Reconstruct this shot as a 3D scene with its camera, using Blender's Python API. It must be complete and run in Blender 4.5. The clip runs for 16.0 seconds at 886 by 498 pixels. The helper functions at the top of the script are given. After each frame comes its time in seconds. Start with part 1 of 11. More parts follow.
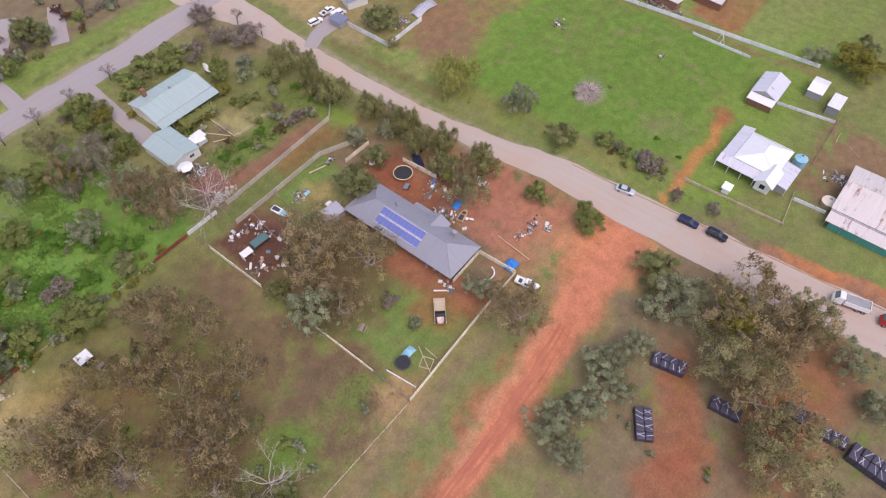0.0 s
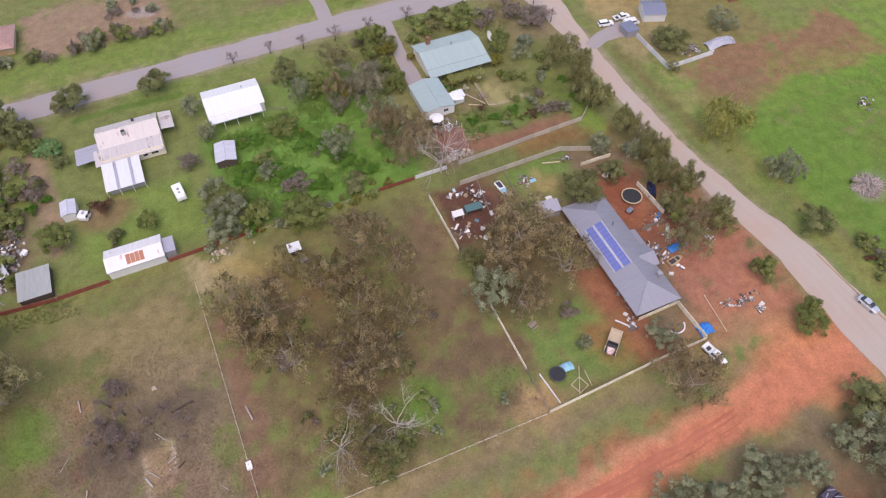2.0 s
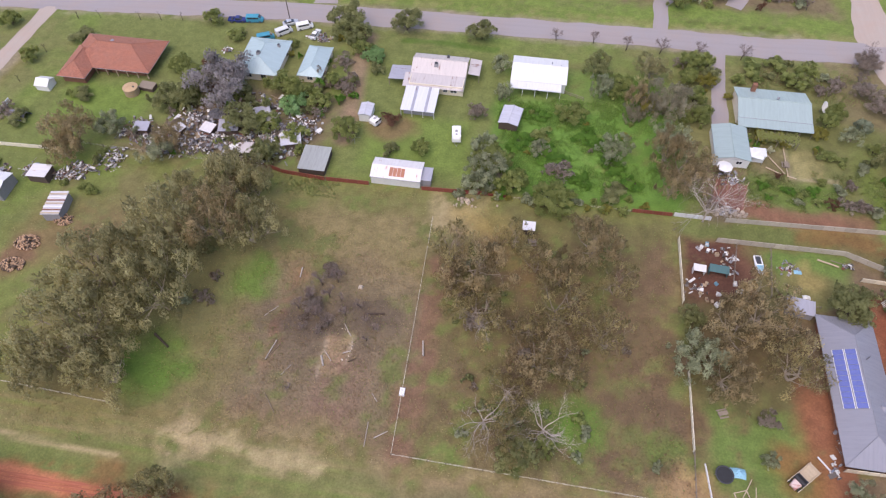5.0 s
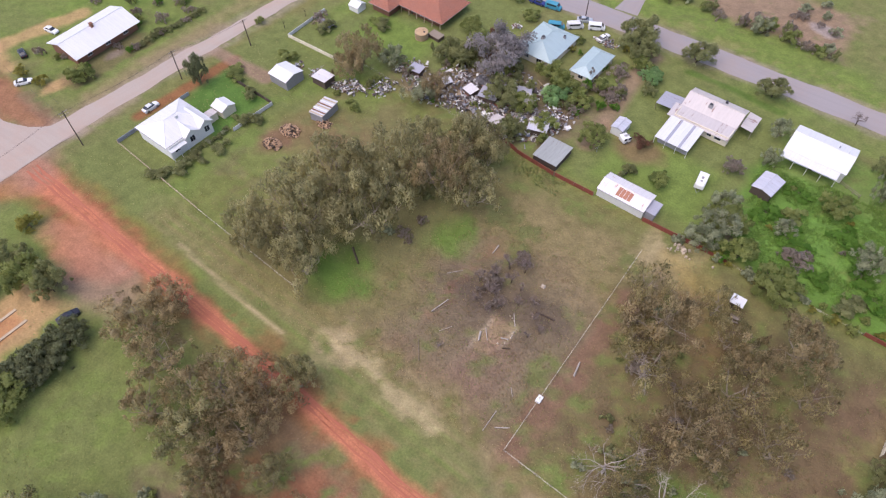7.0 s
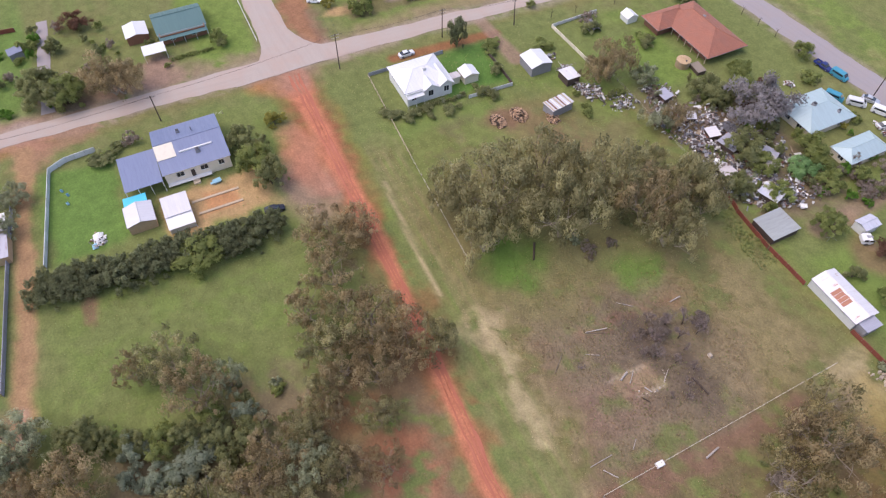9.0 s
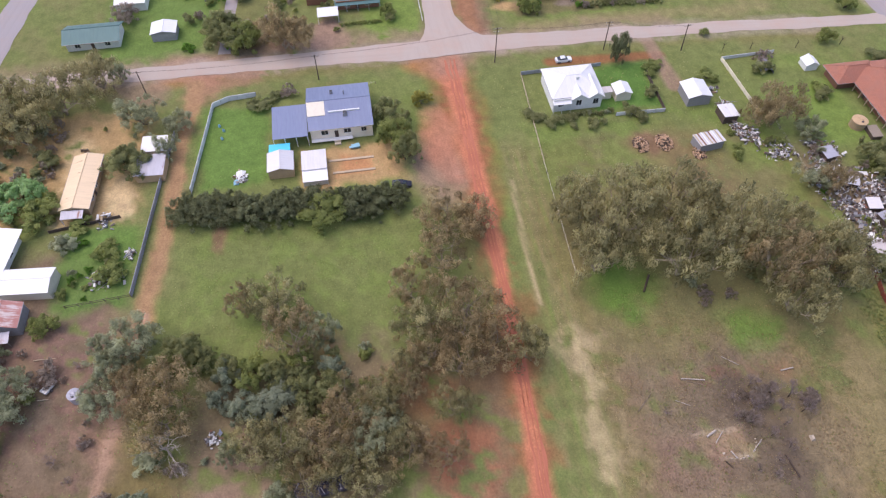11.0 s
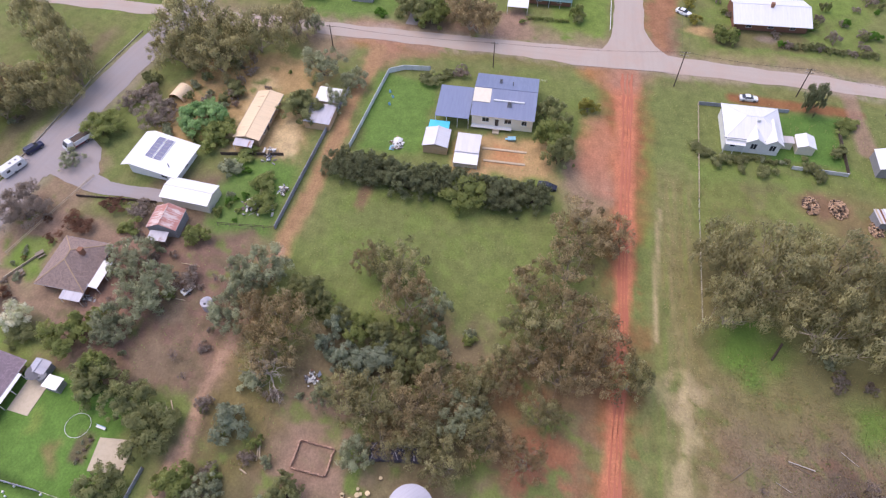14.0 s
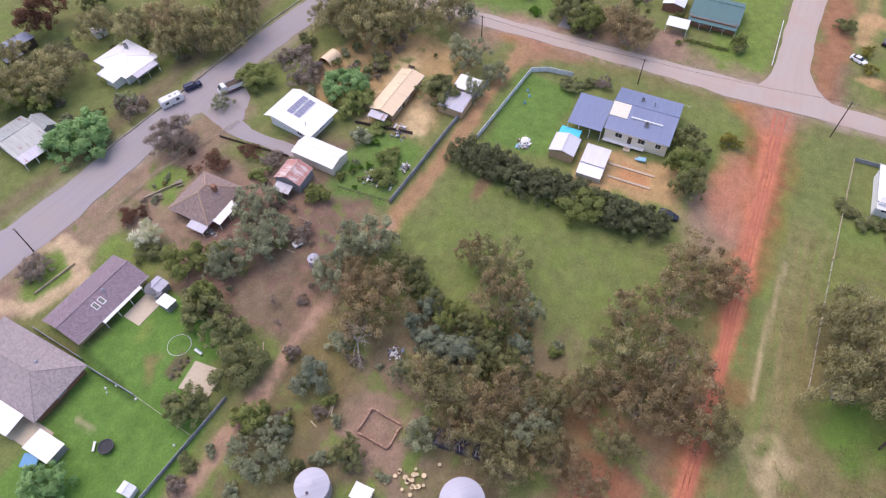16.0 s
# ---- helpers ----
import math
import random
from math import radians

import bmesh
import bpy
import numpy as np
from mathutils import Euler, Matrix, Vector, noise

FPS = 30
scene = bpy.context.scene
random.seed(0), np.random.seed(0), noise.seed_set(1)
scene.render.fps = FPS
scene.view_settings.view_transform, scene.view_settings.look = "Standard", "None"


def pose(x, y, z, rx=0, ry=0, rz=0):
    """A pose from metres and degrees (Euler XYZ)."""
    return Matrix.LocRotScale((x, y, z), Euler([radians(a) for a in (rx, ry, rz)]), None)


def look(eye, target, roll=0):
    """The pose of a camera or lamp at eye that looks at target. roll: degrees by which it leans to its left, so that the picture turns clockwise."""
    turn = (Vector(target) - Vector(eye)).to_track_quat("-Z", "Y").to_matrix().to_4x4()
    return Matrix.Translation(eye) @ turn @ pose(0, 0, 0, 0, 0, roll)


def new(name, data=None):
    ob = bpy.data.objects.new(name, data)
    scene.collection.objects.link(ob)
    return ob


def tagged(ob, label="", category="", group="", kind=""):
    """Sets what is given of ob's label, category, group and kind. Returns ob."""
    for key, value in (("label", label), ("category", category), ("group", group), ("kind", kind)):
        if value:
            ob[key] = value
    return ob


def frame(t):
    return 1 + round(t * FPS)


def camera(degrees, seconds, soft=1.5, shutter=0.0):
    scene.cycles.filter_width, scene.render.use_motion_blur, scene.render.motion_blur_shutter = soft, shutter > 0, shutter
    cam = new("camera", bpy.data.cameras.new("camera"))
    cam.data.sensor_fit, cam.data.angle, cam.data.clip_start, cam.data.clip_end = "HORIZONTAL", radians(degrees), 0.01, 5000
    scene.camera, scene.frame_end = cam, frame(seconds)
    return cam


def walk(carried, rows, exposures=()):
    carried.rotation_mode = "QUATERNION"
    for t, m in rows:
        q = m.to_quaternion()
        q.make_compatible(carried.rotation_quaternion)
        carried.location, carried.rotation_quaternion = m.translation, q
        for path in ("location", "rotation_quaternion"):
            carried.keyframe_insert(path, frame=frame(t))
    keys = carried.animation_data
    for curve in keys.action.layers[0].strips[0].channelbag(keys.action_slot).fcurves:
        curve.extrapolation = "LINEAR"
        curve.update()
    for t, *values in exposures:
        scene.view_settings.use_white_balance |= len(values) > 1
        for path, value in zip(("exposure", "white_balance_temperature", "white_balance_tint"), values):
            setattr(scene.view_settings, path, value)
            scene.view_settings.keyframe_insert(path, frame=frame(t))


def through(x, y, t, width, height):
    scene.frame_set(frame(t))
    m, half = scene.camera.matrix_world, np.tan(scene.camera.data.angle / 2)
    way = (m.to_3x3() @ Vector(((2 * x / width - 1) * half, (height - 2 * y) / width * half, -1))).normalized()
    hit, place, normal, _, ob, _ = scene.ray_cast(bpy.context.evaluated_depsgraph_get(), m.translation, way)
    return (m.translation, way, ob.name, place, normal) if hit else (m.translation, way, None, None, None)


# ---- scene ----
cam = camera(68.14, 16.0, soft=1.25, shutter=0.0)
PATH = [
    (0, (0.00, -0.00, 115.50), (46.16, 36.72, 34.75), -0.06),
    (0.5, (-0.45, 0.12, 115.54), (44.33, 38.50, 34.79), -0.09),
    (1, (-0.93, 0.24, 115.58), (40.21, 42.52, 34.83), -0.07),
    (1.5, (-1.37, 0.35, 115.58), (31.35, 49.37, 34.79), -0.08),
    (2, (-1.70, 0.43, 115.54), (21.62, 54.45, 34.68), -0.26),
    (2.5, (-1.91, 0.46, 115.49), (17.92, 55.84, 34.63), -0.18),
    (3, (-2.10, 0.43, 115.48), (13.81, 56.96, 34.54), -0.12),
    (3.5, (-2.30, 0.34, 115.47), (10.14, 57.69, 34.50), -0.02),
    (4, (-2.49, 0.21, 115.47), (4.38, 58.44, 34.46), -0.08),
    (4.5, (-2.60, -0.02, 115.46), (-3.19, 58.54, 34.40), -0.11),
    (5, (-2.59, -0.33, 115.41), (-12.01, 57.48, 34.37), -0.37),
    (5.2, (-2.54, -0.47, 115.36), (-15.59, 56.61, 34.30), -0.44),
    (7.3, (-1.80, -1.97, 114.23), (-40.46, 43.01, 33.72), -0.07),
    (7.5, (-1.77, -2.08, 114.12), (-41.86, 41.64, 33.61), -0.05),
    (8, (-1.70, -2.26, 113.89), (-48.81, 33.82, 33.41), 0.09),
    (8.5, (-1.45, -2.38, 113.85), (-52.36, 27.97, 33.31), 0.29),
    (9, (-1.19, -2.40, 113.86), (-54.53, 23.41, 33.31), 0.31),
    (9.5, (-0.95, -2.38, 113.87), (-56.47, 18.22, 33.29), 0.36),
    (9.7, (-0.88, -2.37, 113.88), (-57.11, 16.21, 33.31), 0.33),
    (11.8, (-0.45, -2.39, 114.46), (-59.12, 1.76, 33.58), 0.08),
    (12, (-0.41, -2.41, 114.53), (-59.13, 0.06, 33.63), 0.01),
    (12.5, (-0.28, -2.52, 114.73), (-58.93, -3.80, 33.74), -0.04),
    (13, (-0.25, -2.62, 114.82), (-58.55, -7.60, 33.73), -0.08),
    (13.5, (-0.27, -2.71, 114.85), (-58.14, -10.38, 33.65), -0.15),
    (14, (-0.30, -2.80, 114.86), (-57.78, -12.35, 33.59), -0.21),
    (14.5, (-0.29, -2.84, 114.86), (-57.65, -12.56, 33.52), -0.27),
    (15, (-0.21, -2.87, 114.86), (-57.15, -14.24, 33.45), -0.40),
    (15.5, (-0.05, -2.93, 114.83), (-55.01, -21.68, 33.42), -0.72),
    (16, (0.16, -3.01, 114.84), (-52.53, -27.46, 33.43), -0.83),
]
walk(cam, [(t, look(eye, target, roll)) for t, eye, target, roll in PATH], exposures=[(0.0, 0.88, 7600, 23), (2.0, 0.83, 7550, 22), (3.2, 0.81, 7480, 22), (5.0, 0.89, 7350, 22), (9.0, 0.92, 7250, 22), (16.0, 0.95, 7050, 24)])

# ---- light: a bright, thinly clouded day ----
world = bpy.data.worlds.new("world")
scene.world = world
world.use_nodes = True
wn = world.node_tree
sky = wn.nodes.new("ShaderNodeTexSky")
sky.sky_type, sky.sun_disc = "NISHITA", False
SUN_EL, SUN_AZ = radians(64), radians(205)
sky.sun_elevation, sky.sun_rotation = SUN_EL, SUN_AZ
sky.air_density, sky.dust_density, sky.ozone_density = 1.0, 1.0, 1.5
wn.links.new(sky.outputs["Color"], wn.nodes["Background"].inputs["Color"])
wn.nodes["Background"].inputs["Strength"].default_value = 0.15
sun_lamp = bpy.data.lights.new("sun", "SUN")
sun_lamp.energy, sun_lamp.angle, sun_lamp.color = 1.1, radians(64), (1.0, 0.97, 0.93)
sun = new("sun", sun_lamp)
sun_way = Vector((math.sin(SUN_AZ) * math.cos(SUN_EL), math.cos(SUN_AZ) * math.cos(SUN_EL), math.sin(SUN_EL)))
sun.matrix_world = look(sun_way * 300, (0, 0, 0))

# ---- materials ----
def srgb(r, g, b):
    """Linear colour from display values 0 to 255."""
    return tuple(c / 12.92 if c <= 0.04045 else ((c + 0.055) / 1.055) ** 2.4 for c in (r / 255, g / 255, b / 255))


class Nodes:
    """A short hand for a node material."""

    def __init__(self, name):
        self.m = bpy.data.materials.new(name)
        self.m.use_nodes = True
        self.t = self.m.node_tree
        self.b = self.t.nodes["Principled BSDF"]

    def add(self, kind, **values):
        n = self.t.nodes.new("ShaderNode" + kind)
        for key, v in values.items():
            if key in n.inputs:
                n.inputs[key].default_value = v
        return n

    def link(self, a, out, b, into):
        self.t.links.new(a.outputs[out], b.inputs[into])

    def noise(self, scale, detail=4.0, rough=0.6, coord="Object"):
        tc = self.add("TexCoord")
        n = self.add("TexNoise", Scale=scale, Detail=detail, Roughness=rough)
        self.link(tc, coord, n, "Vector")
        return n

    def ramp(self, n, out, lo, hi, a=0.0, b=1.0):
        r = self.add("MapRange")
        for key, v in zip(("From Min", "From Max", "To Min", "To Max"), (lo, hi, a, b)):
            r.inputs[key].default_value = v
        self.link(n, out, r, "Value")
        return r

    def mix(self, fac, a, b, blend="MIX"):
        m = self.t.nodes.new("ShaderNodeMix")
        m.data_type, m.blend_type = "RGBA", blend
        for slot, v in ((0, fac), (6, a), (7, b)):
            if isinstance(v, (tuple, float, int)):
                m.inputs[slot].default_value = (*v, 1.0) if isinstance(v, tuple) else v
            else:
                self.t.links.new(v, m.inputs[slot])
        return m.outputs[2]

    def bump(self, height, strength, distance):
        b = self.add("Bump", Strength=strength, Distance=distance)
        self.t.links.new(height, b.inputs["Height"])
        self.t.links.new(b.outputs["Normal"], self.b.inputs["Normal"])


def plain(name, colour, rough=0.7, metal=0.0, dirt=0.35, scale=1.3, bump=0.02, dirt_colour=(0.12, 0.09, 0.06), per_object=0.12):
    """A worn surface: blotches of dirt, fine grain, and a slight difference from thing to thing."""
    s = Nodes(name)
    big, fine = s.noise(scale, 5.0), s.noise(scale * 14, 3.0)
    c = s.mix(s.ramp(big, "Fac", 0.42, 0.75, 0.0, dirt).outputs[0], colour, tuple(0.5 * a + 0.5 * b for a, b in zip(colour, dirt_colour)))
    c = s.mix(s.ramp(fine, "Fac", 0.3, 0.7, 0.0, 0.25).outputs[0], c, tuple(0.75 * v for v in colour))
    info = s.add("ObjectInfo")
    c = s.mix(1.0, c, s.mix(s.ramp(info, "Random", 0, 1).outputs[0], (1 - per_object,) * 3, (1 + per_object,) * 3), "MULTIPLY")
    s.t.links.new(c, s.b.inputs["Base Color"])
    s.b.inputs["Metallic"].default_value = metal
    s.t.links.new(s.ramp(big, "Fac", 0.3, 0.7, rough - 0.1, min(rough + 0.15, 1)).outputs[0], s.b.inputs["Roughness"])
    if bump:
        s.bump(fine.outputs["Fac"], 0.4, bump)
    return s.m


def sheet(name, colour, rust=0.0, rough=0.45, metal=0.15, fade=0.25, rust_colour=(0.24, 0.085, 0.045), lap=0.76):
    """Profiled roofing sheet: ribs along the slope (v), laps along the eave (u), fading, streaks and rust."""
    s = Nodes(name)
    uv = s.add("TexCoord")
    wave = s.add("TexWave", Scale=0.32 / 0.2)
    s.link(uv, "UV", wave, "Vector")
    sep = s.add("SeparateXYZ")
    s.link(uv, "UV", sep, "Vector")
    div = s.add("Math")
    div.operation, div.inputs[1].default_value = "DIVIDE", lap
    s.link(sep, "X", div, 0)
    flo = s.add("Math")
    flo.operation = "FLOOR"
    s.link(div, 0, flo, 0)
    rnd = s.add("TexWhiteNoise")
    rnd.noise_dimensions = "1D"
    s.link(flo, 0, rnd, "W")
    fr = s.add("Math")
    fr.operation = "FRACT"
    s.link(div, 0, fr, 0)
    streak_at = s.add("Mapping", Scale=(1.6, 0.22, 1.0))
    s.link(uv, "UV", streak_at, "Vector")
    streak = s.add("TexNoise", Scale=1.2, Detail=5.0, Roughness=0.65)
    s.link(streak_at, "Vector", streak, "Vector")
    blotch = s.noise(0.35, 5.0)
    c = s.mix(s.ramp(rnd, "Value", 0, 1, 0, fade * 0.6).outputs[0], colour, tuple(0.72 * v for v in colour))
    c = s.mix(s.ramp(streak, "Fac", 0.45, 0.8, 0, fade).outputs[0], c, tuple(0.55 * v + 0.03 for v in colour))
    c = s.mix(s.ramp(fr, "Value", 0.95, 1.0, 0, 0.45).outputs[0], c, tuple(0.5 * v for v in colour))
    if rust:
        spots = s.add("Math")
        spots.operation = "ADD"
        s.link(blotch, "Fac", spots, 0)
        s.link(streak, "Fac", spots, 1)
        each = s.add("Math")
        each.operation, each.inputs[1].default_value = "MULTIPLY_ADD", 0.3
        s.link(rnd, "Value", each, 0)
        s.link(spots, 0, each, 2)
        c = s.mix(s.ramp(each, "Value", 1.38 - 0.27 * rust, 1.54 - 0.25 * rust, 0, 0.9).outputs[0], c, rust_colour)
    s.t.links.new(c, s.b.inputs["Base Color"])
    s.b.inputs["Metallic"].default_value = metal
    s.t.links.new(s.ramp(streak, "Fac", 0.3, 0.7, rough - 0.08, rough + 0.2).outputs[0], s.b.inputs["Roughness"])
    s.bump(wave.outputs["Fac"], 0.35, 0.02)
    return s.m


def tile(name, colour, var=0.35):
    """Roof tiles in courses."""
    s = Nodes(name)
    uv = s.add("TexCoord")
    b = s.add("TexBrick", Scale=1.0)
    for key, v in (("Brick Width", 0.32), ("Row Height", 0.34), ("Mortar Size", 0.02), ("Mortar Smooth", 0.4), ("Bias", 0.0)):
        b.inputs[key].default_value = v
    s.link(uv, "UV", b, "Vector")
    b.inputs["Color1"].default_value = (*colour, 1)
    b.inputs["Color2"].default_value = (*(v * (1 - var) for v in colour), 1)
    b.inputs["Mortar"].default_value = (*(v * 0.35 for v in colour), 1)
    big = s.noise(0.5, 5.0)
    c = s.mix(s.ramp(big, "Fac", 0.4, 0.75, 0, 0.5).outputs[0], b.outputs["Color"], tuple(0.5 * v + 0.06 for v in colour))
    s.t.links.new(c, s.b.inputs["Base Color"])
    s.b.inputs["Roughness"].default_value = 0.8
    s.bump(b.outputs["Fac"], 0.5, -0.04)
    return s.m


def leaf(name, a, b, through=0.58):
    """Foliage between two colours, by spray and by tree."""
    s = Nodes(name)
    a = tuple(0.86 * u + 0.14 * v for u, v in zip(a, b))
    geo, info = s.add("NewGeometry"), s.add("ObjectInfo")
    tuft = s.add("Attribute")
    tuft.attribute_name = "tuft"
    both = s.add("Math")
    both.operation, both.inputs[1].default_value = "MULTIPLY_ADD", 0.5
    s.link(geo, "Random Per Island", both, 0)
    s.link(tuft, "Fac", both, 2)
    c = s.mix(s.ramp(both, "Value", 0.0, 1.5).outputs[0], a, b)
    c = s.mix(s.ramp(info, "Random", 0, 1, 0, 0.55).outputs[0], c, tuple(0.5 * (u + v) * w for u, v, w in zip(a, b, (0.84, 0.82, 0.8))))
    s.t.links.new(c, s.b.inputs["Base Color"])
    s.b.inputs["Roughness"].default_value = 0.75
    s.b.inputs["Specular IOR Level"].default_value = 0.15
    s.b.inputs["Subsurface Weight"].default_value = 0.0
    tr = s.add("BsdfTranslucent")
    s.t.links.new(c, tr.inputs["Color"])
    ms = s.t.nodes.new("ShaderNodeMixShader")
    ms.inputs[0].default_value = through
    out = s.t.nodes["Material Output"]
    s.t.links.new(s.b.outputs[0], ms.inputs[1])
    s.t.links.new(tr.outputs[0], ms.inputs[2])
    s.t.links.new(ms.outputs[0], out.inputs["Surface"])
    return s.m


def glassy(name, colour, rough=0.12):
    s = Nodes(name)
    n = s.noise(2.0)
    s.t.links.new(s.mix(s.ramp(n, "Fac", 0.3, 0.7, 0, 0.4).outputs[0], colour, tuple(0.6 * v for v in colour)), s.b.inputs["Base Color"])
    s.b.inputs["Roughness"].default_value = rough
    s.b.inputs["Coat Weight"].default_value = 0.5
    return s.m


def ground_material():
    """Soil and grass: the colour laid out on the land, broken up at three scales."""
    s = Nodes("ground_soil_and_grass")
    at = s.add("Attribute")
    at.attribute_name = "soil"
    mid, fine, speck = s.noise(0.35, 6.0, 0.65), s.noise(2.2, 5.0, 0.7), s.noise(9.0, 3.0, 0.6)
    c = s.mix(1.0, at.outputs["Color"], s.mix(s.ramp(mid, "Fac", 0.3, 0.7).outputs[0], (0.78, 0.78, 0.78), (1.2, 1.2, 1.18)), "MULTIPLY")
    c = s.mix(1.0, c, s.mix(s.ramp(fine, "Fac", 0.3, 0.72).outputs[0], (0.78, 0.785, 0.79), (1.2, 1.19, 1.17)), "MULTIPLY")
    c = s.mix(s.ramp(speck, "Fac", 0.62, 0.75, 0, 0.2).outputs[0], c, (0.26, 0.22, 0.15))
    s.t.links.new(c, s.b.inputs["Base Color"])
    s.b.inputs["Roughness"].default_value = 0.95
    s.b.inputs["Specular IOR Level"].default_value = 0.1
    s.bump(fine.outputs["Fac"], 0.5, 0.25)
    return s.m


def road_material(name, colour, edge):
    s = Nodes(name)
    big, fine = s.noise(0.12, 6.0, 0.65), s.noise(3.0, 5.0, 0.7)
    stretched = s.add("Mapping", Scale=(0.9, 0.03, 1.0))
    uv = s.add("TexCoord")
    s.link(uv, "UV", stretched, "Vector")
    lanes = s.add("TexNoise", Scale=1.0, Detail=4.0)
    s.link(stretched, "Vector", lanes, "Vector")
    c = s.mix(s.ramp(big, "Fac", 0.42, 0.7, 0, 0.75).outputs[0], colour, edge)
    c = s.mix(s.ramp(lanes, "Fac", 0.45, 0.7, 0, 0.3).outputs[0], c, tuple(0.8 * v for v in colour))
    c = s.mix(s.ramp(fine, "Fac", 0.35, 0.7, 0, 0.3).outputs[0], c, tuple(0.75 * v for v in colour))
    s.t.links.new(c, s.b.inputs["Base Color"])
    s.b.inputs["Roughness"].default_value = 0.9
    s.bump(fine.outputs["Fac"], 0.3, 0.03)
    return s.m


GROUND = ground_material()
BITUMEN = road_material("worn_bitumen", srgb(157, 149, 149), srgb(165, 148, 140))
BITUMEN_PALE = road_material("dusty_bitumen", srgb(178, 163, 152), srgb(182, 154, 137))
CONCRETE = plain("concrete", srgb(196, 180, 156), 0.9)
KERB = plain("stained_concrete_kerb", srgb(170, 140, 108), 0.9)
WHITE_SHEET = sheet("white_steel_sheet", (0.76, 0.75, 0.76), fade=0.2)
PALE_SHEET = sheet("pale_grey_sheet", srgb(212, 208, 210), fade=0.25)
CREAM_SHEET = sheet("weathered_pale_sheet", srgb(205, 195, 192), rust=0.25, fade=0.3)
GALV_SHEET = sheet("galvanised_sheet", srgb(176, 174, 184), rust=0.15, fade=0.35, metal=0.25)
LILAC_SHEET = sheet("old_zinc_sheet", srgb(206, 204, 212), rust=0.12, fade=0.35, metal=0.2)
DARKGREY_SHEET = sheet("slate_grey_sheet", srgb(146, 145, 154), fade=0.3, rough=0.35)
TEAL_SHEET = sheet("pale_teal_sheet", srgb(164, 181, 178), fade=0.3)
GREEN_SHEET = sheet("dark_teal_sheet", srgb(76, 112, 112), fade=0.2)
BLUE_SHEET = sheet("slate_blue_sheet", srgb(120, 130, 158), fade=0.25)
TAN_SHEET = sheet("sun_bleached_tan_sheet", srgb(232, 204, 168), rust=0.05, fade=0.25)
RUST_SHEET = sheet("rusted_iron_sheet", srgb(214, 194, 188), rust=1.55, fade=0.3, rust_colour=srgb(182, 116, 104))
HALFRUST_SHEET = sheet("half_rusted_iron_sheet", srgb(226, 220, 220), rust=0.15, fade=0.25, rust_colour=srgb(176, 104, 74))
SLATEBLUE_SHEET = sheet("blue_grey_sheet", srgb(122, 126, 146), fade=0.2)
OLDGREY_SHEET = sheet("weather_stained_grey_sheet", srgb(168, 170, 166), rust=0.1, fade=0.55)
RUST_ORANGE = sheet("orange_rust_sheet", srgb(178, 120, 96), rust=0.9, fade=0.4, rust_colour=srgb(158, 96, 70))
PAIR_SHEET = sheet("chalky_pale_teal_sheet", srgb(174, 194, 196), fade=0.25)
PINK_TILE = tile("faded_pink_tile", srgb(192, 150, 140), 0.25)
RED_TILE = tile("terracotta_tile", srgb(182, 116, 94), 0.25)
BROWN_TILE = tile("brown_concrete_tile", srgb(166, 140, 130))
PURPLE_TILE = tile("plum_concrete_tile", srgb(156, 134, 142))
GREYBROWN_TILE = tile("faded_grey_brown_tile", srgb(180, 164, 162))
WALL_CREAM = plain("cream_weatherboard", srgb(232, 220, 200), dirt=0.2)
WALL_WHITE = plain("white_weatherboard", (0.74, 0.73, 0.70), dirt=0.2)
WALL_BRICK = plain("brown_brick", srgb(140, 96, 76), 0.9, scale=3)
WALL_GREY = plain("grey_fibro", srgb(150, 148, 150), 0.85)
WALL_TAN = plain("tan_render", srgb(190, 160, 126), 0.9)
WALL_GREEN = plain("sea_green_shadecloth", srgb(50, 130, 120), 0.8)
TIMBER = plain("grey_weathered_timber", srgb(140, 126, 112), 0.9, scale=2)
TIMBER_PALE = plain("pale_sawn_timber", srgb(196, 176, 150), 0.9, scale=2)
TIMBER_GREY = plain("silvered_fence_timber", srgb(186, 176, 160), 0.9, scale=2)
TIMBER_DARK = plain("dark_timber", srgb(84, 70, 62), 0.9, scale=2)
STEEL = plain("dull_steel", srgb(150, 150, 156), 0.4, 0.6)
WHITE = plain("white_paint", (0.78, 0.77, 0.76), 0.5, dirt=0.15)
BLACK = plain("black_rubber", (0.025, 0.025, 0.028), 0.7, dirt=0.2)
DARK = plain("charcoal_plastic", (0.05, 0.05, 0.058), 0.5, dirt=0.2)
GLASS = glassy("dark_window_glass", (0.03, 0.035, 0.045))
SOLAR_DARK = glassy("slate_blue_solar_cells", (0.085, 0.105, 0.23), 0.2)
# cell blue lightened towards violet: the sky's reflection is put into the base colour
SOLAR = glassy("blue_solar_cells", (0.15, 0.18, 0.46), 0.2)
RED_FENCE = plain("rust_red_fence_sheet", srgb(136, 70, 58), 0.6, scale=2)
GREY_FENCE = plain("grey_fence_sheet", srgb(218, 218, 220), 0.6, scale=2)
PALE_FENCE = plain("cream_fence_sheet", srgb(232, 222, 200), 0.6, scale=2)
DARK_FENCE = plain("blue_grey_fence_sheet", srgb(150, 153, 162), 0.6, scale=2)
BARK_PALE = plain("pale_gum_bark", srgb(158, 144, 128), 0.95, scale=3)
BARK_MAUVE = plain("bare_mauve_twigs", srgb(128, 112, 106), 0.95, scale=3)
BARK = plain("grey_bark", srgb(128, 112, 98), 0.95, scale=3)
BARK_DARK = plain("dark_bark", srgb(74, 60, 52), 0.95, scale=3)
DEADWOOD = plain("bleached_dead_wood", srgb(178, 166, 156), 0.9, scale=3)
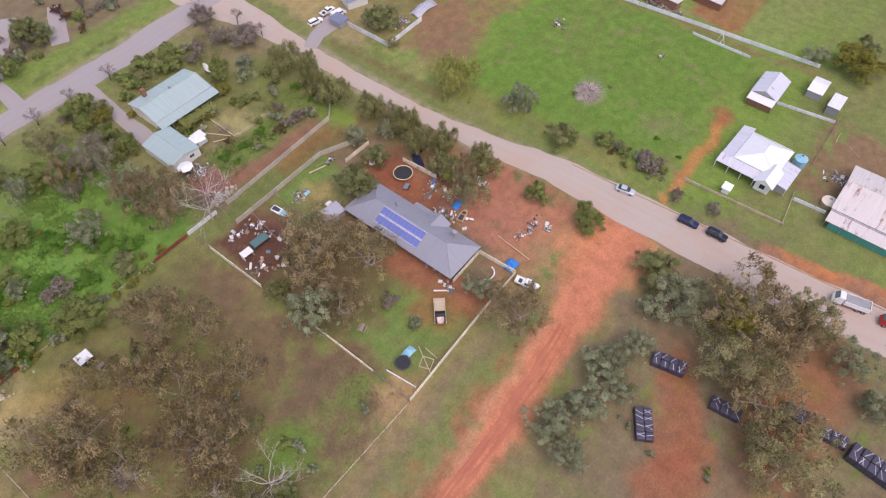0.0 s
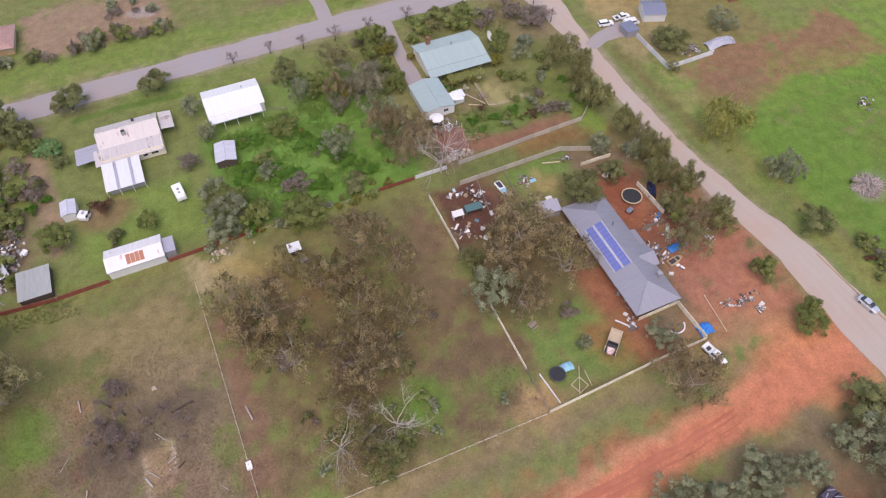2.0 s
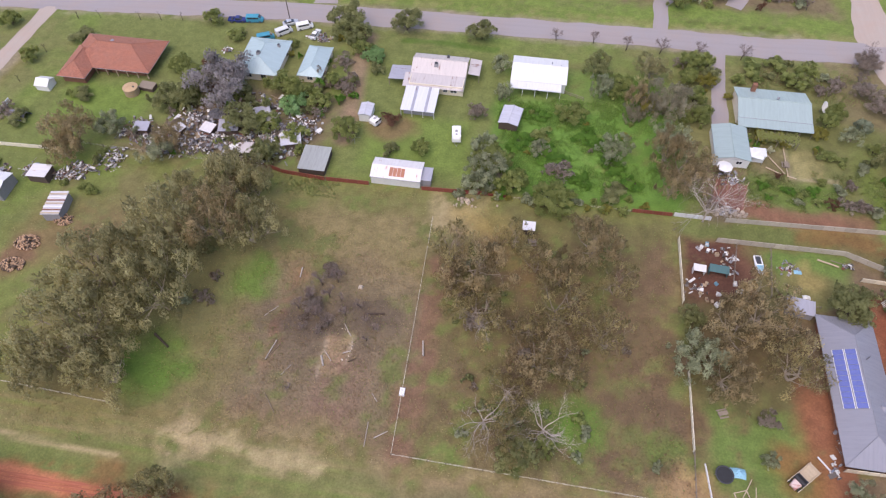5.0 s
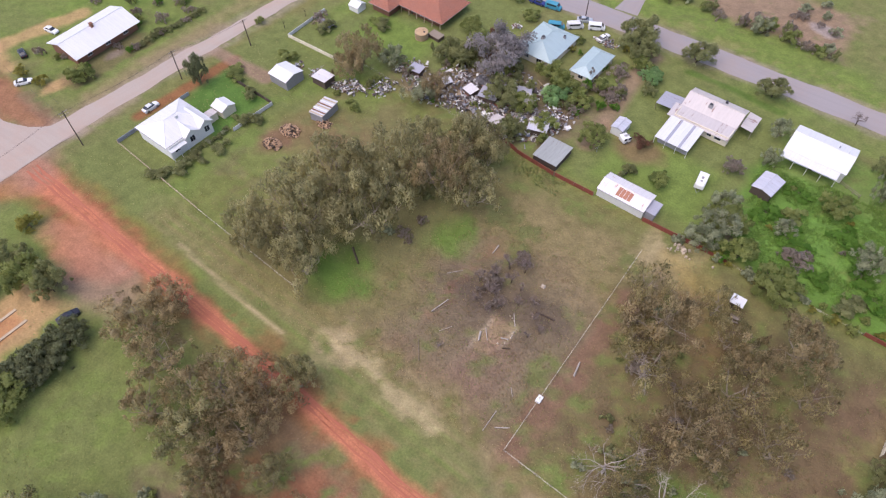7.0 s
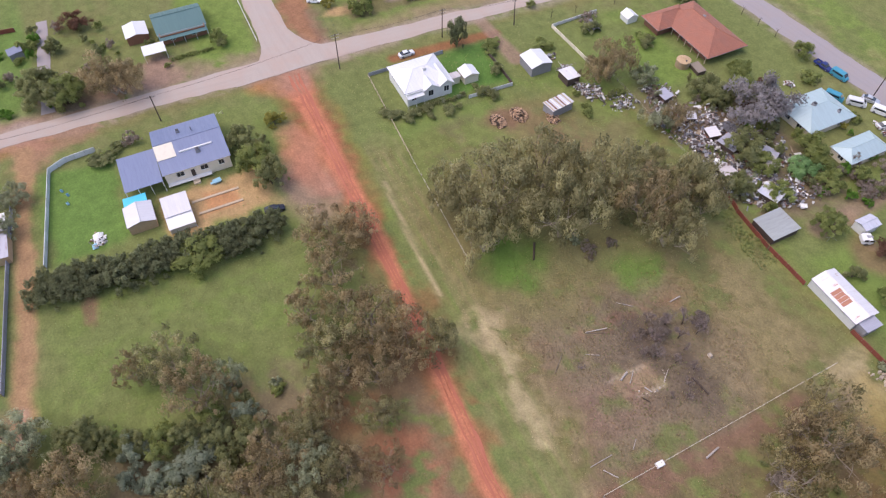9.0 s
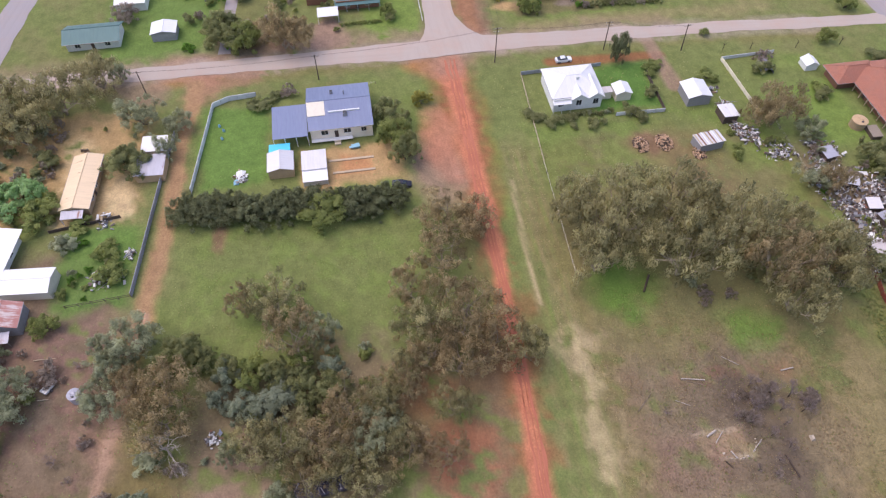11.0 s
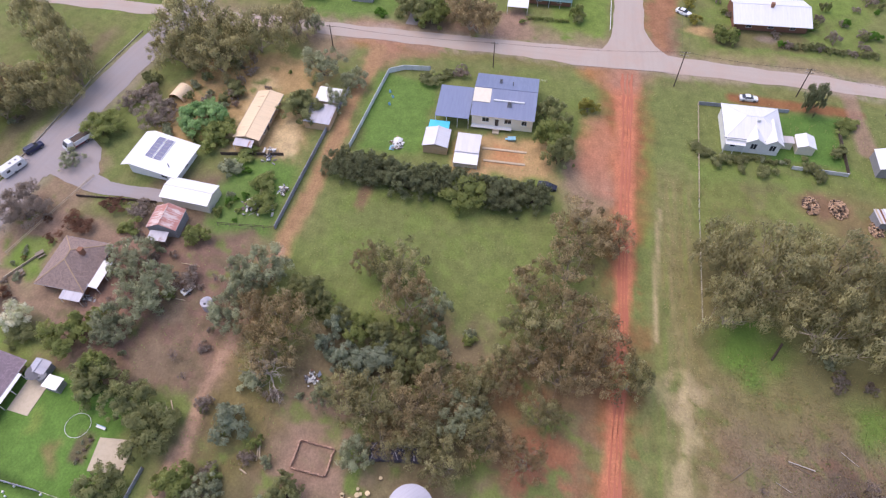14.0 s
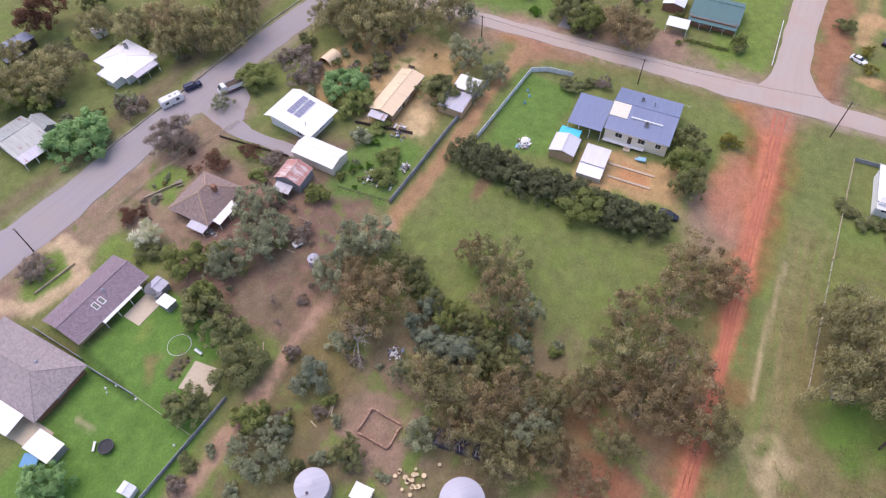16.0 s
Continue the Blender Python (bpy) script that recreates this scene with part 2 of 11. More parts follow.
FIREWOOD = plain("split_firewood", srgb(186, 152, 122), 0.95, scale=4, per_object=0.3)
ROUNDS = plain("pale_sawn_rounds", srgb(214, 192, 152), 0.9, scale=4, per_object=0.2)
ROCK = plain("pale_rubble", srgb(186, 170, 152), 0.95, scale=3, per_object=0.25)
CHAR_TARP = plain("weathered_grey_tarpaulin", srgb(96, 94, 98), 0.7)
PALE_TARP = plain("dirty_white_tarpaulin", srgb(224, 222, 218), 0.6, dirt=0.5)
BLUE_TARP = plain("blue_tarpaulin", srgb(30, 124, 200), 0.5, dirt=0.2)
CYAN = plain("turquoise_plastic", srgb(60, 190, 215), 0.45, dirt=0.15)
TANKBLUE = plain("pale_blue_tank", srgb(136, 186, 205), 0.55)
RED_PAINT = plain("red_paint", srgb(170, 40, 40), 0.45, dirt=0.2)
DECKWOOD = plain("red_brown_deck_boards", srgb(136, 92, 78), 0.85, scale=2, per_object=0.25)
SLEEPER = plain("pinkish_brown_sleepers", srgb(174, 138, 118), 0.9, scale=2, per_object=0.3)
BLUE_COVER = plain("faded_blue_sheet", srgb(84, 142, 180), 0.5, dirt=0.2)
BUFF = plain("buff_canvas", srgb(214, 196, 160), 0.85)
LEAF_OLIVE = leaf("olive_gum_leaves", srgb(98, 98, 70), srgb(206, 198, 150))
LEAF_BROWN = leaf("brownish_gum_leaves", srgb(104, 94, 70), srgb(204, 184, 144))
LEAF_GREY = leaf("grey_green_leaves", srgb(116, 124, 96), srgb(196, 200, 166))
LEAF_PEPPER = leaf("olive_weeping_leaves", srgb(116, 118, 76), srgb(192, 188, 134))
LEAF_SAGE = leaf("pale_sage_leaves", srgb(126, 120, 100), srgb(196, 188, 164))
LEAF_DARK = leaf("dark_green_leaves", srgb(108, 115, 78), srgb(178, 180, 128), 0.62)
LEAF_HEDGE = leaf("deep_green_hedge_leaves", srgb(100, 107, 80), srgb(156, 162, 124), 0.62)
LEAF_GREEN = leaf("mid_green_leaves", srgb(110, 126, 72), srgb(180, 187, 120), 0.62)
LEAF_BRIGHT = leaf("bright_green_leaves", srgb(130, 172, 114), srgb(184, 216, 156), 0.64)
LEAF_YELLOW = leaf("yellow_green_leaves", srgb(132, 130, 64), srgb(178, 171, 94))
LEAF_MAUVE = leaf("mauve_twigs_and_leaves", srgb(140, 127, 117), srgb(186, 172, 160))
LEAF_SMOKE = leaf("smoky_grey_twigs", srgb(134, 128, 128), srgb(190, 184, 184))
LEAF_VINE = leaf("pale_vine_leaves", srgb(150, 158, 92), srgb(204, 204, 140))
LEAF_WILLOW = leaf("weeping_yellow_green_leaves", srgb(150, 154, 86), srgb(210, 206, 132))
LEAF_KHAKI = leaf("khaki_gum_leaves", srgb(104, 98, 66), srgb(204, 188, 138))
LEAF_RUSSET = leaf("russet_leaves", srgb(108, 78, 64), srgb(146, 110, 90))
LEAF_PALE = leaf("pale_flowering_leaves", srgb(190, 194, 150), srgb(244, 241, 222), 0.62)
LEAF_BLUE = leaf("blue_green_wattle_leaves", srgb(118, 130, 110), srgb(186, 194, 168), 0.62)
WEED = leaf("weed_leaves", srgb(79, 125, 50), srgb(125, 167, 75))

# ---- the land ----
def lattice_noise(x, y, cell, seed):
    """Smooth noise from 0 to 1 on a lattice of that cell, in metres."""
    table = np.random.RandomState(seed).rand(257, 257)
    u, v = x / cell + 91.3, y / cell + 57.7
    i, j = np.floor(u).astype(int), np.floor(v).astype(int)
    f, g = u - i, v - j
    f, g = f * f * (3 - 2 * f), g * g * (3 - 2 * g)
    i, j = i % 256, j % 256
    return (table[i, j] * (1 - f) + table[i + 1, j] * f) * (1 - g) + (table[i, j + 1] * (1 - f) + table[i + 1, j + 1] * f) * g


def fbm(x, y, cell, seed, octaves=4):
    total, amount, sum_ = 0.0, 1.0, 0.0
    for k in range(octaves):
        total = total + amount * lattice_noise(x, y, cell / 2**k, seed + k)
        sum_, amount = sum_ + amount, amount * 0.55
    return total / sum_


class Land:
    """A sheet of ground whose soil colour is laid on in patches with ragged edges."""

    def __init__(self):
        fine_x, fine_y = np.arange(-200, 181, 0.82), np.arange(-160, 216, 0.82)
        far = np.array([2500, 1500, 900, 600, 450, 360, 310, 270, 245, 225])
        self.xs = np.concatenate([-far, fine_x, far[::-1]])
        self.ys = np.concatenate([-far, fine_y, far[::-1]])
        self.xs, self.ys = np.sort(self.xs), np.sort(self.ys)
        self.x, self.y = np.meshgrid(self.xs, self.ys, indexing="ij")
        x, y = self.x, self.y
        self.wx = (fbm(x, y, 9, 3) - 0.5) * 5 + (fbm(x, y, 2.2, 5, 3) - 0.5) * 2.2
        self.wy = (fbm(x, y, 9, 13) - 0.5) * 5 + (fbm(x, y, 2.2, 15, 3) - 0.5) * 2.2
        self.col = np.zeros((*x.shape, 3))
        self.grain = fbm(x, y, 5, 23, 5)
        self.fine = fbm(x, y, 1.6, 43, 3)

    def blend(self, mask, colour, amount=1.0):
        m = (np.clip(mask, 0, 1) * amount)[..., None]
        self.col = self.col * (1 - m) + np.array(colour) * m

    def edge(self, d, soft):
        return np.clip(0.5 - d / soft, 0, 1)

    def rect(self, x0, x1, y0, y1, colour, amount=1.0, soft=1.5, ragged=1.0, patchy=0.0):
        x, y = self.x + ragged * self.wx, self.y + ragged * self.wy
        d = np.maximum(np.maximum(x0 - x, x - x1), np.maximum(y0 - y, y - y1))
        self.blend(self.edge(d, soft) * self.patches(patchy), colour, amount)

    def spot(self, cx, cy, rx, ry, colour, amount=1.0, soft=0.5, ragged=1.0, turn=0.0, patchy=0.0):
        x, y = self.x + ragged * self.wx - cx, self.y + ragged * self.wy - cy
        c, s = math.cos(radians(turn)), math.sin(radians(turn))
        r = np.hypot((c * x + s * y) / rx, (c * y - s * x) / ry)
        self.blend(np.clip((1 - r) / soft + 0.5, 0, 1) * self.patches(patchy), colour, amount)

    def path(self, x0, y0, x1, y1, width, colour, amount=1.0, soft=0.8, ragged=0.4, patchy=0.0):
        x, y = self.x + ragged * self.wx, self.y + ragged * self.wy
        dx, dy = x1 - x0, y1 - y0
        t = np.clip(((x - x0) * dx + (y - y0) * dy) / (dx * dx + dy * dy), 0, 1)
        d = np.hypot(x - x0 - t * dx, y - y0 - t * dy) - width / 2
        self.blend(self.edge(d, soft) * self.patches(patchy), colour, amount)

    def patches(self, p):
        if not p:
            return 1.0
        return np.clip((self.grain * 0.65 + self.fine * 0.35 - 0.5 + (p - 0.5) * 0.5) * 9 + 0.5, 0, 1)

    def build(self):
        n, m = self.x.shape
        z = (fbm(self.x, self.y, 12, 63, 4) - 0.5) * 0.10
        z = np.where((np.abs(self.x) > 400) | (np.abs(self.y) > 400), 0, z) - 0.05
        co = np.stack([self.x, self.y, z], -1).reshape(-1, 3)
        idx = np.arange(n * m).reshape(n, m)
        quads = np.stack([idx[:-1, :-1], idx[1:, :-1], idx[1:, 1:], idx[:-1, 1:]], -1).reshape(-1, 4)
        me = bpy.data.meshes.new("ground")
        me.vertices.add(len(co))
        me.vertices.foreach_set("co", co.ravel())
        me.loops.add(quads.size)
        me.loops.foreach_set("vertex_index", quads.ravel())
        me.polygons.add(len(quads))
        me.polygons.foreach_set("loop_start", np.arange(0, quads.size, 4))
        me.update(calc_edges=True)
        me.polygons.foreach_set("use_smooth", np.ones(len(quads), dtype=bool))
        at = me.attributes.new("soil", "FLOAT_COLOR", "POINT")
        rgba = np.concatenate([np.clip(self.col, 0, 1).reshape(-1, 3), np.ones((n * m, 1))], 1)
        at.data.foreach_set("color", rgba.ravel())
        me.materials.append(GROUND)
        return tagged(new("ground", me), "flat land of green grass, dry weeds and red soil", "ground", kind="structure")


G_LUSH, G_GREEN, G_OLIVE = srgb(111, 135, 64), srgb(113, 121, 72), srgb(123, 119, 80)
G_KHAKI, G_DRY, G_STRAW = srgb(126, 114, 76), srgb(150, 134, 98), srgb(184, 164, 128)
S_RED, S_ORANGE, S_BROWN, S_PINK = srgb(152, 92, 68), srgb(196, 116, 80), srgb(132, 100, 82), srgb(152, 124, 108)
S_TAN, S_LITTER, S_GREY = srgb(190, 152, 112), srgb(124, 102, 88), srgb(166, 152, 146)
S_ASH, S_CHAR = srgb(126, 111, 90), srgb(92, 80, 70)
G_WEED = srgb(92, 128, 54)
G_LAWN = srgb(96, 130, 62)

land = Land()
land.blend(np.ones_like(land.x), G_GREEN)
land.blend(np.clip((land.grain - 0.5) * 5 + 0.5, 0, 1), G_OLIVE, 0.6)
land.blend(np.clip((fbm(land.x, land.y, 30, 83) - 0.55) * 6, 0, 1), G_LUSH, 0.5)
# east of the bitumen road
land.rect(108, 190, 8, 112, G_LUSH, 0.9, 4, patchy=0.75)
land.rect(108, 116, 20, 122, G_DRY, 0.6, 4, 1.4, patchy=0.6)
land.rect(109, 172, 24, 92, srgb(100, 128, 58), 0.75, 5, 2.0, patchy=0.8)
land.rect(113, 172, 91, 111, srgb(140, 100, 82), 0.85, 4, 2.0, patchy=0.8)
land.rect(112, 172, 22, 80, G_KHAKI, 0.35, 6, 3.0, patchy=0.35)
land.rect(112, 170, 60, 100, srgb(110, 146, 60), 0.35, 6, 3.0, patchy=0.55)
land.rect(108.5, 113, 24, 90, srgb(128, 118, 74), 0.6, 3, 1.4, patchy=0.7)
land.path(173, 68, 174.5, 8, 3.2, S_BROWN, 0.6, 1.5, 1.0, patchy=0.75)
land.spot(131, 33, 5, 6, S_PINK, 0.6, 0.9, 2.0, patchy=0.6)
land.path(116, 46, 117, 24, 5, S_LITTER, 0.6, 3, 1.5, patchy=0.6)
land.rect(140, 176, 62, 78, G_KHAKI, 0.5, 5, 2.0, patchy=0.5)
land.path(178.5, 70, 183, 20, 5, S_PINK, 0.7, 2)
land.spot(124, 97, 9, 7, S_BROWN, 0.6, 0.9, 1.5)
land.spot(130, 54.6, 5, 4, S_GREY, 0.5)
land.path(109, 21, 144, 22, 2.6, S_ORANGE, 0.65, 1.2, 0.8, patchy=0.8)
land.path(141, 87.5, 128, 86, 3.5, G_LUSH, 0.8, 1.5)
land.path(157, 84.4, 124, 84, 0.8, S_BROWN, 0.4, 0.8, 0.4, patchy=0.7)
land.rect(178, 214, 6, 72, G_LUSH, 0.75, 3, 1.5, patchy=0.7)
land.path(180, 36, 182, 48, 5, S_RED, 0.7, 2)
land.spot(144, 22, 3.4, 2.8, S_RED, 0.7, 0.6)
land.rect(132, 160, -22, 0, S_BROWN, 0.8, 3, 1.5, patchy=0.75)
land.path(109, -4, 114, -34, 5, S_ORANGE, 0.8)
land.rect(118, 175, -1, 6, G_GREEN, 0.5)
# yard of the slate-roofed house
land.rect(35, 96, 36, 97, srgb(114, 102, 70), 0.85, 2)
land.rect(36, 58, 37, 62, G_GREEN, 0.85, 4, 1.4, patchy=0.75)
land.rect(38, 56, 39, 58, G_LAWN, 0.5, 5, 1.8, patchy=0.65)
land.rect(36, 58, 54, 76, srgb(106, 88, 66), 0.7, 4, 1.6, patchy=0.7)
land.rect(57, 84, 38, 92, S_LITTER, 0.6, 4, 1.6, patchy=0.7)
land.rect(55, 63, 38, 62, S_RED, 0.7, 3, 1.2, patchy=0.7)
land.spot(52, 44, 4, 5, S_RED, 0.6, 0.8, 1.2, patchy=0.7)
land.rect(70, 84, 54, 80, srgb(124, 92, 76), 0.6, 4, 1.6, patchy=0.7)
land.rect(53.5, 70, 79, 92.6, G_GREEN, 0.8, 2)
land.rect(54, 70, 86, 92.6, G_LAWN, 0.6, 2, 1.0)
land.spot(75, 72, 6, 9, S_RED, 0.8, 0.8)
land.rect(36, 50, 78, 93, srgb(112, 78, 66), 0.9, 3, patchy=0.8)
land.spot(61, 84, 6, 4, G_KHAKI, 0.6)
land.spot(86, 54, 10, 20, srgb(160, 114, 94), 0.75, 0.8, 1.5, patchy=0.85)
land.spot(80, 36, 14, 8, srgb(178, 126, 94), 0.7, 0.9, 1.5, patchy=0.75)
land.path(36, 96.6, 66, 96.2, 5, G_GREEN, 0.9, 1.5)
land.path(62, 97, 84, 97, 4, S_RED, 0.7, 2, 1.0, patchy=0.7)
land.path(45, 103.4, 70, 101.6, 3.5, S_RED, 0.55, 2, patchy=0.6)
# the long paddock
land.rect(-112, 35, 30, 99, G_KHAKI, 0.85, 3, patchy=0.72)
land.rect(-112, 34, 90, 98, G_LUSH, 0.55, 4, 1.5, patchy=0.55)
land.rect(-20, 34, 38, 96, srgb(116, 108, 72), 0.7, 5, 2.0, patchy=0.55)
land.rect(24, 35, 38, 70, S_RED, 0.3, 6, 2.0, patchy=0.4)
land.rect(8, 35, 36, 82, srgb(140, 112, 90), 0.5, 6, 2.4, patchy=0.5)
land.rect(-16, 34, 36, 74, G_GREEN, 0.5, 6, 2.6, patchy=0.42)
land.rect(-48, -20, 72, 96, G_DRY, 0.4, 6, 2.4, patchy=0.55)
land.rect(-112, 34, 36, 97, srgb(104, 95, 68), 0.35, 6, 2.0)
land.rect(-54, -19, 36, 74, srgb(134, 108, 92), 0.6, 9, 2.4, patchy=0.55)
land.rect(-50, -19, 42, 72, S_ASH, 0.75, 5, 1.6, patchy=0.75)
land.rect(-62, -50, 38, 80, G_OLIVE, 0.5, 6, 2.0, patchy=0.6)
land.spot(-37, 63, 12, 11, S_CHAR, 0.5, 0.9, 1.8, 20, patchy=0.6)
land.spot(-41, 59, 7, 4, S_CHAR, 0.65, 0.9, 1.6, 20, patchy=0.7)
land.spot(-27.5, 63, 5, 5, S_CHAR, 0.6, 0.9, 1.6, patchy=0.7)
land.spot(-37, 68, 4, 4, S_CHAR, 0.4, 0.9, 1.6, patchy=0.6)
land.rect(-50, -20, 66, 90, G_DRY, 0.35, 6, 2.0, patchy=0.55)
land.rect(-35.2, -30.4, 49.6, 58.0, srgb(158, 132, 106), 0.75, 0.9, 0.35)
land.path(-35.4, 49.0, -35.4, 58.4, 0.5, srgb(184, 166, 144), 0.7, 0.5, 0.3)
land.path(-30.2, 52.0, -30.6, 58.4, 0.5, srgb(184, 166, 144), 0.7, 0.5, 0.3)
land.spot(-33.0, 51.6, 0.9, 0.7, S_CHAR, 0.5, 0.6, 0.5)
land.spot(-31.6, 55.4, 0.8, 0.7, S_CHAR, 0.5, 0.6, 0.5)
land.path(-44.5, 72, -46, 50, 2.2, srgb(146, 106, 84), 0.45, 2, 1.0, patchy=0.6)
land.spot(-30.5, 47, 5, 7, srgb(134, 104, 92), 0.5, 0.9, 1.4, patchy=0.6)
land.path(-16.8, 36, -15.8, 78, 5.5, srgb(130, 97, 82), 0.7, 2.0, 0.8, patchy=0.55)
land.rect(-70, 35, 31, 37, G_STRAW, 0.35, 4, 1.8, patchy=0.45)
land.path(-112, 31.5, -62, 33, 1.2, G_DRY, 0.7, 1, 0.5)
land.path(-112, 33.4, -62, 34.6, 0.9, G_DRY, 0.55, 1, 0.5)
land.path(-112, 34.6, -58, 36, 3, G_KHAKI, 0.7, 2, 0.8)
land.path(-58, 33.4, -28, 31.6, 3, G_STRAW, 0.4, 2.5, 1.2, patchy=0.5)
land.rect(-20, -8, 84, 99, G_STRAW, 0.6, 4, 1.5, patchy=0.6)
land.path(-10, 92, 2, 78, 8, srgb(162, 140, 86), 0.6, 5, 1.6, patchy=0.6)
land.spot(-67, 47, 7, 7, G_WEED, 0.8, 0.8, 1.5)
land.spot(-55, 68, 6, 5, G_WEED, 0.7, 0.8, 1.5)
land.spot(8, 44, 8, 6, G_WEED, 0.7, 0.8, 1.5)
land.spot(34, 37, 5, 4, S_TAN, 0.6, 0.8)
land.rect(-112, -58, 52, 92, G_OLIVE, 0.6, 5, 2.0)
# verges of the red track
land.path(-14, 22, 92, 26, 22, srgb(140, 120, 88), 0.75, 8, 2.0, patchy=0.75)
land.rect(-146, 60, 26, 31, G_GREEN, 0.85, 2.5, 1.0)
land.rect(-140, -20, 27, 29.5, G_LUSH, 0.5, 2, 1.0, patchy=0.5)
land.path(-22, 29.5, 78, 32, 5, S_LITTER, 0.45, 4, 1.5, patchy=0.6)
land.path(-150, 22.5, -95, 22.0, 12, S_RED, 0.55, 5, 1.2)
land.spot(-106, 14, 12, 7, S_PINK, 0.85, 0.6)
land.spot(-117, 17, 9, 6, S_ORANGE, 0.6, 0.8)
land.rect(-100, 80, 14, 20, G_KHAKI, 0.6, 5, 1.5)
# weedy house lots along the upper street
land.rect(-10, 36, 100, 132, G_WEED, 0.9, 3, 1.2, patchy=0.8)
land.rect(-46, -9, 101, 150, G_GREEN, 0.9, 3)
land.rect(-40, -14, 104, 122, G_LUSH, 0.6, 4)
land.spot(-34, 117, 6, 4, S_BROWN, 0.7, 0.7)
land.path(-48.5, 152, -46, 112, 5, S_PINK, 0.75, 2)
land.rect(38, 92, 106, 156, G_OLIVE, 0.8, 3)
land.rect(52, 92, 104, 156, G_GREEN, 0.6, 4, 2.0, patchy=0.7)
land.rect(78, 94, 134, 160, srgb(142, 118, 102), 0.6, 4, 2.0, patchy=0.7)
land.rect(52, 80, 146, 158, S_LITTER, 0.45, 4, 2.0, patchy=0.5)
land.rect(50, 78, 99.6, 105.4, srgb(136, 98, 82), 0.8, 1.6, 0.8, patchy=0.8)
land.rect(51, 72, 105.6, 113.6, G_WEED, 0.75, 2, 1.0, patchy=0.75)
land.path(80, 122, 83, 98, 5.6, G_LUSH, 0.9, 2.5, 1.0)
land.path(78, 121, 84, 132, 6, G_GREEN, 0.7, 3, 1.2)
land.spot(66, 119.6, 4.0, 5.4, srgb(152, 142, 98), 0.9, 0.3, 0.4)
land.path(61.4, 125.4, 61.6, 115.2, 1.2, srgb(176, 160, 132), 0.8, 0.6, 0.2)
land.path(61.6, 114.8, 72, 115.0, 1.2, srgb(176, 160, 132), 0.7, 0.6, 0.3)
land.spot(57, 119, 4.5, 5, srgb(128, 108, 88), 0.7, 0.6)
land.rect(40, 50, 98, 116, S_LITTER, 0.7, 3)
land.rect(-104, -50, 100, 128, S_LITTER, 0.75, 4, 1.6, patchy=0.75)
land.rect(-84, -54, 126, 158, G_OLIVE, 0.6)
land.rect(-128, -88, 108, 152, G_GREEN, 0.9, 4)
land.rect(-122, -98, 106, 123, G_LUSH, 0.7, 4)
land.path(-143, 60, -142, 132, 4, G_KHAKI, 0.6, 3)
# lots by the western street
land.rect(-143, -110, 30, 104, G_GREEN, 0.85, 3)
land.rect(-118, -95, 34, 104, G_LUSH, 0.45, 5, 2.0, patchy=0.6)
land.path(-141, 50, -139, 80, 3.5, S_RED, 0.75, 1.2)
land.path(-148, 79, -126, 80, 4, S_PINK, 0.8, 1.2)
land.spot(-106.5, 66.6, 3.6, 6.0, S_BROWN, 0.8, 0.6)
land.spot(-99, 74, 12, 8, S_BROWN, 0.6, 0.9, patchy=0.6)
land.rect(-138, -106, -43, 8, G_GREEN, 0.8, 2)
land.rect(-136, -108, -42, -26, G_LAWN, 0.75, 2)
land.rect(-118, -104, -18, 6, S_TAN, 0.8, 2.5, 1.2)
land.rect(-114, -108, -9, -2, S_ORANGE, 0.4, 2)
land.rect(-97, -58, -46, 4, G_GREEN, 0.85, 4)
land.rect(-97, -60, -44, 2, G_LUSH, 0.35, 5, 2.0, patchy=0.5)
land.spot(-94, -36, 4, 2.4, S_BROWN, 0.8, 0.6)
land.spot(-62, -14, 4, 3, S_TAN, 0.6, 0.8)
# woods south of the track
land.rect(-62, -4, -40, 18, S_LITTER, 0.65, 6, 2.5, patchy=0.7)
land.rect(-60, -24, 2, 17, S_RED, 0.22, 5, 2.0, patchy=0.5)
land.spot(-52, 1, 6, 6, S_ORANGE, 0.2, 0.8, patchy=0.6)
land.spot(-36, 8, 9, 7, srgb(170, 100, 78), 0.5, 0.8, 1.6, patchy=0.65)
land.rect(-46, -24, -42, -24, S_PINK, 0.6, 4, 2.0, patchy=0.6)
land.rect(-46, 2, -56, -38, srgb(112, 98, 74), 0.7, 5, 2.0, patchy=0.75)
land.rect(38, 112, -45, 14, S_LITTER, 0.7, 5, 2.5, patchy=0.75)
land.spot(64, -5, 13, 5, S_RED, 0.7, 0.7, 1.5, 30)
land.spot(50, -10, 9, 6, S_RED, 0.7, 0.7)
land.spot(78, -22, 20, 7, S_RED, 0.6, 0.8, 1.5)
# lane and southern lots
land.rect(-92, -40, -86, -54, S_LITTER, 0.85, 4, 2.0, patchy=0.85)
land.rect(-74, -48, -78, -60, srgb(118, 92, 88), 0.7, 5, 2.0, patchy=0.7)
land.path(-143, -45.5, -75, -50.8, 3.4, srgb(168, 132, 98), 0.8, 2, 0.7)
land.path(-75, -50.8, -48, -54, 4, S_TAN, 0.5, 2)
land.path(-10, -57.4, 10, -60, 5.0, srgb(156, 126, 104), 0.9, 2.0, 0.8)
land.path(-50, -52.5, 8, -56, 5, S_LITTER, 0.5, 3, 1.4, patchy=0.6)
land.rect(-38, -28, -36, -27, S_PINK, 0.7, 3, 0.8)
land.rect(-138, -102, -92, -56, S_TAN, 0.7, 4, 1.6, patchy=0.7)
land.path(-126, -70, -104, -72, 6, srgb(206, 180, 140), 0.7, 3, 1.4, patchy=0.7)
